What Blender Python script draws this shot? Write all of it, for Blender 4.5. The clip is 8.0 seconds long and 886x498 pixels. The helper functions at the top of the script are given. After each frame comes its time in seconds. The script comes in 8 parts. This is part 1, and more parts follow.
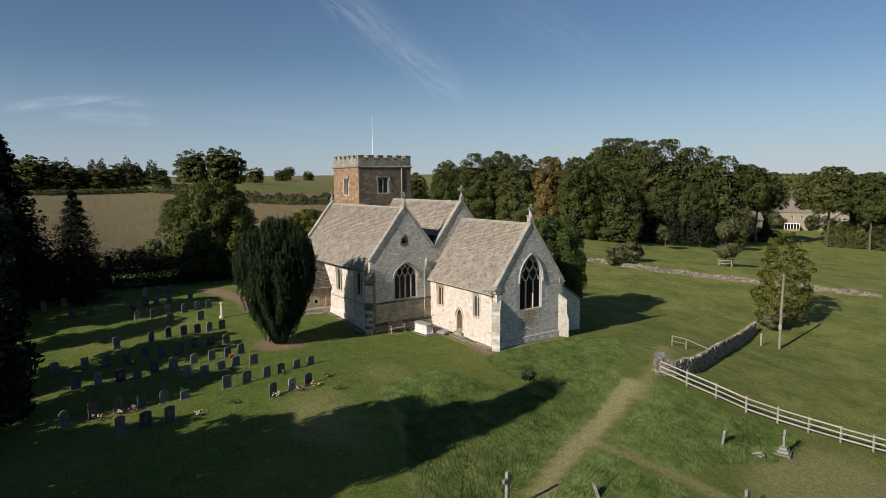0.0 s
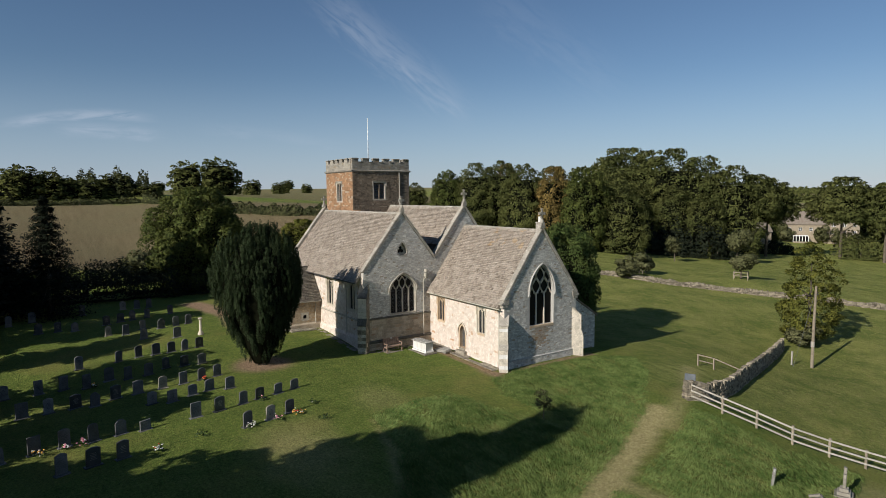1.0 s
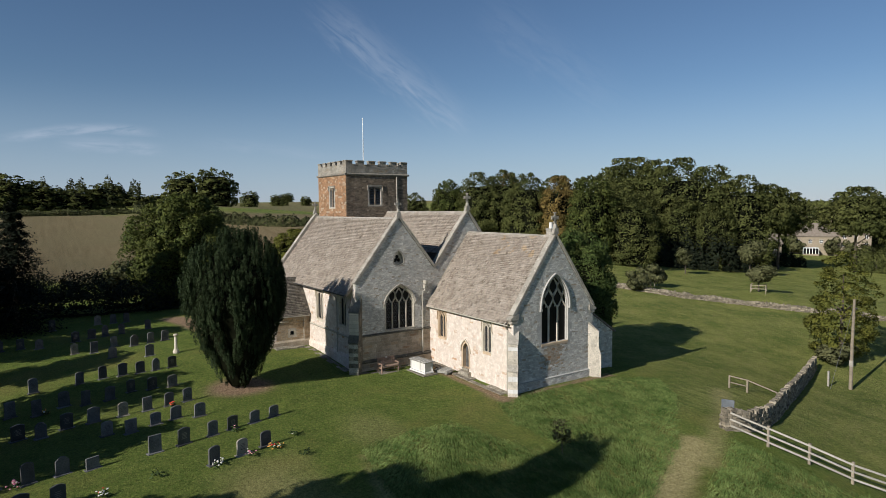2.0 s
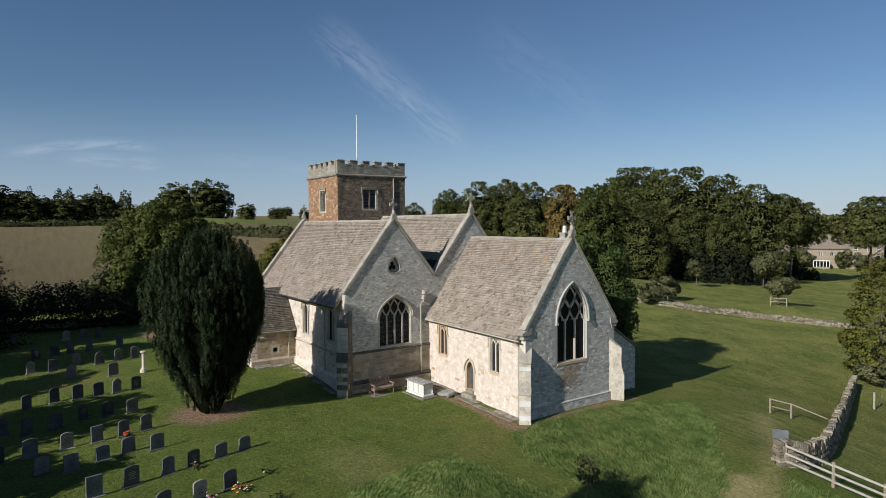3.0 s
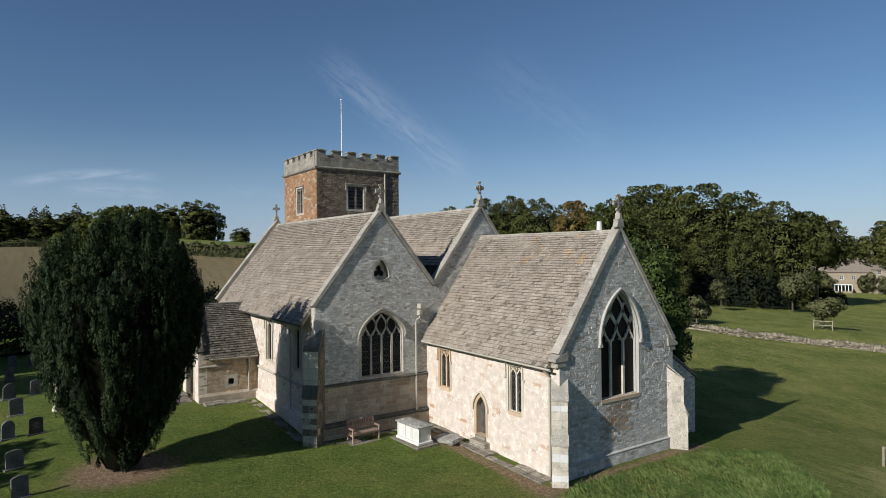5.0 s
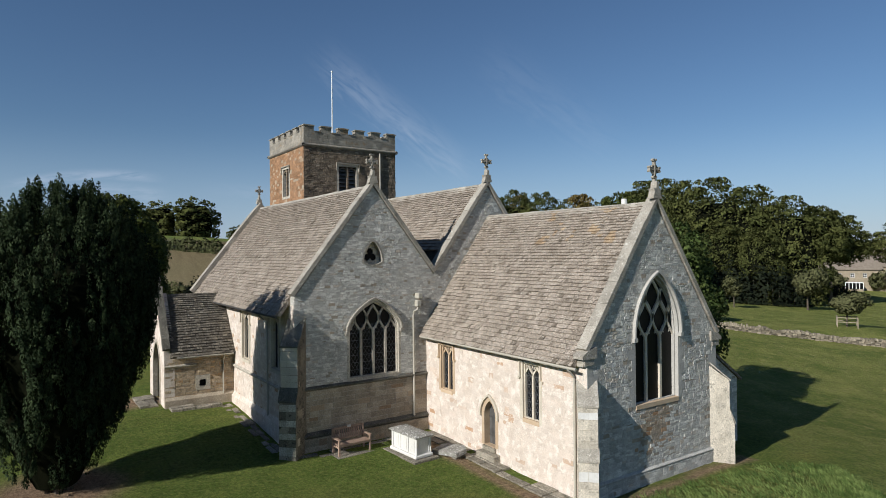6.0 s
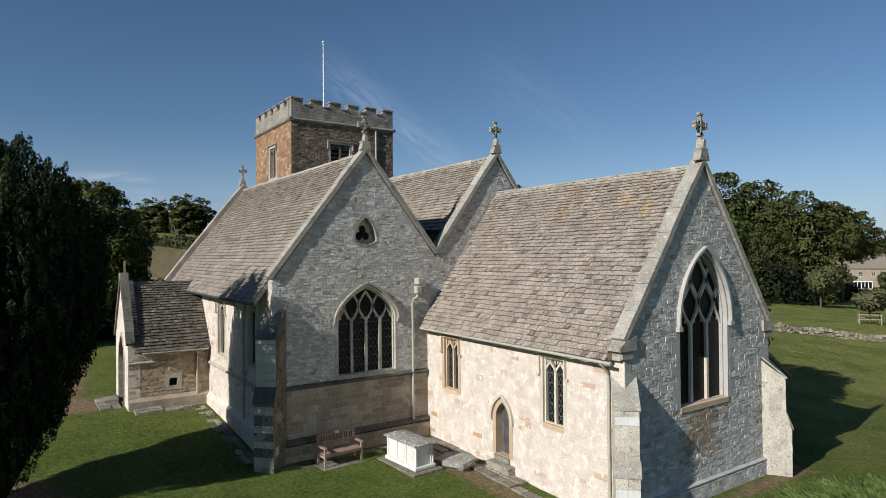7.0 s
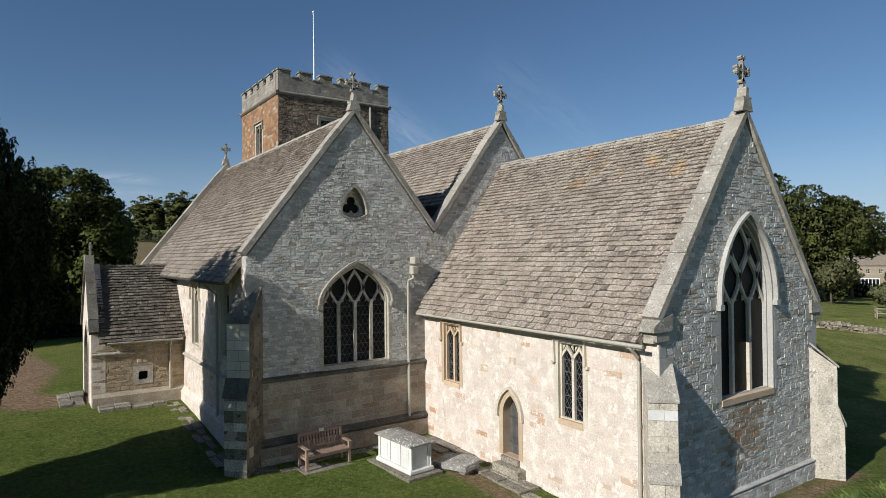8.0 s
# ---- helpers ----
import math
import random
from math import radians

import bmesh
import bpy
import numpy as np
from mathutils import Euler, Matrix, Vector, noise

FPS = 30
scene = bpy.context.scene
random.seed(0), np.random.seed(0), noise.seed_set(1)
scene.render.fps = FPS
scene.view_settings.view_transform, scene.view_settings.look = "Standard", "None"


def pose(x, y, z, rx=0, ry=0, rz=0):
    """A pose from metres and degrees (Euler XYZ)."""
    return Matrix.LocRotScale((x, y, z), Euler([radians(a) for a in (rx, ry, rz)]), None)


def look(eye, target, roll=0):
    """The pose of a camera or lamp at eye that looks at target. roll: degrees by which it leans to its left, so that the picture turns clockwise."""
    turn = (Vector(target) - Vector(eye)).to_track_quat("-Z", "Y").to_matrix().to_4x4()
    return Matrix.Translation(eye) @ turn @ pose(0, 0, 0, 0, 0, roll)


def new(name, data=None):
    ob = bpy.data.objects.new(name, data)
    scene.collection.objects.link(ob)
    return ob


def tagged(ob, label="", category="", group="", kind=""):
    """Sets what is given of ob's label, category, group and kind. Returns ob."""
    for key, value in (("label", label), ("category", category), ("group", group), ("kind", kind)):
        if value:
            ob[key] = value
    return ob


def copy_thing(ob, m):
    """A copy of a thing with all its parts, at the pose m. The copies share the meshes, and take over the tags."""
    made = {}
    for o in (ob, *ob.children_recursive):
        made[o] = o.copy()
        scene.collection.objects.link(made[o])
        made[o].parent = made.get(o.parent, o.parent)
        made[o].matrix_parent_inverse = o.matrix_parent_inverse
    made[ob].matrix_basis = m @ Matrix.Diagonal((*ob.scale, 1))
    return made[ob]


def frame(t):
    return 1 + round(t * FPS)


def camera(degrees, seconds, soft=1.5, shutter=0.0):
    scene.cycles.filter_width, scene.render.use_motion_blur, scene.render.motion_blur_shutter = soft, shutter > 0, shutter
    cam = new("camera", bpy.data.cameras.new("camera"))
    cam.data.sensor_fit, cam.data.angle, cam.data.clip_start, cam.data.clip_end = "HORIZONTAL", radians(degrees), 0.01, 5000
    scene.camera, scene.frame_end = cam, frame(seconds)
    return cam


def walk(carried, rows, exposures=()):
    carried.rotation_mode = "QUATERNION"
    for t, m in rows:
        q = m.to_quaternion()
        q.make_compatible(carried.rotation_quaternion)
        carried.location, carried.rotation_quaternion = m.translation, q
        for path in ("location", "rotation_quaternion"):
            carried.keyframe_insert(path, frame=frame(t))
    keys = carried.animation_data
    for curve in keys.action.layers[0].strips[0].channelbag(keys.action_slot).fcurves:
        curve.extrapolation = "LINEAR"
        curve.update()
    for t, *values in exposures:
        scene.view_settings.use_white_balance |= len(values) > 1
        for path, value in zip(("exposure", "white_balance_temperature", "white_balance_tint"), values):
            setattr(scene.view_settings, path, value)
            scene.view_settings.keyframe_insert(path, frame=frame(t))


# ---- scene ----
from mathutils.geometry import tessellate_polygon

cam = camera(72.0, 8.0, soft=0.3)
PATH = [
    (0, (37.947, -31.457, 13.867), (36.31, -30.329, 13.644), -0.4),
    (0.5, (35.907, -30.158, 13.467), (34.27, -29.027, 13.264), -0.4),
    (1, (33.717, -28.674, 12.928), (32.078, -27.543, 12.751), -0.4),
    (1.5, (31.729, -27.315, 12.526), (30.087, -26.183, 12.373), -0.4),
    (3, (25.409, -23.085, 11.203), (23.763, -21.951, 11.119), -0.4),
    (3.5, (23.463, -21.741, 10.723), (21.817, -20.606, 10.675), -0.4),
    (4, (21.428, -20.302, 10.291), (19.78, -19.169, 10.282), -0.4),
    (4.5, (19.593, -19.088, 9.815), (17.946, -17.955, 9.823), -0.4),
    (6, (14.055, -15.435, 8.45), (12.407, -14.302, 8.462), -0.5),
    (6.5, (12.46, -14.399, 8.01), (10.812, -13.266, 8.024), -0.5),
    (7, (10.906, -13.486, 7.549), (9.259, -12.351, 7.566), -0.5),
    (7.5, (9.72, -12.7, 7.131), (8.073, -11.566, 7.15), -0.5),
    (8, (8.689, -11.922, 6.674), (7.042, -10.788, 6.693), -0.6),
]
walk(cam, [(t, look(eye, target, roll)) for t, eye, target, roll in PATH], exposures=[(0, -0.2, 5850, 10), (1.5, -0.2, 5720, 10), (3.5, -0.22, 5560, 9.5), (8, -0.18, 5500, 9)])

# ---- light ----
SUN_ELEV = 28.0
SHADOW = Vector((-0.165, 1.0, 0)).normalized()
sun_dir = Vector((-SHADOW.x, -SHADOW.y, math.tan(radians(SUN_ELEV)))).normalized()
sun = new("sun", bpy.data.lights.new("sun", "SUN"))
sun.data.energy, sun.data.angle, sun.data.color = 6.5, radians(0.53), (1.0, 0.885, 0.715)
sun.matrix_world = look((0, 0, 60), Vector((0, 0, 60)) - sun_dir)
world = bpy.data.worlds.new("world")
scene.world = world
world.use_nodes = True


def build_sky():
    nt = world.node_tree
    nt.nodes.clear()
    n, l = nt.nodes.new, nt.links.new
    sky = n("ShaderNodeTexSky")
    sky.sky_type, sky.sun_disc = "NISHITA", False
    sky.sun_elevation = radians(SUN_ELEV)
    sky.sun_rotation = math.atan2(sun_dir.x, sun_dir.y)
    sky.altitude, sky.air_density, sky.dust_density, sky.ozone_density = 100, 1.0, 0.0, 2.3
    # thin high cirrus: long streaks across the west, each with a course of its own (azimuth and height in degrees)
    tc, sep = n("ShaderNodeTexCoord"), n("ShaderNodeSeparateXYZ")
    l(tc.outputs["Generated"], sep.inputs[0])

    def calc(op, a, b=None):
        x = n("ShaderNodeMath")
        x.operation = op
        for k, v in ((0, a), (1, b)):
            if isinstance(v, (int, float)):
                x.inputs[k].default_value = v
            elif v is not None:
                l(v, x.inputs[k])
        return x.outputs[0]

    def rise(src, a, b):
        x = n("ShaderNodeMapRange")
        x.interpolation_type = "SMOOTHSTEP"
        x.inputs[1].default_value, x.inputs[2].default_value = a, b
        l(src, x.inputs[0])
        return x.outputs[0]

    az = calc("MULTIPLY", calc("ARCTAN2", sep.outputs["Y"], calc("MULTIPLY", sep.outputs["X"], -1.0)), 57.2958)
    el = calc("MULTIPLY", calc("ARCSINE", sep.outputs["Z"]), 57.2958)
    cover = None
    for a0, e0, a1, e1, wide, dense, bend in ((22.0, 18.8, 38.5, 6.3, 2.0, 0.20, 0.0), (29.0, 12.5, 37.5, 6.8, 0.6, 0.14, 0.0), (-2.5, 4.9, 10.5, 6.5, 0.50, 0.42, 0.8), (2.0, 5.3, 11.0, 5.0, 0.65, 0.36, 0.2), (12.0, 5.9, 27.0, 4.2, 0.7, 0.10, 0.3), (37.0, 19.0, 52.0, 8.0, 2.6, 0.06, 0.0)):
        ln = math.hypot(a1 - a0, e1 - e0)
        ca, sa = (a1 - a0) / ln, (e1 - e0) / ln
        da, de = calc("SUBTRACT", az, a0), calc("SUBTRACT", el, e0)
        p = calc("ADD", calc("MULTIPLY", da, ca), calc("MULTIPLY", de, sa))
        q = calc("SUBTRACT", calc("MULTIPLY", de, ca), calc("MULTIPLY", da, sa))
        hump = calc("MULTIPLY", calc("SINE", calc("MULTIPLY", p, math.pi / ln)), bend)
        vec = n("ShaderNodeCombineXYZ")
        l(calc("MULTIPLY", p, 0.30), vec.inputs[0])
        l(calc("MULTIPLY", q, 1.5), vec.inputs[1])
        vec.inputs[2].default_value = a0
        no = n("ShaderNodeTexNoise")
        no.inputs["Scale"].default_value, no.inputs["Detail"].default_value, no.inputs["Roughness"].default_value, no.inputs["Distortion"].default_value = 1.0, 6, 0.6, 0.6
        l(vec.outputs[0], no.inputs["Vector"])
        wob = calc("MULTIPLY", calc("SUBTRACT", no.outputs[0], 0.5), 1.4 * wide)
        off = calc("ABSOLUTE", calc("ADD", calc("SUBTRACT", q, hump), wob))
        m = calc("MULTIPLY", rise(off, wide * 1.3, 0.0), calc("MULTIPLY", rise(p, 0.0, ln * 0.3), rise(p, ln, ln * 0.7)))
        m = calc("MULTIPLY", calc("MULTIPLY", m, rise(no.outputs[0], 0.28, 0.66)), dense)
        cover = m if cover is None else calc("ADD", cover, m)
    mix = n("ShaderNodeMix")
    mix.data_type = "RGBA"
    l(cover, mix.inputs["Factor"])
    l(sky.outputs[0], mix.inputs[6])
    mix.inputs[7].default_value = (9.5, 9.6, 9.9, 1)
    # pale haze low over the horizon
    low = n("ShaderNodeMapRange")
    low.interpolation_type = "SMOOTHSTEP"
    low.inputs[1].default_value, low.inputs[2].default_value = -0.02, 0.20
    low.inputs[3].default_value, low.inputs[4].default_value = 0.62, 0.0
    l(sep.outputs["Z"], low.inputs[0])
    haze = n("ShaderNodeMix")
    haze.data_type = "RGBA"
    l(low.outputs[0], haze.inputs["Factor"])
    l(mix.outputs[2], haze.inputs[6])
    haze.inputs[7].default_value = (6.6, 7.6, 9.2, 1)
    bg, out = n("ShaderNodeBackground"), n("ShaderNodeOutputWorld")
    bg.inputs[1].default_value = 0.070
    l(haze.outputs[2], bg.inputs[0])
    l(bg.outputs[0], out.inputs[0])


build_sky()


# ---- materials ----
def material(name, c1, c2, c3=None, scale=2.0, fine=18.0, rough=0.9, bump=0.3, bump_scale=30.0, vary=0.25, spec=0.25, metal=0.0, lichen=None, lichen_at=0.62, lichen_scale=3.0, trans=0.0, island=True, c3_at=0.82, speck=0.0, speck_scale=45.0):
    """A surface whose colour wanders between c1 and c2 at two scales, with lighter and darker pieces, fine relief and blotches of lichen."""
    m = bpy.data.materials.new(name)
    m.use_nodes = True
    nt = m.node_tree
    n, l = nt.nodes.new, nt.links.new
    bs = nt.nodes["Principled BSDF"]
    geo = n("ShaderNodeNewGeometry")
    a, b = n("ShaderNodeTexNoise"), n("ShaderNodeTexNoise")
    a.inputs["Scale"].default_value, a.inputs["Detail"].default_value = scale, 4
    b.inputs["Scale"].default_value, b.inputs["Detail"].default_value, b.inputs["Roughness"].default_value = fine, 5, 0.65
    l(geo.outputs["Position"], a.inputs["Vector"])
    l(geo.outputs["Position"], b.inputs["Vector"])
    add = n("ShaderNodeMath")
    add.operation = "ADD"
    l(a.outputs[0], add.inputs[0])
    l(b.outputs[0], add.inputs[1])
    mr = n("ShaderNodeMapRange")
    mr.inputs[1].default_value, mr.inputs[2].default_value = 0.72, 1.28
    l(add.outputs[0], mr.inputs[0])
    mix = n("ShaderNodeMix")
    mix.data_type = "RGBA"
    l(mr.outputs[0], mix.inputs["Factor"])
    mix.inputs[6].default_value, mix.inputs[7].default_value = (*c1, 1), (*c2, 1)
    col = mix.outputs[2]
    rnd = None
    if vary or c3:
        ob = n("ShaderNodeObjectInfo")
        su = n("ShaderNodeMath")
        su.operation = "ADD"
        l(ob.outputs["Random"], su.inputs[0])
        if island:
            l(geo.outputs["Random Per Island"], su.inputs[1])
        fr = n("ShaderNodeMath")
        fr.operation = "FRACT"
        l(su.outputs[0], fr.inputs[0])
        rnd = fr.outputs[0]
        if c3:
            gt = n("ShaderNodeMapRange")
            gt.inputs[1].default_value, gt.inputs[2].default_value = c3_at, 1.0
            l(rnd, gt.inputs[0])
            m3 = n("ShaderNodeMix")
            m3.data_type = "RGBA"
            l(gt.outputs[0], m3.inputs["Factor"])
            l(col, m3.inputs[6])
            m3.inputs[7].default_value = (*c3, 1)
            col = m3.outputs[2]
        hv = n("ShaderNodeHueSaturation")
        vr = n("ShaderNodeMapRange")
        vr.inputs[3].default_value, vr.inputs[4].default_value = 1 - vary, 1 + vary
        mul = n("ShaderNodeMath")
        mul.operation, mul.inputs[1].default_value = "MULTIPLY", 7.31
        l(rnd, mul.inputs[0])
        f2 = n("ShaderNodeMath")
        f2.operation = "FRACT"
        l(mul.outputs[0], f2.inputs[0])
        l(f2.outputs[0], vr.inputs[0])
        l(vr.outputs[0], hv.inputs["Value"])
        l(col, hv.inputs["Color"])
        col = hv.outputs[0]
    if lichen:
        v = n("ShaderNodeTexNoise")
        v.inputs["Scale"].default_value, v.inputs["Detail"].default_value, v.inputs["Roughness"].default_value = lichen_scale, 6, 0.7
        l(geo.outputs["Position"], v.inputs["Vector"])
        lr = n("ShaderNodeMapRange")
        lr.inputs[1].default_value, lr.inputs[2].default_value = lichen_at, lichen_at + 0.06
        l(v.outputs[0], lr.inputs[0])
        ml = n("ShaderNodeMix")
        ml.data_type = "RGBA"
        l(lr.outputs[0], ml.inputs["Factor"])
        l(col, ml.inputs[6])
        ml.inputs[7].default_value = (*lichen, 1)
        col = ml.outputs[2]
    if speck:
        sp = n("ShaderNodeTexNoise")
        sp.inputs["Scale"].default_value, sp.inputs["Detail"].default_value, sp.inputs["Roughness"].default_value = speck_scale, 4, 0.75
        l(geo.outputs["Position"], sp.inputs["Vector"])
        sr = n("ShaderNodeMapRange")
        sr.inputs[1].default_value, sr.inputs[2].default_value, sr.inputs[3].default_value, sr.inputs[4].default_value = 0.32, 0.68, 1 - speck, 1 + speck
        l(sp.outputs[0], sr.inputs[0])
        sm = n("ShaderNodeMix")
        sm.data_type, sm.blend_type = "RGBA", "MULTIPLY"
        sm.inputs["Factor"].default_value = 1.0
        l(col, sm.inputs[6])
        l(sr.outputs[0], sm.inputs[7])
        col = sm.outputs[2]
    l(col, bs.inputs["Base Color"])
    bs.inputs["Roughness"].default_value = rough
    bs.inputs["Metallic"].default_value = metal
    bs.inputs["Specular IOR Level"].default_value = spec
    if bump:
        c = n("ShaderNodeTexNoise")
        c.inputs["Scale"].default_value, c.inputs["Detail"].default_value = bump_scale, 4
        l(geo.outputs["Position"], c.inputs["Vector"])
        bp = n("ShaderNodeBump")
        bp.inputs["Strength"].default_value, bp.inputs["Distance"].default_value = bump, 0.03
        l(c.outputs[0], bp.inputs["Height"])
        l(bp.outputs[0], bs.inputs["Normal"])
    if trans:
        tr = n("ShaderNodeBsdfTranslucent")
        l(col, tr.inputs[0])
        ms = n("ShaderNodeMixShader")
        ms.inputs[0].default_value = trans
        out = nt.nodes["Material Output"]
        l(bs.outputs[0], ms.inputs[1])
        l(tr.outputs[0], ms.inputs[2])
        l(ms.outputs[0], out.inputs[0])
    return m


RUBBLE = material("grey_rubble", (0.418, 0.399, 0.362), (0.633, 0.610, 0.558), c3=(0.40, 0.335, 0.255), vary=0.24, bump=0.9, bump_scale=24, lichen=(0.30, 0.285, 0.255), lichen_at=0.60, lichen_scale=5, speck=0.36, speck_scale=32)
MORTAR = material("lime_mortar", (0.378, 0.357, 0.315), (0.493, 0.467, 0.415), vary=0, bump=0.7, bump_scale=45, speck=0.3, speck_scale=30)
WASHED = material("limewashed_stone", (0.52, 0.43, 0.355), (0.685, 0.60, 0.52), c3=(0.46, 0.29, 0.17), vary=0.05, bump=0.6, bump_scale=30, lichen=(0.71, 0.64, 0.565), lichen_at=0.52, lichen_scale=3, c3_at=0.93, speck=0.2, speck_scale=30)
WASHMORT = material("limewash", (0.57, 0.50, 0.43), (0.69, 0.625, 0.55), vary=0, bump=0.4, bump_scale=30)
DRESSED = material("dressed_limestone", (0.35, 0.315, 0.255), (0.52, 0.475, 0.395), vary=0.16, bump=0.4, bump_scale=40, lichen=(0.24, 0.22, 0.18), lichen_at=0.60, lichen_scale=4.5, speck=0.32, speck_scale=18)
PALE = material("pale_dressed_stone", (0.50, 0.44, 0.345), (0.63, 0.57, 0.47), vary=0.10, bump=0.4, bump_scale=40, lichen=(0.52, 0.39, 0.25), lichen_at=0.62, lichen_scale=4, speck=0.18)
BUTTCREAM = material("mottled_cream_stone", (0.40, 0.355, 0.285), (0.60, 0.54, 0.445), vary=0.14, bump=0.5, bump_scale=34, lichen=(0.33, 0.30, 0.245), lichen_at=0.56, lichen_scale=5, speck=0.30, speck_scale=24)
COPING = material("lichened_coping", (0.25, 0.225, 0.185), (0.41, 0.375, 0.315), vary=0.14, bump=0.7, bump_scale=30, lichen=(0.52, 0.49, 0.43), lichen_at=0.58, lichen_scale=9, speck=0.45, speck_scale=38)
DARKSTONE = material("weathered_and_shaded_stone", (0.075, 0.07, 0.058), (0.19, 0.175, 0.14), vary=0.2, bump=0.8, bump_scale=24, lichen=(0.42, 0.40, 0.35), lichen_at=0.62, lichen_scale=13, speck=0.45)
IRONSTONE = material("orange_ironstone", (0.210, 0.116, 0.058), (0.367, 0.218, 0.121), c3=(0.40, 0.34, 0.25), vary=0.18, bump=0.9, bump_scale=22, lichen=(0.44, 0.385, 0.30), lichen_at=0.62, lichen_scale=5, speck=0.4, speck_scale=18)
PARAPET = material("grey_parapet", (0.190, 0.175, 0.147), (0.356, 0.322, 0.265), vary=0.2, bump=0.7, bump_scale=26, lichen=(0.26, 0.195, 0.12), lichen_at=0.58, lichen_scale=2.2, speck=0.42, speck_scale=20)
SLATE = material("stone_slate", (0.230, 0.190, 0.147), (0.398, 0.339, 0.276), c3=(0.17, 0.138, 0.105), scale=1.5, fine=16, vary=0.11, bump=1.0, bump_scale=26, lichen=(0.50, 0.465, 0.41), lichen_at=0.575, lichen_scale=15, speck=0.6, speck_scale=17)
MOSSLATE = material("dark_lichened_slate", (0.075, 0.066, 0.052), (0.18, 0.158, 0.125), c3=(0.24, 0.21, 0.16), vary=0.22, bump=0.9, bump_scale=30, lichen=(0.42, 0.39, 0.34), lichen_at=0.60, lichen_scale=15, speck=0.5, speck_scale=36)
GLASS = material("leaded_glass", (0.004, 0.0045, 0.005), (0.009, 0.009, 0.009), rough=0.42, bump=0.3, bump_scale=9, vary=0, spec=0.12)
LEAD = material("lead", (0.10, 0.10, 0.105), (0.17, 0.17, 0.175), rough=0.7, vary=0, bump=0.1)
DARK = material("interior_dark", (0.03, 0.028, 0.025), (0.05, 0.045, 0.04), vary=0, bump=0)
OAKDOOR = material("weathered_oak", (0.060, 0.058, 0.056), (0.125, 0.118, 0.110), scale=4, fine=40, vary=0.15, bump=0.5, bump_scale=60)
TEAK = material("bench_wood", (0.255, 0.173, 0.126), (0.405, 0.289, 0.216), scale=5, fine=50, vary=0.18, bump=0.3, bump_scale=70, rough=0.75)
BRASS = material("small_plaque", (0.55, 0.53, 0.48), (0.65, 0.63, 0.58), rough=0.4, vary=0, bump=0)
IRON = material("dark_gutter", (0.045, 0.043, 0.04), (0.08, 0.075, 0.07), rough=0.7, vary=0, bump=0.2)
PIPE = material("stone_painted_pipe", (0.36, 0.33, 0.27), (0.46, 0.43, 0.36), rough=0.6, vary=0, bump=0.15)
TOMB = material("white_limestone", (0.58, 0.56, 0.52), (0.74, 0.72, 0.68), vary=0.06, bump=0.3, bump_scale=25, lichen=(0.46, 0.44, 0.40), lichen_at=0.66, lichen_scale=7)
TOMBTOP = material("lichened_ledger", (0.17, 0.16, 0.14), (0.33, 0.315, 0.28), vary=0.1, bump=0.9, bump_scale=20, lichen=(0.66, 0.65, 0.61), lichen_at=0.56, lichen_scale=10, speck=0.4)
PAVE = material("edging_stone", (0.17, 0.15, 0.115), (0.33, 0.295, 0.235), vary=0.25, bump=0.9, bump_scale=20, lichen=(0.12, 0.115, 0.08), lichen_at=0.57, lichen_scale=5, speck=0.4, speck_scale=18)
WHITEPAINT = material("white_paint", (0.78, 0.78, 0.76), (0.84, 0.84, 0.82), rough=0.5, vary=0, bump=0)
FENCE = material("grey_fence_rail", (0.29, 0.265, 0.22), (0.43, 0.40, 0.34), scale=5, fine=40, vary=0.15, bump=0.3, bump_scale=60)
POST = material("brown_fence_post", (0.20, 0.165, 0.12), (0.32, 0.27, 0.20), scale=5, fine=40, vary=0.2, bump=0.4, bump_scale=50)
WALLSTONE = material("field_wall_stone", (0.17, 0.145, 0.105), (0.31, 0.265, 0.195), c3=(0.11, 0.095, 0.07), vary=0.42, bump=0.7, bump_scale=18, lichen=(0.40, 0.37, 0.30), lichen_at=0.62, lichen_scale=6, speck=0.35)
GRAVE = material("grey_headstone", (0.075, 0.075, 0.073), (0.165, 0.163, 0.155), vary=0.4, bump=0.25, bump_scale=35, lichen=(0.24, 0.23, 0.20), lichen_at=0.68, island=False)
GRAVEDARK = material("dark_granite", (0.035, 0.036, 0.038), (0.07, 0.07, 0.07), vary=0.3, rough=0.35, bump=0.05, spec=0.5, island=False)
GRAVEWARM = material("limestone_headstone", (0.18, 0.162, 0.13), (0.31, 0.283, 0.232), vary=0.25, bump=0.3, bump_scale=30, lichen=(0.15, 0.14, 0.115), lichen_at=0.60, island=False)
BARK = material("bark", (0.07, 0.055, 0.04), (0.15, 0.125, 0.095), vary=0.15, bump=0.9, bump_scale=12)
YEWLEAF = material("yew_foliage", (0.014, 0.025, 0.009), (0.047, 0.065, 0.026), scale=1.2, fine=9, vary=0.4, bump=0, rough=0.75, spec=0.10, trans=0.1)
OAKLEAF = material("oak_foliage", (0.046, 0.065, 0.014), (0.127, 0.139, 0.032), scale=0.6, fine=4, vary=0.4, bump=0, rough=0.7, spec=0.15, trans=0.28)
WOODLEAF = material("woodland_foliage", (0.060, 0.072, 0.022), (0.141, 0.147, 0.046), scale=0.12, fine=1.5, vary=0.3, bump=0, rough=0.85, spec=0.04, trans=0.25)
AUTUMNLEAF = material("turning_foliage", (0.121, 0.099, 0.031), (0.264, 0.182, 0.055), scale=0.12, fine=1.5, vary=0.35, bump=0, rough=0.75, spec=0.12, trans=0.25)
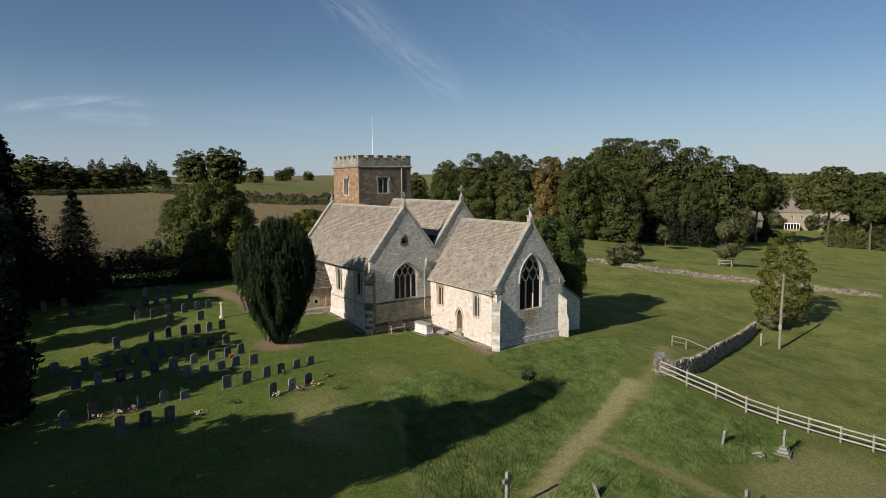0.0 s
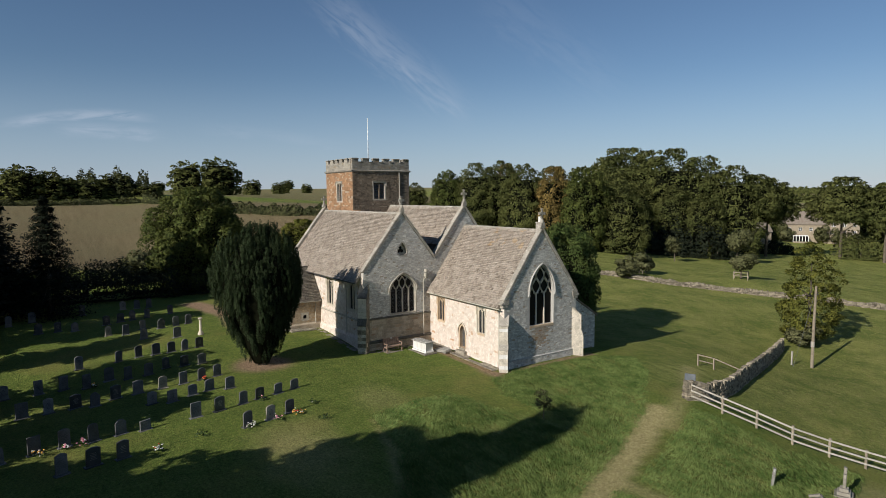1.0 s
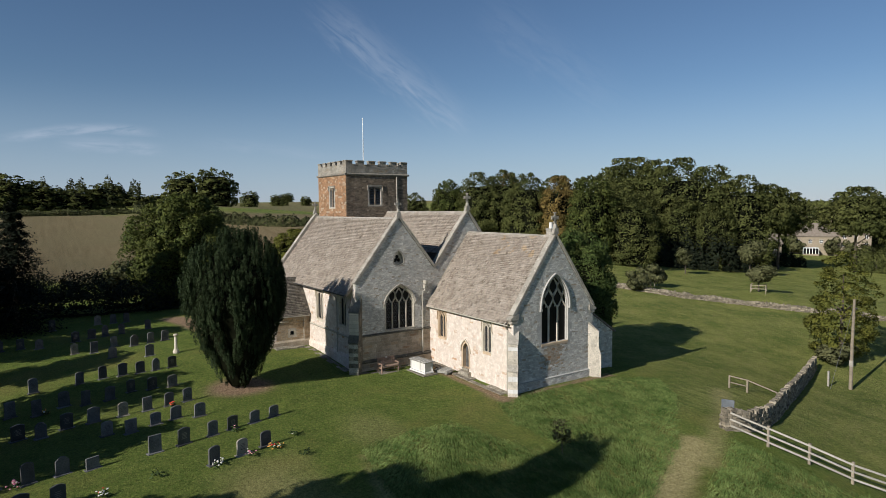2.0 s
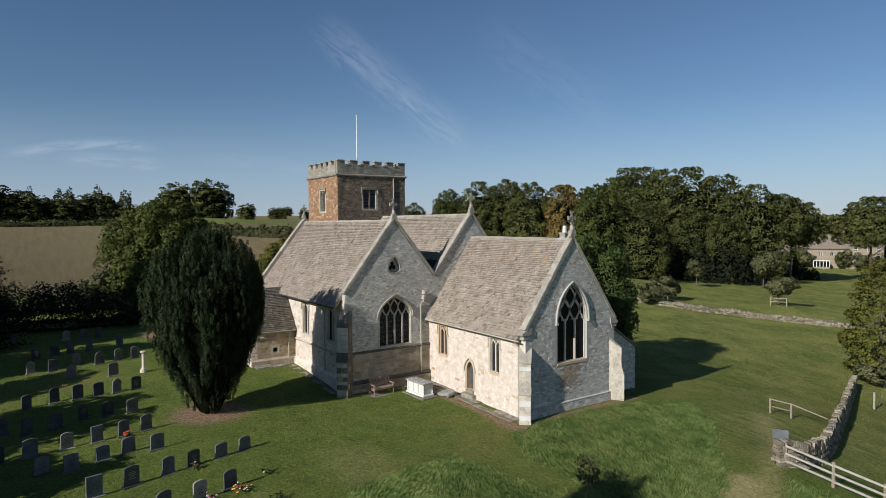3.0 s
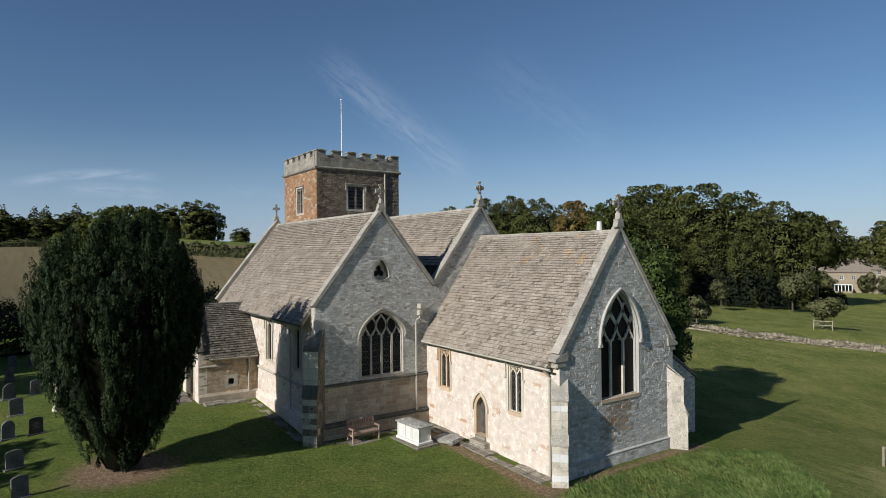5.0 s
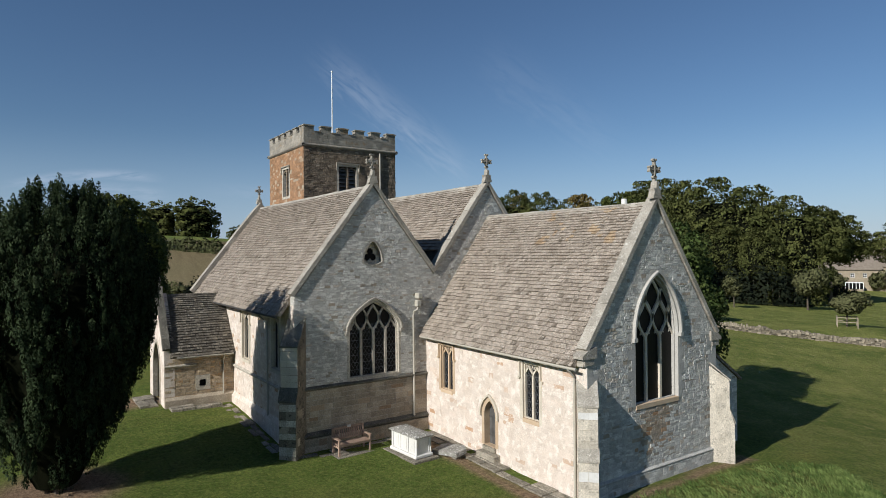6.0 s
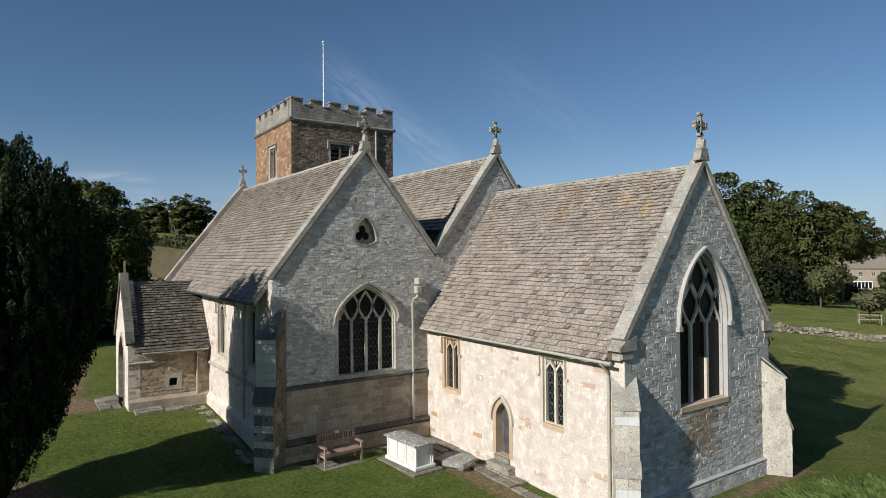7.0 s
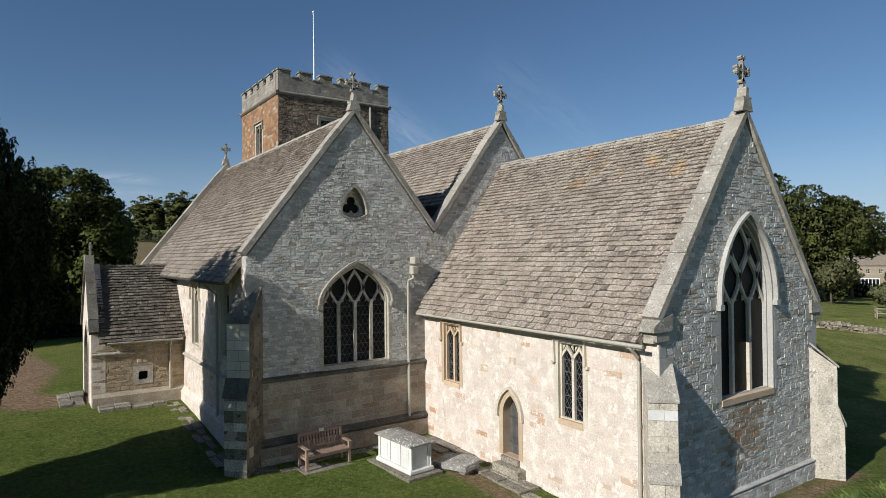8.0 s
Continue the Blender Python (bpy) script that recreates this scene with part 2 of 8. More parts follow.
# conifer needles; on hedges and undergrowth the same near-black carries their shade
DARKLEAF = material("conifer_and_shaded_foliage", (0.008, 0.012, 0.007), (0.026, 0.032, 0.016), scale=0.5, fine=4, vary=0.3, bump=0, rough=0.7, spec=0.12, trans=0.08)
# near-black filler colour: the shade deep inside a crown, painted on a solid core
SHADECORE = material("crown_shade_black", (0.006, 0.007, 0.004), (0.012, 0.013, 0.007), scale=1.5, vary=0, bump=1.0, bump_scale=3, rough=1.0, spec=0.0)
PALELEAF = material("grey_green_foliage", (0.075, 0.081, 0.033), (0.150, 0.149, 0.067), scale=0.5, fine=4, vary=0.3, bump=0, rough=0.75, spec=0.12, trans=0.2)
BRIGHTLEAF = material("sunlit_maple_foliage", (0.085, 0.098, 0.020), (0.193, 0.185, 0.039), scale=0.6, fine=4, vary=0.35, bump=0, rough=0.75, spec=0.06, trans=0.3)
BUSHLEAF = material("laurel_foliage", (0.041, 0.068, 0.018), (0.121, 0.151, 0.041), scale=0.8, fine=6, vary=0.35, bump=0, rough=0.7, spec=0.1, trans=0.2)
HEDGELEAF = material("hedge_foliage", (0.046, 0.054, 0.021), (0.109, 0.112, 0.044), scale=0.2, fine=2, vary=0.4, bump=0, rough=0.75, spec=0.12, trans=0.2)
COTTAGE = material("cottage_stone", (0.255, 0.213, 0.148), (0.357, 0.299, 0.218), vary=0.05, bump=0.3, bump_scale=8)
COTTROOF = material("cottage_roof", (0.160, 0.132, 0.104), (0.240, 0.204, 0.160), vary=0.05, bump=0.4, bump_scale=8)
# darker copy of the tower ironstone, with the east face's shade in the colour
DARKIRON = material("shaded_ironstone", (0.111, 0.086, 0.062), (0.260, 0.203, 0.144), c3=(0.26, 0.215, 0.16), vary=0.3, bump=1.0, bump_scale=20, lichen=(0.25, 0.225, 0.185), lichen_at=0.63, lichen_scale=5, speck=0.45, speck_scale=18)
RUSTY = material("rust_stained_rubble", (0.27, 0.215, 0.155), (0.43, 0.36, 0.275), c3=(0.36, 0.22, 0.12), vary=0.18, bump=0.8, bump_scale=30, lichen=(0.47, 0.44, 0.385), lichen_at=0.62, lichen_scale=8, speck=0.34, speck_scale=55)
BUTTSTONE = material("stained_buttress_stone", (0.085, 0.075, 0.060), (0.27, 0.235, 0.178), c3=(0.40, 0.345, 0.265), scale=1.6, vary=0.3, bump=0.6, bump_scale=25, lichen=(0.07, 0.063, 0.052), lichen_at=0.56, lichen_scale=4, speck=0.4, c3_at=0.72)
ORANGESLATE = material("orange_lichened_slate", (0.30, 0.205, 0.12), (0.42, 0.325, 0.215), scale=1.5, fine=16, vary=0.15, bump=1.0, bump_scale=26, speck=0.55, speck_scale=17)
PINK = material("pink_petals", (0.55, 0.16, 0.22), (0.75, 0.40, 0.45), vary=0.4, bump=0)
WHITEP = material("white_petals", (0.65, 0.62, 0.55), (0.80, 0.78, 0.72), vary=0.2, bump=0)
REDP = material("red_petals", (0.50, 0.03, 0.02), (0.65, 0.10, 0.05), vary=0.3, bump=0)
YELLOWP = material("orange_petals", (0.65, 0.30, 0.05), (0.75, 0.50, 0.12), vary=0.3, bump=0)
STEM = material("flower_leaves", (0.03, 0.05, 0.015), (0.07, 0.10, 0.03), vary=0.3, bump=0)
GRASSBLADE = material("long_grass", (0.068, 0.122, 0.025), (0.265, 0.326, 0.101), scale=0.7, fine=2.2, vary=0.4, bump=0, rough=0.8, spec=0.1, trans=0.3)
SIGN = material("notice_grey", (0.09, 0.10, 0.11), (0.15, 0.16, 0.17), rough=0.75, vary=0, bump=0.1)


# ---- mesh helpers ----
def link_mesh(name, bm, mat, parent=None, label=""):
    me = bpy.data.meshes.new(name)
    bm.to_mesh(me)
    bm.free()
    for m in mat if isinstance(mat, (list, tuple)) else [mat]:
        me.materials.append(m)
    ob = new(name, me)
    if parent:
        ob.parent = parent
    if label:
        ob["label"] = label
    return ob


def part(name, bm, mat, parent, label=""):
    return link_mesh(name, bm, mat, parent, label)


def raw_mesh(name, verts, faces, mat, parent=None, smooth=False):
    me = bpy.data.meshes.new(name)
    me.from_pydata(verts, [], faces)
    me.materials.append(mat)
    if smooth:
        me.shade_smooth()
    ob = new(name, me)
    if parent:
        ob.parent = parent
    return ob


def empty(name, m=None):
    ob = new(name)
    if m is not None:
        ob.matrix_world = m
    return ob


def add_box(bm, x0, x1, y0, y1, z0, z1, m=None, bevel=0.0):
    vs = [bm.verts.new(((x0, x1)[i & 1], (y0, y1)[i >> 1 & 1], (z0, z1)[i >> 2 & 1])) for i in range(8)]
    fs = [bm.faces.new([vs[i] for i in f]) for f in ((0, 2, 3, 1), (4, 5, 7, 6), (0, 1, 5, 4), (2, 6, 7, 3), (0, 4, 6, 2), (1, 3, 7, 5))]
    if bevel:
        es = list({e for f in fs for e in f.edges})
        got = bmesh.ops.bevel(bm, geom=es, offset=bevel, segments=1, affect="EDGES")
        vs = list({v for f in got["faces"] for v in f.verts})
    if m is not None:
        for v in vs:
            v.co = m @ v.co
    return vs


def box_bm(*a, **k):
    bm = bmesh.new()
    add_box(bm, *a, **k)
    return bm


def add_prism(bm, loop, place, d0, d1):
    """A polygon (u, v) pushed from depth d0 to d1; place(u, v, d) gives the point."""
    n = len(loop)
    a = [bm.verts.new(place(u, v, d0)) for u, v in loop]
    b = [bm.verts.new(place(u, v, d1)) for u, v in loop]
    for i in range(n):
        j = (i + 1) % n
        bm.faces.new((a[i], a[j], b[j], b[i]))
    for f in tessellate_polygon([[Vector((u, v, 0)) for u, v in loop]]):
        bm.faces.new([a[i] for i in f])
        bm.faces.new([b[i] for i in reversed(f)])
    return a + b


def add_holed(bm, outer, holes, place, d0, d1):
    """A wall of outline outer with holes through it, from depth d0 to d1."""
    loops = [outer, *holes]
    flat = [p for lp in loops for p in lp]
    a = [bm.verts.new(place(u, v, d0)) for u, v in flat]
    b = [bm.verts.new(place(u, v, d1)) for u, v in flat]
    k = 0
    for lp in loops:
        for i in range(len(lp)):
            j = (i + 1) % len(lp)
            bm.faces.new((a[k + i], a[k + j], b[k + j], b[k + i]))
        k += len(lp)
    for f in tessellate_polygon([[Vector((u, v, 0)) for u, v in lp] for lp in loops]):
        bm.faces.new([a[i] for i in f])
        bm.faces.new([b[i] for i in reversed(f)])


def finish(bm):
    bmesh.ops.recalc_face_normals(bm, faces=bm.faces)
    return bm


def add_bar(bm, pts, place, w, d0, d1, closed=False):
    """A bar of width w along the points (u, v), from depth d0 to d1."""
    n = len(pts)
    rows = []
    for i, (u, v) in enumerate(pts):
        p = Vector(pts[(i - 1) % n] if closed or i else pts[0])
        q = Vector(pts[(i + 1) % n] if closed or i < n - 1 else pts[-1])
        t = (q - p).normalized() if (q - p).length > 1e-9 else Vector((0, 1))
        s = Vector((-t.y, t.x)) * w / 2
        rows.append([bm.verts.new(place(u + s.x, v + s.y, d0)), bm.verts.new(place(u - s.x, v - s.y, d0)), bm.verts.new(place(u - s.x, v - s.y, d1)), bm.verts.new(place(u + s.x, v + s.y, d1))])
    for i in range(n if closed else n - 1):
        a, b = rows[i], rows[(i + 1) % n]
        for k in range(4):
            bm.faces.new((a[k], a[(k + 1) % 4], b[(k + 1) % 4], b[k]))
    if not closed:
        bm.faces.new(rows[0])
        bm.faces.new(list(reversed(rows[-1])))


def add_tube(bm, pts, r, sides=8, r1=None):
    rings = []
    n = len(pts)
    for i, p in enumerate(pts):
        p = Vector(p)
        d = (Vector(pts[min(i + 1, n - 1)]) - Vector(pts[max(i - 1, 0)])).normalized()
        side = d.orthogonal().normalized() if abs(d.z) > 0.98 else d.cross(Vector((0, 0, 1))).normalized()
        up = side.cross(d)
        rr = r if r1 is None else r + (r1 - r) * i / (n - 1)
        rings.append([bm.verts.new(p + rr * (math.cos(a) * side + math.sin(a) * up)) for a in [2 * math.pi * k / sides for k in range(sides)]])
    for a, b in zip(rings, rings[1:]):
        for k in range(sides):
            bm.faces.new((a[k], a[(k + 1) % sides], b[(k + 1) % sides], b[k]))
    bm.faces.new(list(reversed(rings[0])))
    bm.faces.new(rings[-1])


def arch(u0, u1, vs, vt, n=10):
    """The points of a pointed arch from (u0, vs) over its tip to (u1, vs)."""
    a, r, m = (u1 - u0) / 2, vt - vs, (u0 + u1) / 2
    c = (r * r - a * a) / (2 * a)
    rad = a + c
    if r < a:
        left = [(m - a, vs)] + [(m - a * (1 - (i / n) ** 1.6), vs + r * (1 - (1 - (i / n) ** 1.6) ** 1.22) ** 0.62) for i in range(1, n)] + [(m, vt)]
        return left + [(2 * m - u, v) for u, v in reversed(left[:-1])]
    end = math.atan2(r, -c) if c < 0 else math.pi - math.atan2(r, c)
    left = []
    for i in range(n + 1):
        t = math.pi + (end - math.pi) * i / n
        left.append((m + c + rad * math.cos(t), vs + rad * math.sin(t)))
    left[-1] = (m, vt)
    return left + [(2 * m - u, v) for u, v in reversed(left[:-1])]


def opening(u0, u1, v0, vs, vt, n=10):
    return [(u1, v0), (u0, v0)] + arch(u0, u1, vs, vt, n)


def slices(loop, v):
    out = []
    for (u0, v0), (u1, v1) in zip(loop, loop[1:] + loop[:1]):
        if (v0 <= v) != (v1 <= v):
            out.append(u0 + (v - v0) / (v1 - v0) * (u1 - u0))
    out.sort()
    return list(zip(out[::2], out[1::2]))


def stone_cells(outer, holes, courses, lengths, rng, gap=0.012, v_from=None, v_to=None):
    """Courses of stones that fill the outline but not the holes: rows of u0, u1, v0, v1."""
    lo, hi = min(v for _, v in outer), max(v for _, v in outer)
    v = lo if v_from is None else v_from
    hi = hi if v_to is None else v_to
    cells = []
    while v < hi - 0.05:
        h = min(rng.uniform(*courses), hi - v)
        ok = [(max(a0, b0), min(a1, b1)) for a0, a1 in slices(outer, v + 0.01) for b0, b1 in slices(outer, v + h - 0.01)]
        for hole in holes:
            for q in (v + 0.005, v + h / 2, v + h - 0.005):
                for h0, h1 in slices(hole, q):
                    ok = [s for a, b in ok for s in ((a, min(b, h0)), (max(a, h1), b)) if s[1] - s[0] > 0.05]
        for a, b in ok:
            u = a
            while u < b - 0.04:
                w = rng.uniform(*lengths)
                if b - u - w < lengths[0] * 0.6:
                    w = b - u
                cells.append((u + gap / 2, u + w - gap / 2, v + gap / 2, v + h - gap / 2))
                u += w
        v += h
    return cells


def stone_block(cell, place, proud, rng, rough=0.012, back=0.05):
    """The eight corners and five seen faces of a stone with a slightly dished, uneven face."""
    u0, u1, v0, v1 = cell
    j = lambda: rng.uniform(-rough, rough)
    i = min(0.010, (u1 - u0) * 0.10, (v1 - v0) * 0.12)
    p = proud * rng.uniform(0.35, 1.25)
    base = [(u0 + j(), v0 + j() * 0.6), (u1 + j(), v0 + j() * 0.6), (u1 + j(), v1 + j() * 0.6), (u0 + j(), v1 + j() * 0.6)]
    cu, cv = (u0 + u1) / 2, (v0 + v1) / 2
    top = [(u + math.copysign(i, cu - u), v + math.copysign(i, cv - v)) for u, v in base]
    vs = [place(u, v, back) for u, v in base] + [place(u, v, -p * 0.80) for u, v in base] + [place(u, v, -p + j() * 0.14) for u, v in top]
    fs = []
    for k in range(4):
        n = (k + 1) % 4
        fs += [(k, n, 4 + n, 4 + k), (4 + k, 4 + n, 8 + n, 8 + k)]
    fs.append((8, 9, 10, 11))
    return vs, fs


def lay_stones(cells, place, mat, parent, name, proud, rng, near=None, rough=0.012, bulk="masonry", wander=0.0):
    """Stones: up to 300 that near() picks as single parts, the others joined."""
    V, F, count = [], [], 0
    flip = (Vector(place(1, 0, 0)) - Vector(place(0, 0, 0))).cross(Vector(place(0, 1, 0)) - Vector(place(0, 0, 0))).dot(Vector(place(0, 0, -1)) - Vector(place(0, 0, 0))) < 0
    if wander:
        cut = []
        for a, b, c, d in cells:
            if d - c > 0.085 and rng.random() < 0.30:
                m = c + (d - c) * rng.uniform(0.4, 0.6)
                cut += [(a, b, c, m - 0.005), (a, b, m + 0.005, d)]
            else:
                cut.append((a, b, c, d))
        shift = lambda a, b, c: wander * (noise.noise(((a + b) * 0.45, c * 0.8, 3.3)) + 0.5 * noise.noise(((a + b) * 1.3, c * 1.9, 8.3)))
        cells = [(a, b, c + shift(a, b, c), d + shift(a, b, d)) for a, b, c, d in cut]
    for c in cells:
        vs, fs = stone_block(c, place, proud, rng, rough)
        if flip:
            fs = [tuple(reversed(f)) for f in fs]
        if near and count < 300 and near((c[0] + c[1]) / 2, (c[2] + c[3]) / 2):
            raw_mesh(name, vs, fs, mat, parent)
            count += 1
        else:
            k = len(V)
            V += vs
            F += [tuple(k + i for i in f) for f in fs]
    if V:
        tagged(raw_mesh(bulk, V, F, mat, parent), kind="stuff")


# ---- ground ----
GROUND = [
    (0.6, 7.6, 0.0), (-9.8, -0.5, 0.3), (-9.6, -6.8, 0.3), (0.3, -0.6, -0.02), (-17, -10, 0.85), (-10.9, -14.3, 0.5), (-20.8, -16.4, 0.95),
    (-46, -17, 0.4), (-15, -30, 0.0), (2, -28, 0.0), (-2.9, -14.9, 0.25), (11, 6, -0.35), (13.4, 6.6, -0.9), (17.5, 10.8, -2.7),
    (22.5, 13.1, -3.7), (18.5, 2.6, -2.1), (7.2, 31.5, -3.4), (6.1, 15.6, -1.0), (-25, 42, 0.4), (-24, 64, -0.9), (-43, 83, -1.1), (-14.5, 56, -1.3),
]
GROUND += [(-18.2, 64.5, -0.6), (-28, 51.6, 0.1), (11, 20, -2.3), (-76, 110, -1.0), (-60, 180, -3.5), (-90, -10, 0.6), (-132, 3, 12.7), (-134, -53, 12.4), (-95, 42, 8.5), (-215, 20, 14.0), (-190, -60, 13.5), (-420, 60, 16), (-520, -150, 15), (-420, 350, 20), (60, 60, -7), (40, -30, -2.0), (-10, 260, -4), (-200, 500, 4), (60, 900, 8), (-700, 900, 16), (-1200, 200, 24), (300, 100, -8), (0, -300, 3)]
GP = np.array([p[:2] for p in GROUND])


def solve_ground():
    d = np.sqrt(((GP[:, None] - GP[None]) ** 2).sum(-1) + 4.0)
    n = len(GP)
    a = np.zeros((n + 1, n + 1))
    a[:n, :n] = d
    a[:n, n] = a[n, :n] = 1
    return np.linalg.solve(a, np.r_[[p[2] for p in GROUND], 0])


GW = solve_ground()


def ground_z(x, y):
    d = np.sqrt((x - GP[:, 0]) ** 2 + (y - GP[:, 1]) ** 2 + 4.0)
    far = min(1.0, 1500 / max(1.0, math.hypot(x, y)))
    return float(d @ GW[:-1] + GW[-1]) * far


def seg_dist(x, y, pts):
    best = 1e9
    for (ax, ay), (bx, by) in zip(pts, pts[1:]):
        t = max(0, min(1, ((x - ax) * (bx - ax) + (y - ay) * (by - ay)) / ((bx - ax) ** 2 + (by - ay) ** 2)))
        best = min(best, math.hypot(x - ax - t * (bx - ax), y - ay - t * (by - ay)))
    return best


def soft(d, a, b):
    return max(0.0, min(1.0, (b - d) / (b - a)))


TRACK = [(20.5, -17.0), (16.6, -10.0), (14.2, -4.5), (12.4, 0.0), (11.0, 3.2)]
TRACK2 = [(12.6, 2.0), (9.5, 8.5), (6.0, 14.0)]
TRACK3 = [(15.2, -5.2), (17.6, -4.4), (19.6, -3.6), (22.5, -3.2)]
TRACK4 = [(3.2, -12.5), (6.4, -13.3), (10.0, -14.6), (14.5, -16.8)]
# stretches of uncut grass between the mown lawn, the mown path and the worn track
UNCUT = [
    [(2.7, -12.3), (1.7, -9.3), (1.9, -6.3), (6.0, -5.2), (7.9, -3.9), (13.0, -3.2), (13.9, -5.9), (16.8, -13.3), (18.4, -18.0), (14.7, -17.1), (6.4, -13.1)],
    [(0.9, -1.9), (0.8, 1.3), (1.0, 4.2), (1.4, 8.1), (2.6, 11.5), (5.7, 9.0), (10.7, 2.0), (13.0, -3.2), (7.9, -3.0), (3.9, -3.4)],
    [(12.2, 5.0), (14.9, 6.1), (20.0, 9.3), (21.1, 4.7), (20.1, 1.1), (19.6, -3.1), (17.3, -4.1), (15.3, -4.4)],
    [(15.5, -6.2), (18.2, -5.0), (20.9, -4.6), (24.0, -8.0), (20.0, -15.0), (17.6, -10.8)],
]


def uncut_depth(x, y):
    """How far inside the nearest stretch of uncut grass each place lies, in metres; negative outside."""
    best = np.full(x.shape, -9.0)
    for poly in UNCUT:
        inside, d = np.zeros(x.shape, bool), np.full(x.shape, 99.0)
        for (ax, ay), (bx, by) in zip(poly, poly[1:] + poly[:1]):
            t = np.clip(((x - ax) * (bx - ax) + (y - ay) * (by - ay)) / ((bx - ax) ** 2 + (by - ay) ** 2), 0, 1)
            d = np.minimum(d, np.hypot(x - ax - t * (bx - ax), y - ay - t * (by - ay)))
            if ay != by:
                inside ^= ((ay > y) != (by > y)) & (x < (bx - ax) * (y - ay) / (by - ay) + ax)
        best = np.maximum(best, np.where(inside, d, -d))
    return best



def build_ground():
    s = np.linspace(-1, 1, 331)
    xs = 60 * s + 2400 * np.sign(s) * np.abs(s) ** 7 - 6
    ys = 60 * s + 2400 * np.sign(s) * np.abs(s) ** 7 - 2
    GX, GY = np.meshgrid(xs, ys)
    uncut = uncut_depth(GX, GY)
    V, at = [], {k: [] for k in ("stubble", "dirt", "rough", "meadow", "bare")}
    for iy, y in enumerate(ys):
        for ix, x in enumerate(xs):
            near = math.hypot(x, y) < 45
            z = ground_z(x, y)
            w = noise.noise((x * 0.35, y * 0.35, 0.3)) * 0.6 + noise.noise((x * 1.1, y * 1.1, 4.3)) * 0.35
            V.append((x, y, z + (0.03 * noise.noise((x * 1.3, y * 1.3, 7.7)) if near else 0)))
            hill = noise.noise((x * 0.012, y * 0.012, 2.2))
            left = x < -82 - 0.1 * y + 3 * w and y < 95 + 25 * hill
            at["stubble"].append(1.0 if left and x > -131 + 0.1 * y else (0.75 if x < -150 and hill > -0.3 else 0.0))
            d = seg_dist(x, y, TRACK) + 0.4 * w
            at["dirt"].append(max(0.92 * soft(d, 0.45, 0.85), 0.55 * soft(seg_dist(x, y, TRACK2) + 0.5 * w, 0.1, 0.9), 0.55 * soft(seg_dist(x, y, TRACK3) + 0.5 * w, 0.15, 0.8), 0.5 * soft(seg_dist(x, y, TRACK4) + 0.3 * w, 0.05, 0.4)) if near else 0.0)
            r = max(0.0, min(1.0, 0.5 + (uncut[iy, ix] + 0.25 * w) / 0.45))
            beyond = 0.7 * soft(math.hypot((x - 8) / 5, (y - 13) / 7) + 0.3 * w, 0.5, 1.1)
            at["rough"].append(max(r, beyond) if near else 0.0)
            at["meadow"].append(soft(-(y - 14 + 0.15 * x) + 2 * w, -3, 3) if not left else 0.0)
            b = soft(math.hypot(x + 10.7, y + 14.6) + 0.5 * w, 1.4, 2.5)
            b = max(b, 0.95 * soft(abs(x - 0.5) + 0.3 * w, 0.15, 0.42) * (1 if -1.5 < y < 9 else 0), 0.95 * soft(abs(y + 1.15) + 0.35 * w, 0.2, 0.5) * (1 if -9 < x < 1 else 0))
            b = max(b, soft(seg_dist(x, y, [(-20.5, -10.2), (-20.4, -11.5), (-22.5, -12.6), (-29, -11.5), (-40, -13)]) + 0.4 * w, 0.8, 1.5))
            dry = 0.55 * soft(math.hypot((x - 23.2) / 3.6, (y - 4.5) / 6.5) + 0.25 * w, 0.6, 1.1)
            dry = max(dry, 0.42 * soft(math.hypot((x - 4.5) / 5.0, (y + 17.5) / 3.0) + 0.5 * w, 0.3, 1.1), 0.25 * soft(math.hypot((x - 0.5) / 3.0, (y + 10.5) / 2.5) + 0.5 * w, 0.3, 1.1))
            at["bare"].append(b if near else 0.0)
            at["dirt"][-1] = max(at["dirt"][-1], dry) if near else 0.0
    n = len(s)
    F = [(j * n + i, j * n + i + 1, (j + 1) * n + i + 1, (j + 1) * n + i) for j in range(n - 1) for i in range(n - 1)]
    ob = raw_mesh("ground", V, F, ground_material(), smooth=True)
    for k, v in at.items():
        ob.data.attributes.new(k, "FLOAT", "POINT").data.foreach_set("value", v)
    tagged(ob, "mown churchyard lawn, rough grass, meadow and stubble fields", "ground", kind="structure")


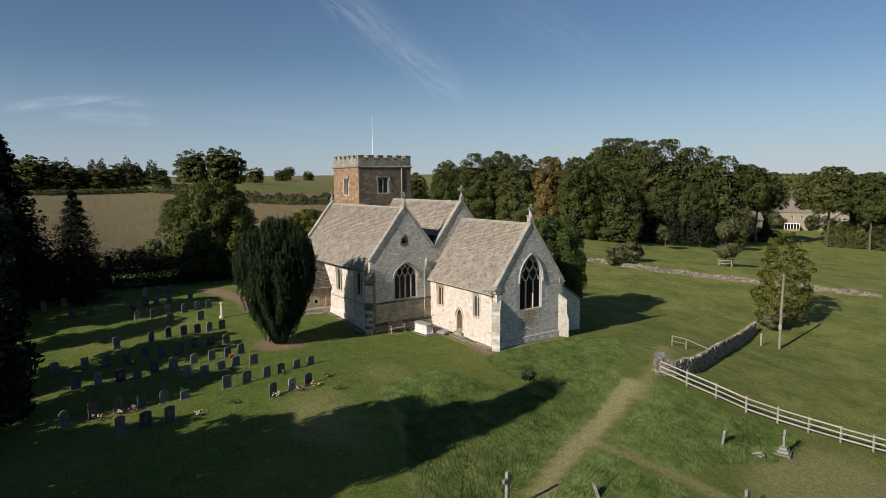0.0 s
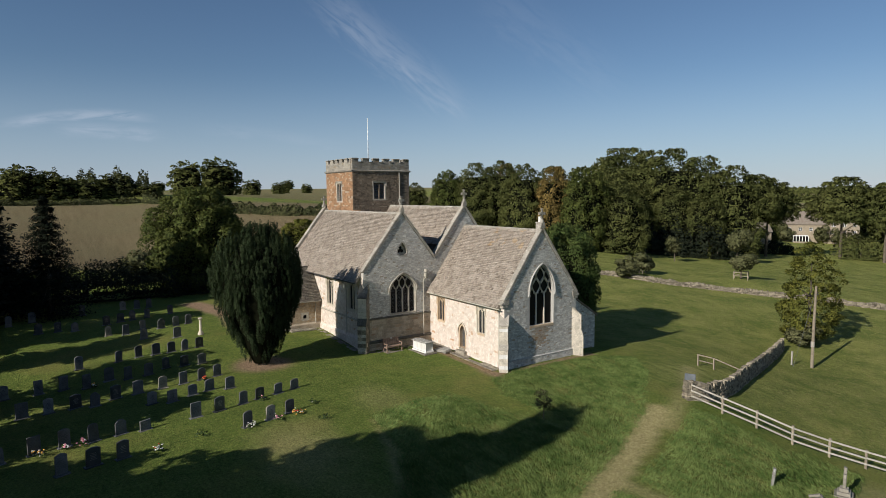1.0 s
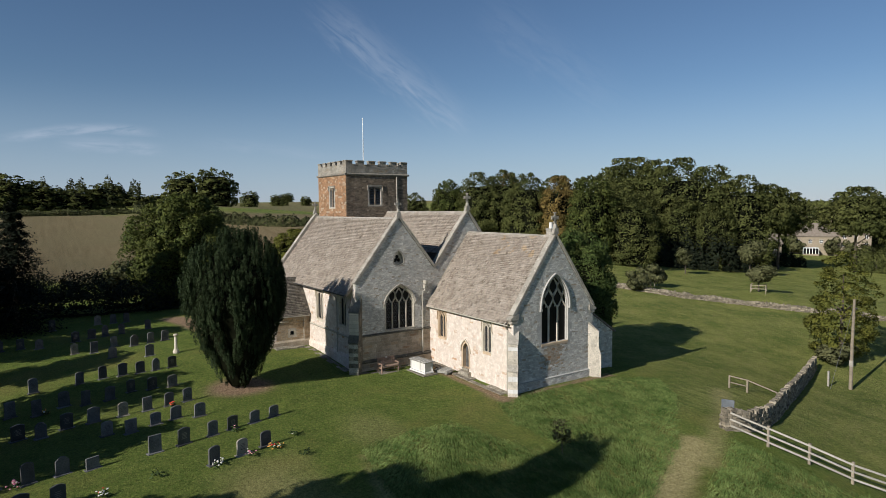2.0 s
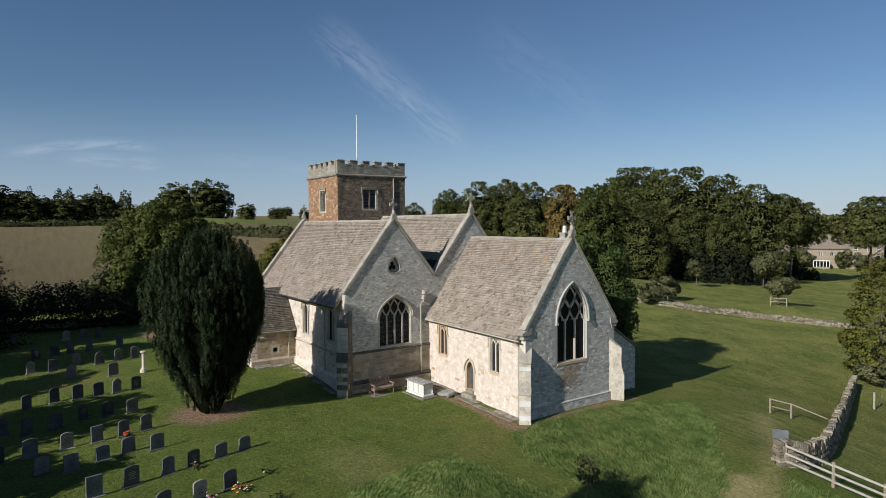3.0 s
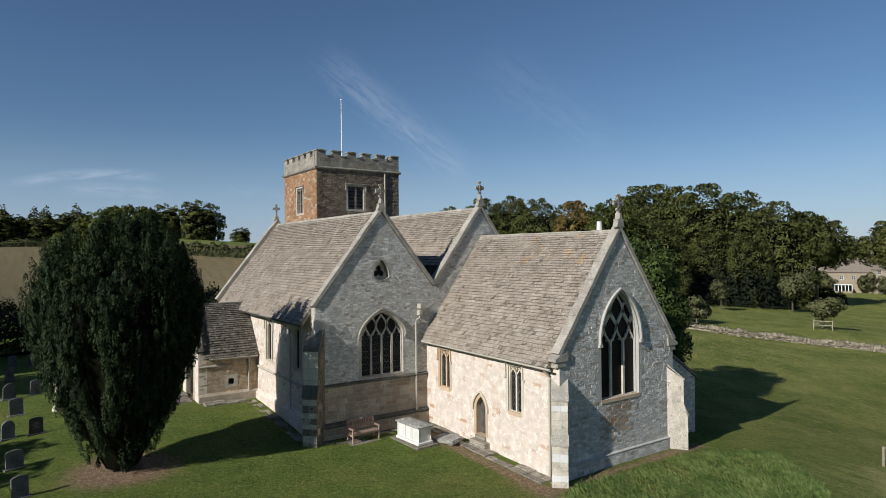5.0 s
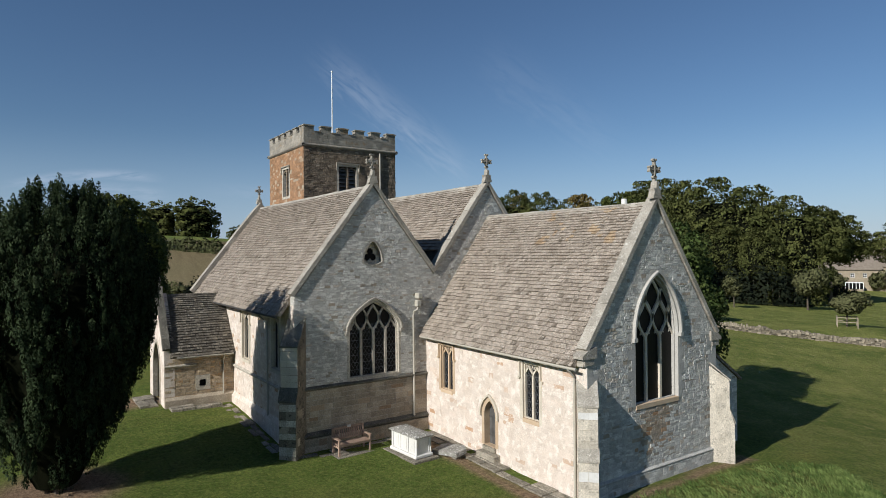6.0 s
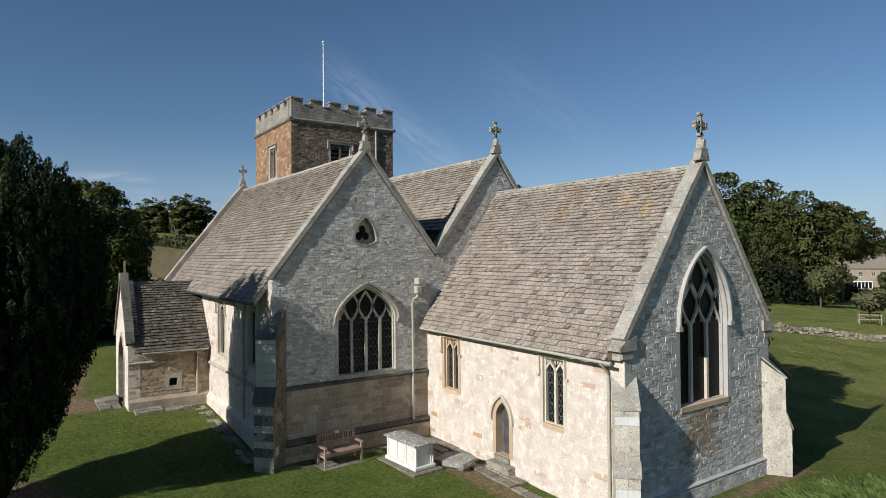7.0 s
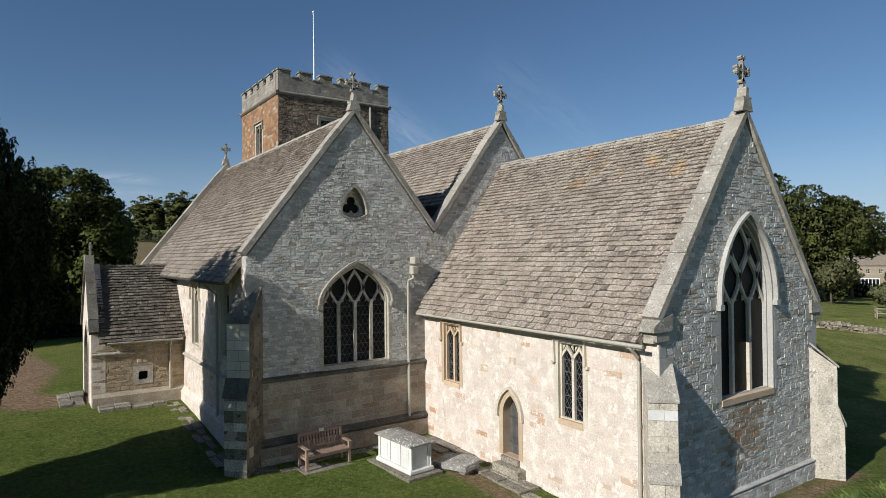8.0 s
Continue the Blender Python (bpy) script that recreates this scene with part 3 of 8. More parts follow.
def ground_material():
    m = bpy.data.materials.new("turf")
    m.use_nodes = True
    nt = m.node_tree
    n, l = nt.nodes.new, nt.links.new
    bs = nt.nodes["Principled BSDF"]
    geo = n("ShaderNodeNewGeometry")

    def noise_node(scale, detail=4, rough=0.6, stretch=None):
        t = n("ShaderNodeTexNoise")
        t.inputs["Scale"].default_value, t.inputs["Detail"].default_value, t.inputs["Roughness"].default_value = scale, detail, rough
        if stretch:
            mp = n("ShaderNodeMapping")
            mp.inputs["Scale"].default_value = stretch
            mp.inputs["Rotation"].default_value = (0, 0, radians(20))
            l(geo.outputs["Position"], mp.inputs[0])
            l(mp.outputs[0], t.inputs["Vector"])
        else:
            l(geo.outputs["Position"], t.inputs["Vector"])
        return t.outputs[0]

    def ramp(src, a, b):
        r = n("ShaderNodeMapRange")
        r.inputs[1].default_value, r.inputs[2].default_value = a, b
        l(src, r.inputs[0])
        return r.outputs[0]

    def mix(f, a, b):
        x = n("ShaderNodeMix")
        x.data_type = "RGBA"
        l(f, x.inputs["Factor"])
        for s, v in ((6, a), (7, b)):
            if isinstance(v, tuple):
                x.inputs[s].default_value = (*v, 1)
            else:
                l(v, x.inputs[s])
        return x.outputs[2]

    def attr(name):
        a = n("ShaderNodeAttribute")
        a.attribute_name = name
        return a.outputs["Fac"]

    big, mid, fine, tiny = noise_node(0.12), noise_node(0.9, 5), noise_node(5, 6, 0.75), noise_node(8, 7, 0.9)
    lawn = mix(ramp(mid, 0.35, 0.68), (0.092, 0.136, 0.024), (0.152, 0.195, 0.038))
    lawn = mix(ramp(fine, 0.45, 0.70), lawn, (0.205, 0.225, 0.055))
    lawn = mix(ramp(big, 0.50, 0.68), lawn, (0.200, 0.200, 0.052))
    swathe = noise_node(1.3, 6, 0.75, (0.35, 1.8, 1))
    long = mix(ramp(swathe, 0.41, 0.59), (0.100, 0.130, 0.026), (0.285, 0.290, 0.085))
    long = mix(ramp(fine, 0.5, 0.72), long, (0.340, 0.325, 0.118))
    field = mix(ramp(noise_node(0.6, 5, 0.6, (0.15, 2.5, 1)), 0.35, 0.65), (0.155, 0.118, 0.062), (0.22, 0.172, 0.094))
    field = mix(ramp(noise_node(0.03, 3), 0.4, 0.65), field, (0.185, 0.158, 0.084))
    meadow = mix(ramp(noise_node(0.25, 6, 0.7), 0.38, 0.62), (0.130, 0.160, 0.033), (0.240, 0.245, 0.066))
    meadow = mix(ramp(noise_node(1.6, 5, 0.75), 0.52, 0.70), meadow, (0.290, 0.262, 0.092))
    dirt = mix(ramp(fine, 0.35, 0.65), (0.36, 0.305, 0.13), (0.50, 0.42, 0.20))
    bare = mix(ramp(fine, 0.35, 0.65), (0.215, 0.142, 0.086), (0.390, 0.275, 0.175))
    c = mix(attr("meadow"), lawn, meadow)
    c = mix(attr("rough"), c, long)
    c = mix(attr("stubble"), c, field)
    c = mix(attr("dirt"), c, dirt)
    c = mix(attr("bare"), c, bare)
    dk = n("ShaderNodeMix")
    dk.data_type, dk.blend_type = "RGBA", "MULTIPLY"
    dk.inputs["Factor"].default_value = 0.75
    l(c, dk.inputs[6])
    g = n("ShaderNodeMapRange")
    g.inputs[1].default_value, g.inputs[2].default_value, g.inputs[3].default_value, g.inputs[4].default_value = 0.36, 0.64, 0.28, 1.72
    l(tiny, g.inputs[0])
    l(g.outputs[0], dk.inputs[7])
    l(dk.outputs[2], bs.inputs["Base Color"])
    bs.inputs["Roughness"].default_value = 0.95
    bs.inputs["Specular IOR Level"].default_value = 0.1
    bp = n("ShaderNodeBump")
    bp.inputs["Strength"].default_value, bp.inputs["Distance"].default_value = 1.0, 0.13
    ad = n("ShaderNodeMath")
    ad.operation = "ADD"
    l(fine, ad.inputs[0])
    l(tiny, ad.inputs[1])
    l(ad.outputs[0], bp.inputs["Height"])
    l(bp.outputs[0], bs.inputs["Normal"])
    return m


build_ground()


# ---- church ----
ASHLAR = material("brown_ashlar", (0.27, 0.225, 0.165), (0.45, 0.385, 0.295), c3=(0.33, 0.235, 0.15), scale=1.4, vary=0.2, bump=0.5, bump_scale=25, lichen=(0.22, 0.19, 0.145), lichen_at=0.60, lichen_scale=6, speck=0.35, speck_scale=24)
DRESSGREY = material("grey_ashlar", (0.36, 0.345, 0.315), (0.47, 0.45, 0.41), vary=0.10, bump=0.3, bump_scale=30, lichen=(0.30, 0.285, 0.25), lichen_at=0.62, lichen_scale=5, speck=0.2, speck_scale=30)
GINGER = material("ochre_window_stone", (0.46, 0.335, 0.215), (0.56, 0.44, 0.31), vary=0.12, bump=0.3, bump_scale=35)
church = tagged(empty("church"), "limestone parish church with stone-slate roofs and ironstone tower", "church")
facing_east = lambda X: (lambda u, v, d: (X - d, u, v))
facing_south = lambda Y: (lambda u, v, d: (u, Y + d, v))
facing_west = lambda X: (lambda u, v, d: (X + d, u, v))
facing_north = lambda Y: (lambda u, v, d: (u, Y - d, v))
rng = random.Random(5)

CH_L, CH_W, CH_RIDGE, CH_SLOPE = 9.83, 7.5, 10.2, 1.36
AX, A_S, A_RIDGE_Y, A_RIDGE, A_SLOPE, A_W = -9.83, -6.4, -2.75, 11.4, 1.30, -25.6
N_RIDGE_Y, N_RIDGE, N_SLOPE = 3.7, 11.82, 1.36
TX0, TX1, TY0, TY1, T_STRING, T_TOP = -29.4, -22.94, -0.72, 6.0, 15.4, 16.76


def holed_wall(name, outer, holes, place, thick, mat, label=""):
    bm = bmesh.new()
    add_holed(bm, outer, holes, place, 0.0, thick)
    return part(name, finish(bm), mat, church, label)


def ogee(u0, u1, v0, v1, n=10):
    """An ogee light head from (u0, v0) over a tip at v1 to (u1, v0)."""
    m, a = (u0 + u1) / 2, (u1 - u0) / 2
    left = []
    for i in range(n + 1):
        s = i / n
        left.append((m - a * (0.5 + 0.5 * math.cos(math.pi * s)) ** 0.75, v0 + (v1 - v0) * s))
    left[-1] = (m, v1)
    return left + [(2 * m - u, v) for u, v in reversed(left[:-1])]


def eye_shape(u, v0, v1, w, n=14):
    """The outline of a tracery eye, pointed above and below."""
    right = [(u + w / 2 * math.sin(math.pi * i / n) ** 1.25, v0 + (v1 - v0) * i / n) for i in range(n + 1)]
    return right + [(2 * u - a, b) for a, b in reversed(right[1:-1])]


def lattice(bm, loop, place, d, step=0.13, w=0.007):
    """Diagonal lead cames inside an outline."""
    us, vs = [u for u, _ in loop], [v for _, v in loop]
    for sign in (1, -1):
        k = -40
        while k < 90:
            c = min(us) + k * step
            k += 1
            run, last = [], None
            y = min(vs)
            while y <= max(vs):
                u = c + sign * (y - min(vs)) * 0.62
                inside = any(a + 0.01 < u < b - 0.01 for a, b in slices(loop, y + 1e-4))
                if inside:
                    run.append((u, y))
                elif len(run) > 1:
                    add_bar(bm, [run[0], run[-1]], place, w, d, d + 0.012)
                    run = []
                else:
                    run = []
                y += 0.06
            if len(run) > 1:
                add_bar(bm, [run[0], run[-1]], place, w, d, d + 0.012)


def window(place, u0, u1, v0, vs, vt, lights, deep=0.36, ring=0.2, hood=True, kind="pointed", stone=DRESSED, label="", leads=0.0, sill_mat=None, frame_mat=None):
    """A stone window: surround with splayed reveal, mullions, tracery, hood mould, sill and one pane a light. Returns the hole in the wall."""
    win = empty("window")
    win.parent = church
    if label:
        win["label"] = label
    if kind == "pointed":
        inner = opening(u0, u1, v0, vs, vt)
        outer = opening(u0 - ring, u1 + ring, v0 - ring * 0.5, vs, vt + ring * 1.15)
        narrow = opening(u0 + 0.05, u1 - 0.05, v0 + 0.04, vs, vt - 0.06)
    else:
        inner = [(u1, v0), (u0, v0), (u0, vt), (u1, vt)]
        outer = [(u1 + ring, v0 - ring * 0.5), (u0 - ring, v0 - ring * 0.5), (u0 - ring, vt + ring * 0.7), (u1 + ring, vt + ring * 0.7)]
        narrow = [(u1 - 0.05, v0 + 0.04), (u0 + 0.05, v0 + 0.04), (u0 + 0.05, vt - 0.05), (u1 - 0.05, vt - 0.05)]
    d_in = deep * 0.30
    bm = bmesh.new()
    add_holed(bm, outer, [inner], place, -0.012, d_in)
    add_holed(bm, outer, [narrow], place, d_in, d_in + 0.25)
    part("surround", finish(bm), frame_mat or stone, win)
    w = (u1 - u0) / lights
    spring = vs if kind == "pointed" else vt - 0.42
    d0, d1 = deep * 0.36, deep * 0.36 + 0.15
    mw = 0.11 if u1 - u0 > 1.6 else 0.085
    for i in range(1, lights):
        u = u0 + i * w
        bm = bmesh.new()
        add_prism(bm, [(u - mw / 2, v0), (u + mw / 2, v0), (u + mw / 2, spring), (u - mw / 2, spring)], place, d0, d1)
        part("mullion", finish(bm), stone, win)
    bm = bmesh.new()
    if kind == "pointed":
        inside = opening(u0, u1, v0, vs, vt, 16)

        def clipped(pts, closed):
            """Draws those runs of a line that lie within the arch."""
            run = []
            for p in pts + (pts[:1] if closed else []):
                if any(s0 - 0.01 <= p[0] <= s1 + 0.01 for s0, s1 in slices(inside, p[1])):
                    run.append(p)
                else:
                    if len(run) > 1:
                        add_bar(bm, run, place, mw * 0.75, d0 + 0.02, d1 - 0.02)
                    run = []
            if len(run) > 1:
                add_bar(bm, run, place, mw * 0.75, d0 + 0.02, d1 - 0.02)

        tall = 1.75 * w if lights == 3 else 1.9 * w
        low = spring - 0.25 * w
        for i in range(lights + 1):
            clipped(eye_shape(u0 + i * w, low, low + tall, w * 0.98), True)
        if lights == 3:
            for i in (0.5, 1.5, 2.5):
                clipped(eye_shape(u0 + i * w, low + tall * 0.52, low + tall * 1.5, w * 0.98), True)
        for i in range(lights):
            for s in (-1, 1):
                c = u0 + (i + 0.5) * w
                add_bar(bm, [(c + s * w * 0.40, low + tall * 0.14), (c + s * w * 0.20, low + tall * 0.10), (c + s * w * 0.27, low + tall * 0.26)], place, mw * 0.45, d0 + 0.05, d1 - 0.05)
    else:
        for i in range(lights):
            a, b = u0 + i * w, u0 + (i + 1) * w
            add_bar(bm, ogee(a, b, spring - 0.05, vt - 0.10), place, mw * 0.8, d0 + 0.01, d1 - 0.02)
            add_prism(bm, [(a + 0.03, spring + 0.20), (a + w * 0.36, vt - 0.03), (a + 0.03, vt - 0.03)], place, d0 + 0.06, d1)
            add_prism(bm, [(b - 0.03, spring + 0.20), (b - 0.03, vt - 0.03), (b - w * 0.36, vt - 0.03)], place, d0 + 0.06, d1)
            add_bar(bm, [((a + b) / 2, vt - 0.10), ((a + b) / 2, vt)], place, mw * 0.7, d0 + 0.02, d1 - 0.02)
    if bm.verts:
        part("tracery", finish(bm), stone, win)
    else:
        bm.free()
    for i in range(lights):
        a, b = u0 + i * w - (0 if i else 0.06), u0 + (i + 1) * w + (0 if i < lights - 1 else 0.06)
        loop = [(b, v0 - 0.02), (a, v0 - 0.02)]
        if kind == "pointed":
            big = opening(u0 - 0.03, u1 + 0.03, v0, vs, vt + 0.03, 14)
            top = []
            for k in range(9):
                q = a + (b - a) * k / 8
                h = vs
                y = vs
                while y < vt + 0.03:
                    if any(s0 <= q <= s1 for s0, s1 in slices(big, y)):
                        h = y
                    y += 0.03
                top.append((q, h))
            loop += top
        else:
            loop += [(a, vt), (b, vt)]
        bm = bmesh.new()
        add_prism(bm, loop, place, d0 + 0.09, d0 + 0.105)
        pane = part("pane", finish(bm), GLASS, win, "dark leaded glass")
    if leads:
        bm = bmesh.new()
        lattice(bm, [(u1, v0), (u0, v0), (u0, spring + 0.2), (u1, spring + 0.2)], place, d0 + 0.075, leads)
        y = v0 + 0.3
        while y < spring:
            add_bar(bm, [(u0, y), (u1, y)], place, 0.014, d0 + 0.07, d0 + 0.09)
            y += 0.32
        tagged(part("leading", finish(bm), LEAD, win), kind="stuff")
    bm = bmesh.new()
    add_prism(bm, [(u0 + 0.003, v0 - 0.14), (u1 - 0.003, v0 - 0.14), (u1 - 0.003, v0 + 0.018), (u0 + 0.003, v0 + 0.018)], place, -0.03, d_in + 0.02)
    part("sill", finish(bm), sill_mat or stone, win)
    if hood:
        bm = bmesh.new()
        if kind == "pointed":
            line = arch(u0 - ring - 0.02, u1 + ring + 0.02, vs, vt + ring * 1.15 + 0.03, 12)
            add_bar(bm, [(line[0][0], vs - 0.12)] + line + [(line[-1][0], vs - 0.12)], place, 0.075, -0.13, 0.02)
            for u in (line[0][0], line[-1][0]):
                add_prism(bm, [(u - 0.09, vs - 0.24), (u + 0.09, vs - 0.24), (u + 0.09, vs - 0.10), (u - 0.09, vs - 0.10)], place, -0.14, 0.02)
        else:
            a, b, t = u0 - ring * 0.75, u1 + ring * 0.75, vt + ring * 0.55
            add_bar(bm, [(a, vt - 0.55), (a, t), (b, t), (b, vt - 0.55)], place, 0.07, -0.09, 0.02)
            for u, s in ((a, -1), (b, 1)):
                add_bar(bm, [(u, vt - 0.55), (u + s * 0.12, vt - 0.55)], place, 0.07, -0.09, 0.02)
        part("hood_mould", finish(bm), frame_mat or (COPING if stone is DRESSED else stone), win)
    return outer


def coping_run(place, apex, foot, thick, d0, d1, mat=COPING, length=0.85):
    """Sloping gable coping laid stone by stone from the foot to the apex; (u, v) is the underside."""
    a, b = Vector(foot), Vector(apex)
    n = max(2, round((b - a).length / length))
    t = (b - a).normalized()
    nn = Vector((-t.y, t.x))
    if nn.y < 0:
        nn = -nn
    for i in range(n):
        p, q = a + (b - a) * (i / n) + t * 0.006, a + (b - a) * ((i + 1) / n) - t * 0.006
        k = rng.uniform(-0.008, 0.008)
        bm = bmesh.new()
        pts = [p, q, q + nn * (thick + k), p + nn * (thick + k)]
        if i == n - 1:
            pts = [p, q, Vector((q.x, q.y + thick * 1.25)), p + nn * (thick + k)]
        add_prism(bm, [tuple(x) for x in pts], place, d0 + k, d1 + k)
        part("coping_stone", finish(bm), mat, church)


def kneeler(place, u, v, s, d0, d1):
    bm = bmesh.new()
    add_prism(bm, [(u - s * 0.28, v), (u + s * 0.42, v), (u + s * 0.42, v + 0.38), (u, v + 0.30), (u - s * 0.28, v + 0.12)], place, d0, d1)
    add_prism(bm, [(u - s * 0.14, v - 0.22), (u + s * 0.3, v - 0.22), (u + s * 0.3, v - 0.002), (u - s * 0.14, v - 0.002)], place, d0 + 0.03, d1)
    part("kneeler", finish(bm), COPING, church)


def cross_finial(place, u, v, size=1.0, wheel=True):
    """A carved stone gable cross on a saddle block."""
    top = empty("gable_cross")
    top.parent = church
    bm = bmesh.new()
    s = size
    add_prism(bm, [(u - 0.30 * s, v - 0.42 * s), (u + 0.30 * s, v - 0.42 * s), (u + 0.20 * s, v - 0.10 * s), (u + 0.24 * s, v + 0.02 * s), (u + 0.10 * s, v + 0.02 * s), (u + 0.06 * s, v + 0.34 * s), (u - 0.06 * s, v + 0.34 * s), (u - 0.10 * s, v + 0.02 * s), (u - 0.24 * s, v + 0.02 * s), (u - 0.20 * s, v - 0.10 * s)], place, -0.10, 0.16)
    part("saddle", finish(bm), COPING, top)
    bm = bmesh.new()
    c = v + 0.88 * s
    add_bar(bm, [(u, v + 0.3 * s), (u, c + 0.36 * s)], place, 0.09 * s, 0.0, 0.12)
    add_bar(bm, [(u - 0.30 * s, c), (u + 0.30 * s, c)], place, 0.085 * s, 0.005, 0.115)
    for du, dv in ((0.30, 0), (-0.30, 0), (0, 0.36), (0, -0.30)):
        for eu, ev in ((0, 0), (0.075, 0.05) if du == 0 else (0.03, 0.08), (-0.075, 0.05) if du == 0 else (0.03, -0.08)):
            if du < 0:
                eu = -eu
            if dv < 0:
                ev = -ev
            q = [(u + s * (du + eu + 0.062 * math.cos(a)), c + s * (dv + ev + 0.062 * math.sin(a))) for a in [k * math.pi / 3 for k in range(6)]]
            add_prism(bm, q, place, 0.0, 0.12)
    if wheel:
        add_bar(bm, [(u + 0.19 * s * math.cos(a), c + 0.19 * s * math.sin(a)) for a in [k * math.pi / 8 for k in range(16)]], place, 0.06 * s, 0.02, 0.10, closed=True)
    part("cross_head", finish(bm), COPING, top)
    return top


def buttress(corner, outward, width, stages, z0, stone, blocks=()):
    """A stepped buttress standing out from a corner. stages: rows of (projection, top of its upright face, top of its weathering)."""
    a = Vector((*outward, 0)).normalized()
    side = Vector((-a.y, a.x, 0))
    o = Vector((*corner, 0))
    place = lambda p, z, k: o + a * p + side * k + Vector((0, 0, z))
    prof = [(-0.45, z0), (stages[0][0], z0)]
    for i, (p, top, slope) in enumerate(stages):
        nxt = stages[i + 1][0] if i + 1 < len(stages) else -0.45
        prof += [(p, top), (nxt, slope)]
    bm = bmesh.new()
    add_prism(bm, prof, place, -width / 2, width / 2)
    ob = part("buttress", finish(bm), stone, church)
    b = random.Random(round(corner[0] * 10 + corner[1]))
    for i, (p, top, slope) in enumerate(stages):
        low = z0 if i == 0 else stages[i - 1][2]
        z = low + 0.02
        k = 0
        while z < top - 0.12:
            h = min(b.uniform(0.22, 0.36), top - z)
            cut = b.uniform(-0.12, 0.12)
            for u0, u1 in ((-width / 2 + 0.004, cut - 0.005), (cut + 0.005, width / 2 - 0.004)):
                q = bmesh.new()
                add_box(q, p - 0.12, p + 0.008 + b.uniform(0, 0.008), u0, u1, z + 0.006, z + h - 0.006)
                for v in q.verts:
                    v.co = place(v.co.x, v.co.z, v.co.y)
                white = (k in blocks and i == 0) or (k + 50 in blocks and i == 1)
                part("quoin", finish(q), (TOMB if stone is BUTTCREAM else PALE if i else DRESSED) if white else stone, ob)
            inner = -0.1
            while inner < p - 0.14:
                far = min(p - 0.125, inner + b.uniform(0.2, 0.45))
                for k_side in (-1, 1):
                    q = bmesh.new()
                    u0, u1 = sorted((k_side * (width / 2 - 0.05), k_side * (width / 2 + b.uniform(0.003, 0.012))))
                    add_box(q, inner + 0.005, far - 0.005, u0, u1, z + 0.006, z + h - 0.006)
                    for v in q.verts:
                        v.co = place(v.co.x, v.co.z, v.co.y)
                    part("quoin", finish(q), stone, ob)
                inner = far
            z += h
            k += 1
        q = bmesh.new()
        nxt = stages[i + 1][0] if i + 1 < len(stages) else -0.30
        add_prism(q, [(p + 0.05, top - 0.04), (p + 0.05, top + 0.03), (nxt, slope + 0.05), (nxt, slope - 0.02)], place, -width / 2 - 0.03, width / 2 + 0.03)
        part("weathering", finish(q), COPING if stone is BUTTCREAM else DARKSTONE, ob)
    return ob


def slate_roof(name, along, u0, u1, foot, ridge, mat, near=None, c0=0.20, c1=0.125, label="", deep=0.14):
    """One slope of a stone-slated roof. along: 'x' or 'y'; foot and ridge: (across, z). Courses shrink towards the ridge."""
    r = random.Random(name + str(foot))
    f, t = Vector(foot), Vector(ridge)
    length = (t - f).length
    up = (t - f).normalized()
    out = Vector((-up.y, up.x))
    if out.y < 0:
        out = -out

    def place(u, s, h):
        p = f + up * s + out * h
        return (u, p.x, p.y) if along == "x" else (p.x, u, p.y)

    bm = bmesh.new()
    add_prism(bm, [(0, 0), (length, 0), (length, -deep), (0, -deep)], lambda s, h, u: place(u, s, h), u0, u1)
    slab = part(name, finish(bm), mat, church, label)
    V, F, s, count = [], [], -0.07, 0
    OV, OF = [], []
    turn = (along == "x") == ((t - f).x > 0)
    while s < length - 0.04:
        k = max(0, s) / length
        c = c0 + (c1 - c0) * k
        u = u0 - r.uniform(0, 0.3)
        while u < u1:
            w = r.uniform(0.12, 0.30) * (1 - 0.3 * k)
            a, b = max(u, u0), min(u + w, u1)
            if b - a > 0.05:
                j = r.uniform(-0.012, 0.012)
                th = r.uniform(0.026, 0.058)
                lift = 0.034 + r.uniform(0, 0.022)
                top = min(s + c * 1.25, length)
                g = 0.005
                q = [r.uniform(-0.009, 0.009) for _ in range(4)]
                vs = [place(a + g, s + j + q[0], lift), place(b - g, s + j + q[1], lift), place(b - g, top, 0.002), place(a + g, top, 0.002)]
                vs += [place(a + g, s + j + q[0], lift + th), place(b - g, s + j + q[1], lift + th + q[2] * 0.4), place(b - g, top, th * 0.6), place(a + g, top, th * 0.6)]
                fs = [(4, 5, 6, 7), (0, 1, 5, 4), (1, 2, 6, 5), (3, 0, 4, 7), (0, 3, 2, 1)]
                if not turn:
                    fs = [tuple(reversed(x)) for x in fs]
                if near and count < 300 and near((a + b) / 2, s):
                    raw_mesh("slate", vs, fs, mat, slab)
                    count += 1
                elif near and name == "chancel_roof" and k > 0.72 and u > -5.5 and noise.noise((u * 1.1, s * 1.4, 4.2)) + 0.5 * noise.noise((u * 4, s * 4, 1.2)) > 0.30:
                    n = len(OV)
                    OV += vs
                    OF += [tuple(n + i for i in x) for x in fs]
                else:
                    n = len(V)
                    V += vs
                    F += [tuple(n + i for i in x) for x in fs]
            u += w
        s += c
    tagged(raw_mesh("slating", V, F, mat, slab), kind="stuff")
    if OV:
        tagged(raw_mesh("lichened_slating", OV, OF, ORANGESLATE, slab), kind="stuff")
    return slab


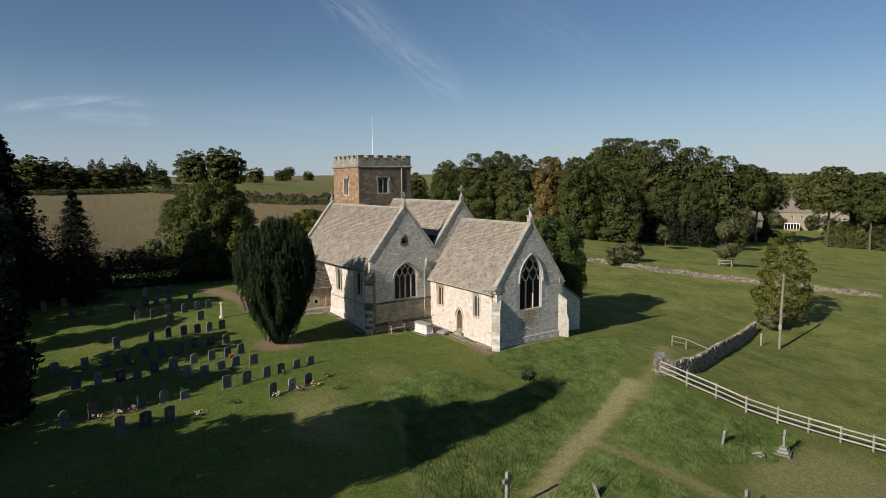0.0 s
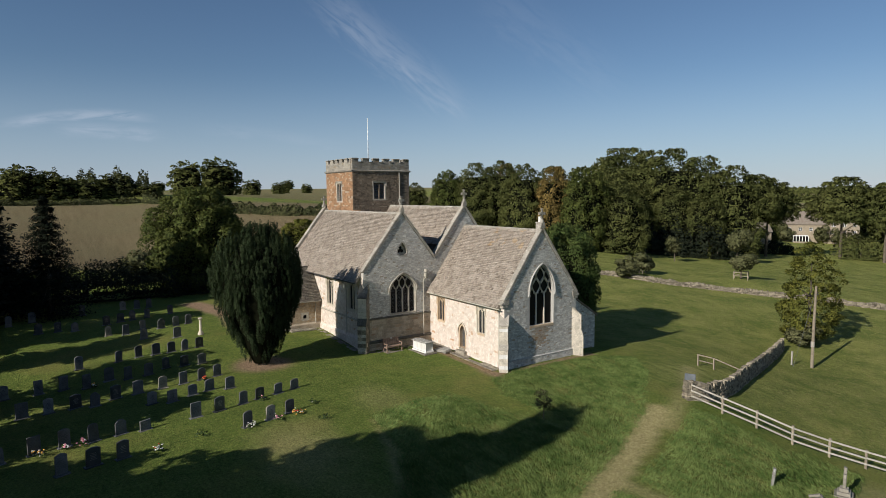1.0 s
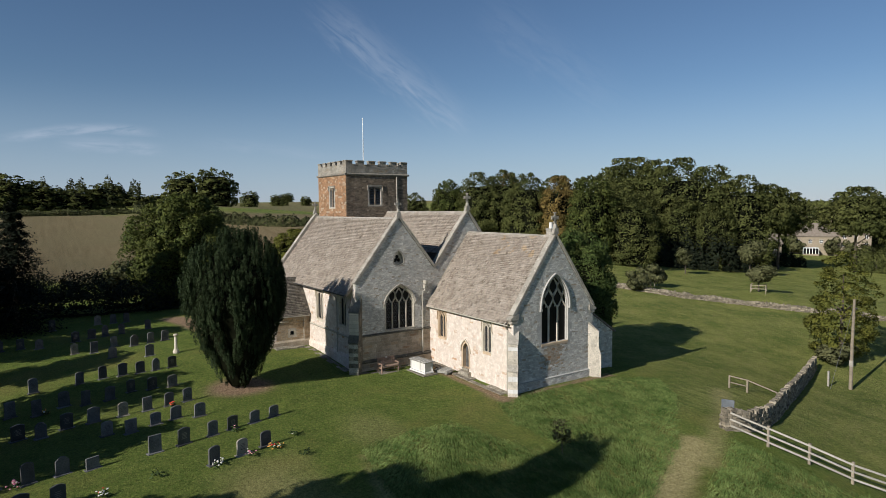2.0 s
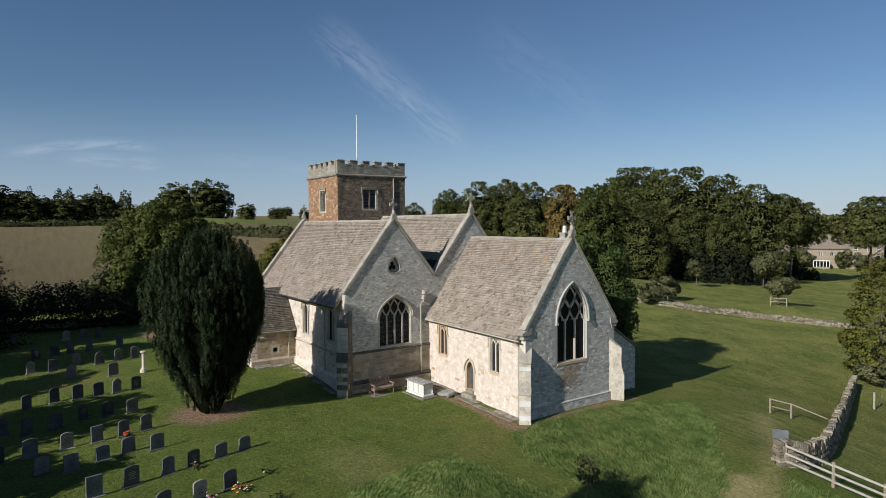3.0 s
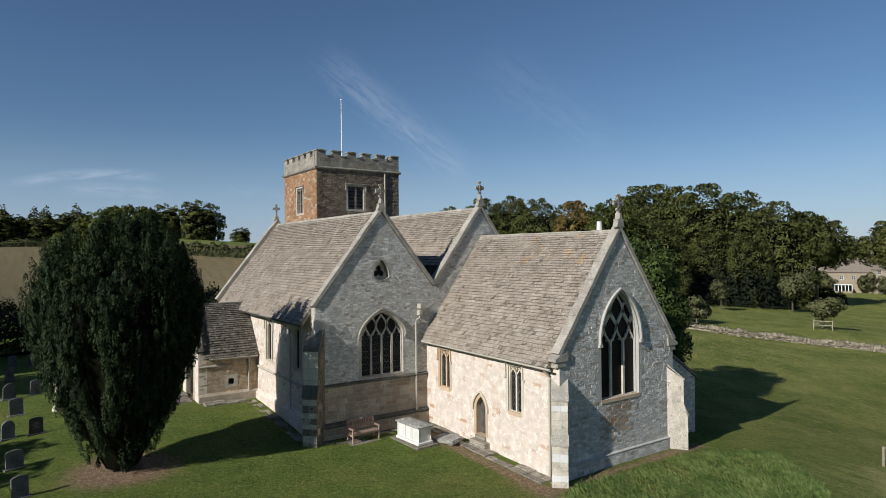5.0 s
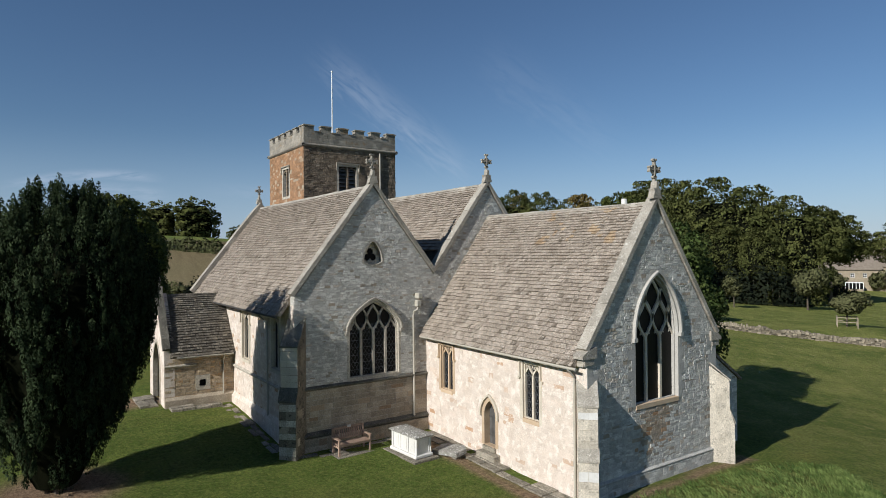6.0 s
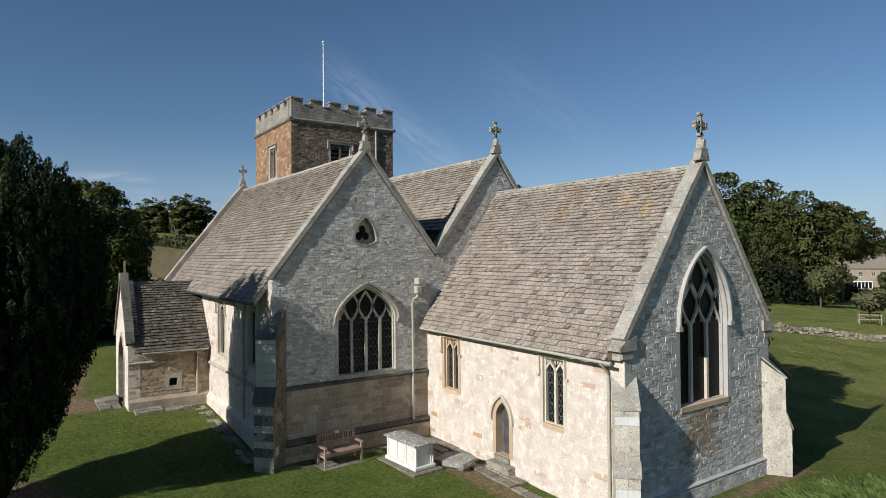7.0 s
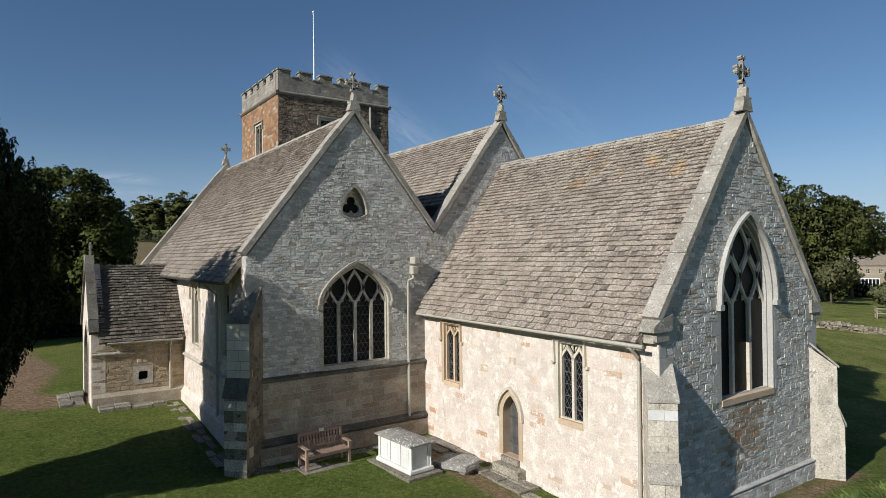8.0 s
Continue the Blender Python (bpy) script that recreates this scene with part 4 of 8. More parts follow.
def ridge_stones(along, u0, u1, across, z, mat=COPING, w=0.22):
    u = u0
    while u < u1 - 0.1:
        n = min(rng.uniform(0.42, 0.62), u1 - u)
        k = rng.uniform(-0.012, 0.012)
        bm = bmesh.new()
        place = (lambda a, h, d: (d, across + a, z + h)) if along == "x" else (lambda a, h, d: (across + a, d, z + h))
        add_prism(bm, [(-w, -w * 1.25 + k), (-w, -w * 1.25 + 0.05 + k), (-0.03, 0.085 + k), (0.03, 0.085 + k), (w, -w * 1.25 + 0.05 + k), (w, -w * 1.25 + k), (0, 0.02 + k)], place, u + 0.006, u + n - 0.006)
        part("ridge_stone", finish(bm), mat, church)
        u += n


def band(name, place, u0, u1, v, h, out, mat, label=""):
    """A moulded string course with a sloping top."""
    bm = bmesh.new()
    add_prism(bm, [(v, 0.02), (v, -out * 0.55), (v + h * 0.35, -out), (v + h * 0.6, -out), (v + h, -0.0), (v + h, 0.02)], lambda a, d, u: place(u, a, d), u0, u1)
    return part(name, finish(bm), mat, church, label)


# chancel
E0, S0 = facing_east(0.0), facing_south(0.0)
ewin = window(E0, 2.50, 5.00, 2.92, 5.45, 7.55, 3, deep=0.44, ring=0.09, stone=PALE, label="tall three-light east window with reticulated tracery", sill_mat=GINGER, frame_mat=DRESSGREY)
ch_gable = [(0, -0.5), (CH_W, -0.5), (CH_W, 5.05), (CH_W / 2, 10.15), (0, 5.05)]
def long_and_short(place, edge, sgn, v0, v1, narrow, broad, r):
    """Dressed blocks up an edge, by turns broad and narrow: their outlines."""
    out, v, k = [], v0, 0
    while v < v1 - 0.1:
        h = min(r.uniform(0.26, 0.44), v1 - v)
        a, b = sorted((edge, edge + sgn * (broad if k % 2 else narrow) * r.uniform(0.85, 1.15)))
        out.append([(b, v), (a, v), (a, v + h), (b, v + h)])
        v += h
        k += 1
    return out


dress_rng = random.Random(12)
blocks_e = []
for edge, sgn, v0, v1, narrow, broad in ((2.41, -1, 2.9, 5.5, 0.13, 0.32), (5.09, 1, 2.9, 5.5, 0.13, 0.32), (0.0, 1, 3.6, 5.0, 0.30, 0.62), (CH_W, -1, 3.6, 5.0, 0.30, 0.55)):
    blocks_e += long_and_short(E0, edge, sgn, v0, v1, narrow, broad, dress_rng)
wall_e = holed_wall("gable_wall", ch_gable, [ewin], E0, 0.75, MORTAR, "grey coursed rubble gable wall")
for loop in blocks_e:
    bm = bmesh.new()
    u_lo, u_hi, v_lo, v_hi = loop[1][0], loop[0][0], loop[0][1], loop[2][1]
    add_prism(bm, [(u_hi - 0.005, v_lo + 0.005), (u_lo + 0.005, v_lo + 0.005), (u_lo + 0.005, v_hi - 0.005), (u_hi - 0.005, v_hi - 0.005)], E0, -0.014, 0.05)
    part("quoin", finish(bm), DRESSGREY, wall_e)
gable_cells = stone_cells(ch_gable, [ewin] + blocks_e, (0.08, 0.17), (0.12, 0.36), rng, v_from=0.62)
band("plinth_ledge", E0, 0.2, CH_W - 0.2, 0.50, 0.12, 0.11, RUBBLE)
plinth_wall = part("plinth_wall", finish(box_bm(0.0, 0.085, 0.2, CH_W - 0.2, -0.5, 0.5)), MORTAR, church)
lay_stones(stone_cells([(0.2, -0.3), (CH_W - 0.2, -0.3), (CH_W - 0.2, 0.5), (0.2, 0.5)], [], (0.08, 0.16), (0.12, 0.36), dress_rng), facing_east(0.085), RUBBLE, plinth_wall, "stone", 0.014, dress_rng, near=lambda u, v: True, rough=0.014)
stained = lambda c: 0.9 + 0.9 * rng.random() < c[2] < 3.1 and abs((c[0] + c[1]) / 2 - 3.65) < 0.25 + 1.15 * rng.random()
under_sill = [c for c in gable_cells if stained(c)]
lay_stones([c for c in gable_cells if c not in under_sill], E0, RUBBLE, wall_e, "stone", 0.014, rng, near=lambda u, v: u < 3.0 and 1.2 < v < 5.0, rough=0.026, wander=0.05)
lay_stones(under_sill, E0, RUSTY, wall_e, "stone", 0.014, rng, near=lambda u, v: True, rough=0.026, bulk="stained_masonry", wander=0.05)
w1 = window(S0, -8.62, -7.72, 2.36, 3.9, 4.30, 2, deep=0.26, ring=0.15, kind="square", stone=GINGER, leads=0.15, label="two-light square-headed window in ochre stone")
w2 = window(S0, -3.18, -2.30, 2.22, 3.9, 4.28, 2, deep=0.26, ring=0.15, kind="square", stone=PALE, leads=0.15, label="two-light square-headed window with ogee heads", sill_mat=GINGER)


def priest_door():
    u0, u1, v0, vs, vt = -5.52, -4.82, 0.66, 1.85, 2.46
    d = empty("door")
    d.parent = church
    d["label"] = "narrow weathered oak priest's door under a pointed arch"
    inner, outer = opening(u0, u1, v0, vs, vt), opening(u0 - 0.17, u1 + 0.17, v0 - 0.02, vs, vt + 0.20)
    bm = bmesh.new()
    add_holed(bm, outer, [inner], S0, -0.012, 0.40)
    part("surround", finish(bm), GINGER, d)
    n = 5
    for i in range(n):
        a, b = u0 - 0.02 + (u1 - u0 + 0.04) * i / n, u0 - 0.02 + (u1 - u0 + 0.04) * (i + 1) / n
        m = (a + b) / 2
        h = max(v for u, v in [(m, vs)] + [(u, v) for u, v in arch(u0, u1, vs, vt, 14) if abs(u - m) < 0.08])
        bm = bmesh.new()
        add_prism(bm, [(a + 0.004, v0), (b - 0.004, v0), (b - 0.004, h + 0.05), (a + 0.004, h + 0.05)], S0, 0.27, 0.32)
        part("plank", finish(bm), OAKDOOR, d)
    for z in (1.0, 1.75):
        bm = bmesh.new()
        add_bar(bm, [(u0, z), (u1 - 0.12, z)], S0, 0.05, 0.255, 0.27)
        part("hinge_strap", finish(bm), IRON, d)
    bm = bmesh.new()
    line = arch(u0 - 0.20, u1 + 0.20, vs, vt + 0.24, 10)
    add_bar(bm, [(line[0][0], vs - 0.05)] + line + [(line[-1][0], vs - 0.05)], S0, 0.08, -0.10, 0.02)
    part("hood_mould", finish(bm), PALE, d)
    bm = bmesh.new()
    add_box(bm, u0 - 0.04, u1 + 0.04, -0.10, 0.30, 0.46, 0.64, bevel=0.02)
    add_box(bm, u0 - 0.16, u1 + 0.30, -0.34, 0.02, 0.16, 0.44, bevel=0.03)
    part("threshold", finish(bm), PAVE, d)
    return outer


hdoor = priest_door()
ch_south = [(-CH_L, -0.5), (0, -0.5), (0, 4.78), (-CH_L, 4.78)]
wall_s = holed_wall("side_wall", [(-CH_L, -0.5), (-0.752, -0.5), (-0.752, 4.78), (-CH_L, 4.78)], [w1, hdoor, w2], S0, 0.75, WASHMORT, "pale limewashed stone wall with ochre stones showing")
lay_stones(stone_cells(ch_south, [w1, hdoor, w2], (0.13, 0.24), (0.22, 0.62), rng), S0, WASHED, wall_s, "stone", 0.008, rng, near=lambda u, v: -3.8 < u and v > 0.5, rough=0.006)
part("side_wall", finish(box_bm(-CH_L, -0.752, CH_W - 0.75, CH_W, -0.5, 4.78)), RUBBLE, church)
ch_eave_y = -0.34
slate_roof("chancel_roof", "x", -CH_L + 0.02, -0.30, (ch_eave_y, CH_RIDGE - CH_SLOPE * (CH_W / 2 - ch_eave_y)), (CH_W / 2, CH_RIDGE), SLATE, near=lambda u, s: u > -4.4, label="stone-slate roof slope with pale lichen and ochre patches")
slate_roof("chancel_roof", "x", -CH_L + 0.02, -0.30, (CH_W - ch_eave_y, CH_RIDGE - CH_SLOPE * (CH_W / 2 - ch_eave_y)), (CH_W / 2, CH_RIDGE), SLATE)
ridge_stones("x", -CH_L, -0.37, CH_W / 2, CH_RIDGE)
for s in (-1, 1):
    edge = CH_W / 2 + s * CH_W / 2
    coping_run(E0, (CH_W / 2, 10.24), (edge, 5.10), 0.17, -0.09, 0.36)
    kneeler(E0, edge, 4.86, -s, -0.09, 0.36)
cross_finial(E0, CH_W / 2, 10.72, 0.84)
buttress((0, 0), (1, -1), 0.64, [(0.56, 1.65, 2.0), (0.44, 3.40, 4.05)], -0.5, BUTTCREAM, blocks=(2, 5, 7, 53, 56))
buttress((0, CH_W), (1, 1), 0.66, [(0.60, 1.60, 2.15), (0.42, 3.30, 3.95)], -0.5, BUTTCREAM)
# chancel gutter and pipe
bm = bmesh.new()
zg = CH_RIDGE - CH_SLOPE * (CH_W / 2 - ch_eave_y) - 0.06
add_tube(bm, [(-CH_L + 0.1, -0.40, zg + 0.02), (-0.12, -0.40, zg - 0.04)], 0.048, 8)
gutter = part("gutter", finish(bm), PIPE, church, "pale painted half-round gutter")
for i in range(9):
    part("bracket", finish(box_bm(-0.6 - i * 1.1, -0.57 - i * 1.1, -0.38, 0.0, zg - 0.05, zg - 0.01)), IRON, gutter)
bm = bmesh.new()
add_tube(bm, [(-0.50, -0.40, zg - 0.04), (-0.50, -0.36, zg - 0.12), (-0.50, -0.10, zg - 0.36), (-0.50, -0.08, zg - 0.5), (-0.50, -0.08, 0.05)], 0.042, 8)
for z in (1.2, 2.6, 3.6):
    add_tube(bm, [(-0.50, -0.08, z), (-0.50, -0.08, z + 0.06)], 0.055, 8)
part("downpipe", finish(bm), PIPE, church)
bm = bmesh.new()
add_box(bm, -5.55, -5.05, 8.3, 8.8, -0.5, 10.4)
add_box(bm, -5.61, -4.99, 8.24, 8.86, 10.402, 10.5, bevel=0.02)
vestry_loop = [(CH_W + 0.01, -0.8), (11.1, -0.8), (11.1, 2.70), (CH_W + 0.01, 5.0)]
chimney = part("chimney", finish(bm), COPING, church, "stone chimney stack behind the chancel")
bm = bmesh.new()
add_tube(bm, [(-5.3, 8.55, 10.502), (-5.3, 8.55, 10.7), (-5.3, 8.55, 10.98)], 0.16, 10, 0.13)
part("chimney_pot", finish(bm), TOMB, chimney, "pale round chimney pot")
bm = bmesh.new()
add_prism(bm, vestry_loop, facing_east(-1.2), 0.0, 0.5)
vestry = part("vestry_wall", finish(bm), RUBBLE, church, "grey rubble vestry wall under a lean-to roof")
lay_stones(stone_cells(vestry_loop, [], (0.09, 0.17), (0.14, 0.38), random.Random(31)), facing_east(-1.2), RUBBLE, vestry, "stone", 0.014, random.Random(32), near=lambda u, v: True, rough=0.014)
part("vestry_wall", finish(box_bm(-6.0, -1.7, 10.6, 11.1, -0.8, 2.6)), RUBBLE, church)
part("vestry_wall", finish(box_bm(-6.0, -5.5, CH_W + 0.01, 10.6, -0.8, 2.6)), RUBBLE, church)
bm = bmesh.new()
add_prism(bm, [(CH_W + 0.01, 5.02), (11.35, 2.56), (11.35, 2.70), (CH_W + 0.01, 5.16)], facing_east(-1.1), 0.0, 5.0)
part("vestry_roof", finish(bm), SLATE, church, "stone-slated lean-to roof")
part("wall_plate", finish(box_bm(-CH_L, -0.02, -0.16, 0.0, 4.60, 4.72)), DRESSED, church)

# nave and south aisle: one east wall with two gables
EA = facing_east(AX)
awin = window(EA, -3.92, -1.50, 3.08, 5.18, 6.32, 4, deep=0.30, ring=0.12, label="four-light aisle window with leaded glass and ogee tracery", leads=0.17)


def oculus():
    m, c = A_RIDGE_Y - 0.0, 8.38
    def shape(k):
        loop = []
        for corner in range(3):
            a0 = math.pi / 2 + corner * 2 * math.pi / 3
            opp = (0.6235 * math.cos(a0), 0.6235 * math.sin(a0))
            for i in range(8):
                b = a0 + math.pi - math.pi / 6 + i * math.pi / 24
                loop.append((m + k * (opp[0] + 1.08 * math.cos(b)), c + k * 1.13 * (opp[1] + 1.08 * math.sin(b))))
        return loop
    win = empty("window")
    win.parent = church
    win["label"] = "small rounded-triangle gable window with a deep trefoil light"
    bm = bmesh.new()
    add_holed(bm, shape(1.0), [shape(0.84)], EA, -0.015, 0.42)
    part("surround", finish(bm), COPING, win)
    trefoil = []
    for i in range(48):
        a = math.pi / 2 + i * math.pi / 24
        off = (i * math.pi / 24 + math.pi / 3) % (2 * math.pi / 3) - math.pi / 3
        r = 0.17 * math.cos(off) + math.sqrt(0.155 ** 2 - (0.17 * math.sin(off)) ** 2)
        trefoil.append((m + r * math.cos(a), c - 0.02 + r * math.sin(a)))
    bm = bmesh.new()
    add_holed(bm, shape(0.86), [trefoil], EA, 0.29, 0.38)
    part("tracery", finish(bm), DRESSED, win)
    bm = bmesh.new()
    add_prism(bm, shape(0.85), EA, 0.385, 0.395)
    part("pane", finish(bm), GLASS, win)
    return shape(1.0)


hoc = oculus()
valley_y = 0.43
east = [(A_S, -0.5), (8.0, -0.5), (8.0, 6.0), (N_RIDGE_Y, 11.75), (valley_y, 7.45), (A_RIDGE_Y, 11.4), (A_S, 6.65)]
wall_a = holed_wall("gable_wall", east, [awin, hoc], EA, 0.8, MORTAR, "tall grey rubble wall with two adjoining gables")
lay_stones(stone_cells(east, [awin, hoc], (0.07, 0.14), (0.10, 0.30), rng, v_from=2.98), EA, RUBBLE, wall_a, "stone", 0.013, rng, near=lambda u, v: u < 0 and v > 8.0, rough=0.028, wander=0.04)
lower = [(A_S, -0.5), (-0.02, -0.5), (-0.02, 2.84), (A_S, 2.84)]
lay_stones(stone_cells(lower, [], (0.16, 0.26), (0.28, 0.70), rng), EA, ASHLAR, wall_a, "ashlar_block", 0.010, rng, near=lambda u, v: v > 1.1, rough=0.004, bulk="ashlar")
band("string_course", EA, A_S, -0.01, 2.80, 0.16, 0.13, DARKSTONE)
bm = bmesh.new()
add_prism(bm, [(-0.5, 0.02), (-0.5, -0.13), (0.84, -0.13), (0.84, 0.02)], lambda a, d, u: EA(u, a, d), A_S, -0.01)
plinth_a = part("plinth", finish(bm), ASHLAR, church)
lay_stones(stone_cells([(A_S, -0.4), (-0.02, -0.4), (-0.02, 0.83), (A_S, 0.83)], [], (0.18, 0.28), (0.3, 0.7), random.Random(41)), lambda u, v, d: EA(u, v, d - 0.13), ASHLAR, plinth_a, "ashlar_block", 0.010, random.Random(42), near=lambda u, v: True, rough=0.004)
band("string_course", EA, A_S, -0.01, 0.845, 0.25, 0.17, DARKSTONE)
for s, ap, ft in ((-1, (A_RIDGE_Y, 11.46), (A_S - 0.02, 6.72)), (1, (A_RIDGE_Y, 11.46), (valley_y - 0.02, 7.55)), (-1, (N_RIDGE_Y, 11.84), (valley_y + 0.02, 7.55)), (1, (N_RIDGE_Y, 11.84), (8.05, 6.02))):
    coping_run(EA, ap, ft, 0.17, -0.09, 0.36)
kneeler(EA, 8.0, 5.8, -1, -0.09, 0.36)
cross_finial(EA, A_RIDGE_Y, 11.85, 0.74, wheel=True)
cross_finial(EA, N_RIDGE_Y, 12.30, 0.80, wheel=True)
SA = facing_south(A_S)
w3 = window(SA, -16.95, -15.75, 3.25, 5.0, 5.62, 2, deep=0.30, ring=0.16, kind="square", stone=PALE, label="two-light square-headed aisle window")
w4 = window(SA, -12.65, -11.45, 3.40, 5.1, 5.72, 2, deep=0.30, ring=0.16, kind="square", stone=PALE, label="two-light square-headed aisle window")
a_south = [(A_W, -0.5), (AX, -0.5), (AX, 6.35), (A_W, 6.35)]
wall_as = holed_wall("side_wall", [(A_W + 0.752, -0.5), (AX - 0.802, -0.5), (AX - 0.802, 6.35), (A_W + 0.752, 6.35)], [w3, w4], SA, 0.8, WASHMORT, "pale limewashed aisle wall")
lay_stones(stone_cells(a_south, [w3, w4], (0.14, 0.25), (0.25, 0.62), rng), SA, WASHED, wall_as, "stone", 0.008, rng, near=lambda u, v: -18 < u < -13 and v > 2.7, rough=0.006)
band("string_course", SA, -18.4, AX, 2.62, 0.16, 0.10, DRESSED)
bm = bmesh.new()
add_prism(bm, [(-0.5, 0.02), (-0.5, -0.16), (1.15, -0.16), (1.35, 0.0)], lambda a, d, u: SA(u, a, d), -18.4, AX)
part("plinth", finish(bm), WASHED, church)
buttress((AX, A_S), (1, -1), 0.72, [(0.66, 2.60, 3.10), (0.48, 4.75, 5.75)], -0.5, BUTTSTONE, blocks=(3, 5, 7, 9, 50, 51, 52, 53, 54, 55, 56, 57))
a_eave_y = -6.95
slate_roof("aisle_roof", "x", A_W + 0.3, AX - 0.40, (a_eave_y, A_RIDGE - A_SLOPE * (A_RIDGE_Y - a_eave_y)), (A_RIDGE_Y, A_RIDGE), SLATE, near=lambda u, s: u > -13.0, label="long stone-slate aisle roof")
slate_roof("aisle_roof", "x", A_W + 0.3, AX - 0.40, (0.38, 7.33), (A_RIDGE_Y, A_RIDGE), SLATE)
ridge_stones("x", A_W + 0.3, AX - 0.4, A_RIDGE_Y, A_RIDGE)
n_eave_y = 1.35
n_eave_z = N_RIDGE - N_SLOPE * (N_RIDGE_Y - n_eave_y)
slate_roof("nave_roof", "x", TX1, AX - 0.40, (n_eave_y, n_eave_z), (N_RIDGE_Y, N_RIDGE), SLATE, label="stone-slate nave roof")
slate_roof("nave_roof", "x", TX1, AX - 0.40, (8.4, N_RIDGE - N_SLOPE * (8.4 - N_RIDGE_Y)), (N_RIDGE_Y, N_RIDGE), SLATE)
ridge_stones("x", TX1, AX - 0.4, N_RIDGE_Y, N_RIDGE)
# dark stone here paints the shadow that fills the valley below the nave eave
part("nave_wall", finish(box_bm(TX1, AX - 0.81, 1.5, 2.1, 6.5, n_eave_z + 0.05)), DARKSTONE, church)
part("valley_gutter", finish(box_bm(A_W + 0.5, AX - 0.81, 0.2, 1.495, 7.0, 7.36)), LEAD, church)
part("side_wall", finish(box_bm(TX1, AX - 0.81, 7.3, 8.0, -0.5, 6.0)), RUBBLE, church)
# west gable of the aisle
WA = facing_west(A_W)
bm = bmesh.new()
add_prism(bm, [(A_S, -0.5), (0.9, -0.5), (0.9, 6.9), (A_RIDGE_Y, 11.45), (A_S, 6.65)], WA, 0.0, 0.75)
part("gable_wall", finish(bm), RUBBLE, church)
coping_run(WA, (A_RIDGE_Y, 11.52), (A_S - 0.5, 6.15), 0.22, -0.08, 0.42)
coping_run(WA, (A_RIDGE_Y, 11.52), (0.9, 6.95), 0.22, -0.08, 0.42)
cross_finial(WA, A_RIDGE_Y, 12.0, 0.66, wheel=True)
# aisle gutter, valley spout and pipe
bm = bmesh.new()
za = A_RIDGE - A_SLOPE * (A_RIDGE_Y - a_eave_y) - 0.06
add_tube(bm, [(A_W + 0.3, -7.0, za), (AX - 0.4, -7.0, za)], 0.06, 8)
part("gutter", finish(bm), IRON, church)
bm = bmesh.new()
add_tube(bm, [(-12.9, -7.0, za), (-12.9, -6.75, za - 0.25), (-12.9, -6.48, za - 0.5), (-12.9, -6.48, 0.5)], 0.042, 8)
part("downpipe", finish(bm), PIPE, church)
bm = bmesh.new()
add_box(bm, AX + 0.0, AX + 0.34, -0.62, -0.38, 6.35, 6.62, bevel=0.03)
add_box(bm, AX + 0.02, AX + 0.26, -0.66, -0.40, 5.98, 6.30, bevel=0.04)
add_tube(bm, [(AX + 0.16, -0.53, 6.0), (AX + 0.16, -0.58, 5.85), (AX + 0.10, -0.72, 5.78), (AX + 0.08, -0.74, 5.6), (AX + 0.08, -0.74, 0.4)], 0.05, 8)
part("downpipe", finish(bm), PIPE, church, "stone-coloured downpipe with a hopper head")

# tower
TE, TS = facing_east(TX1), facing_south(TY0)


def belfry(place, u0, u1, v0, v1):
    win = empty("window")
    win.parent = church
    win["label"] = "belfry opening with stone mullion and dark louvres"
    inner = [(u1, v0), (u0, v0), (u0, v1), (u1, v1)]
    g = 0.16
    outer = [(u1 + g, v0 - g), (u0 - g, v0 - g), (u0 - g, v1 + g), (u1 + g, v1 + g)]
    bm = bmesh.new()
    add_holed(bm, outer, [inner], place, -0.02, 0.25)
    part("surround", finish(bm), DRESSED, win)
    m = (u0 + u1) / 2
    bm = bmesh.new()
    add_prism(bm, [(m - 0.06, v0), (m + 0.06, v0), (m + 0.06, v1), (m - 0.06, v1)], place, 0.02, 0.2)
    for a, b in ((u0, m), (m, u1)):
        add_bar(bm, ogee(a, b, v1 - 0.30, v1 - 0.05), place, 0.06, 0.04, 0.18)
    part("mullion", finish(bm), DARKIRON, win)
    z = v0 + 0.05
    while z < v1 - 0.1:
        bm = bmesh.new()
        add_prism(bm, [(z, 0.10), (z + 0.04, 0.10), (z + 0.24, 0.40), (z + 0.20, 0.40)], lambda a, d, u: place(u, a, d), u0, u1)
        part("louvre", finish(bm), LEAD, win)
        z += 0.26
    bm = bmesh.new()
    add_prism(bm, inner, place, 0.42, 0.45)
    part("backing", finish(bm), DARK, win)
    bm = bmesh.new()
    add_bar(bm, [(u0 - g - 0.03, v1 - 0.30), (u0 - g - 0.03, v1 + g + 0.03), (u1 + g + 0.03, v1 + g + 0.03), (u1 + g + 0.03, v1 - 0.30)], place, 0.08, -0.10, 0.02)
    part("hood_mould", finish(bm), PARAPET, win)
    return outer


b1 = belfry(TE, 1.72, 2.98, 12.55, 14.22)
b2 = belfry(TS, -26.65, -25.55, 12.35, 14.20)
te = [(TY0, 7.0), (TY1, 7.0), (TY1, T_STRING), (TY0, T_STRING)]
ts = [(TX0, -0.5), (TX1, -0.5), (TX1, T_STRING), (TX0, T_STRING)]
# east face coloured darker than the south, for the weaker sun on it
wall_te = holed_wall("tower_wall", te, [b1], TE, 0.9, DARKIRON, "dark brown ironstone tower wall, shade put into its colour")
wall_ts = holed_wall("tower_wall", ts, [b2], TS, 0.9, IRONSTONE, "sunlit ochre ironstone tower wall")
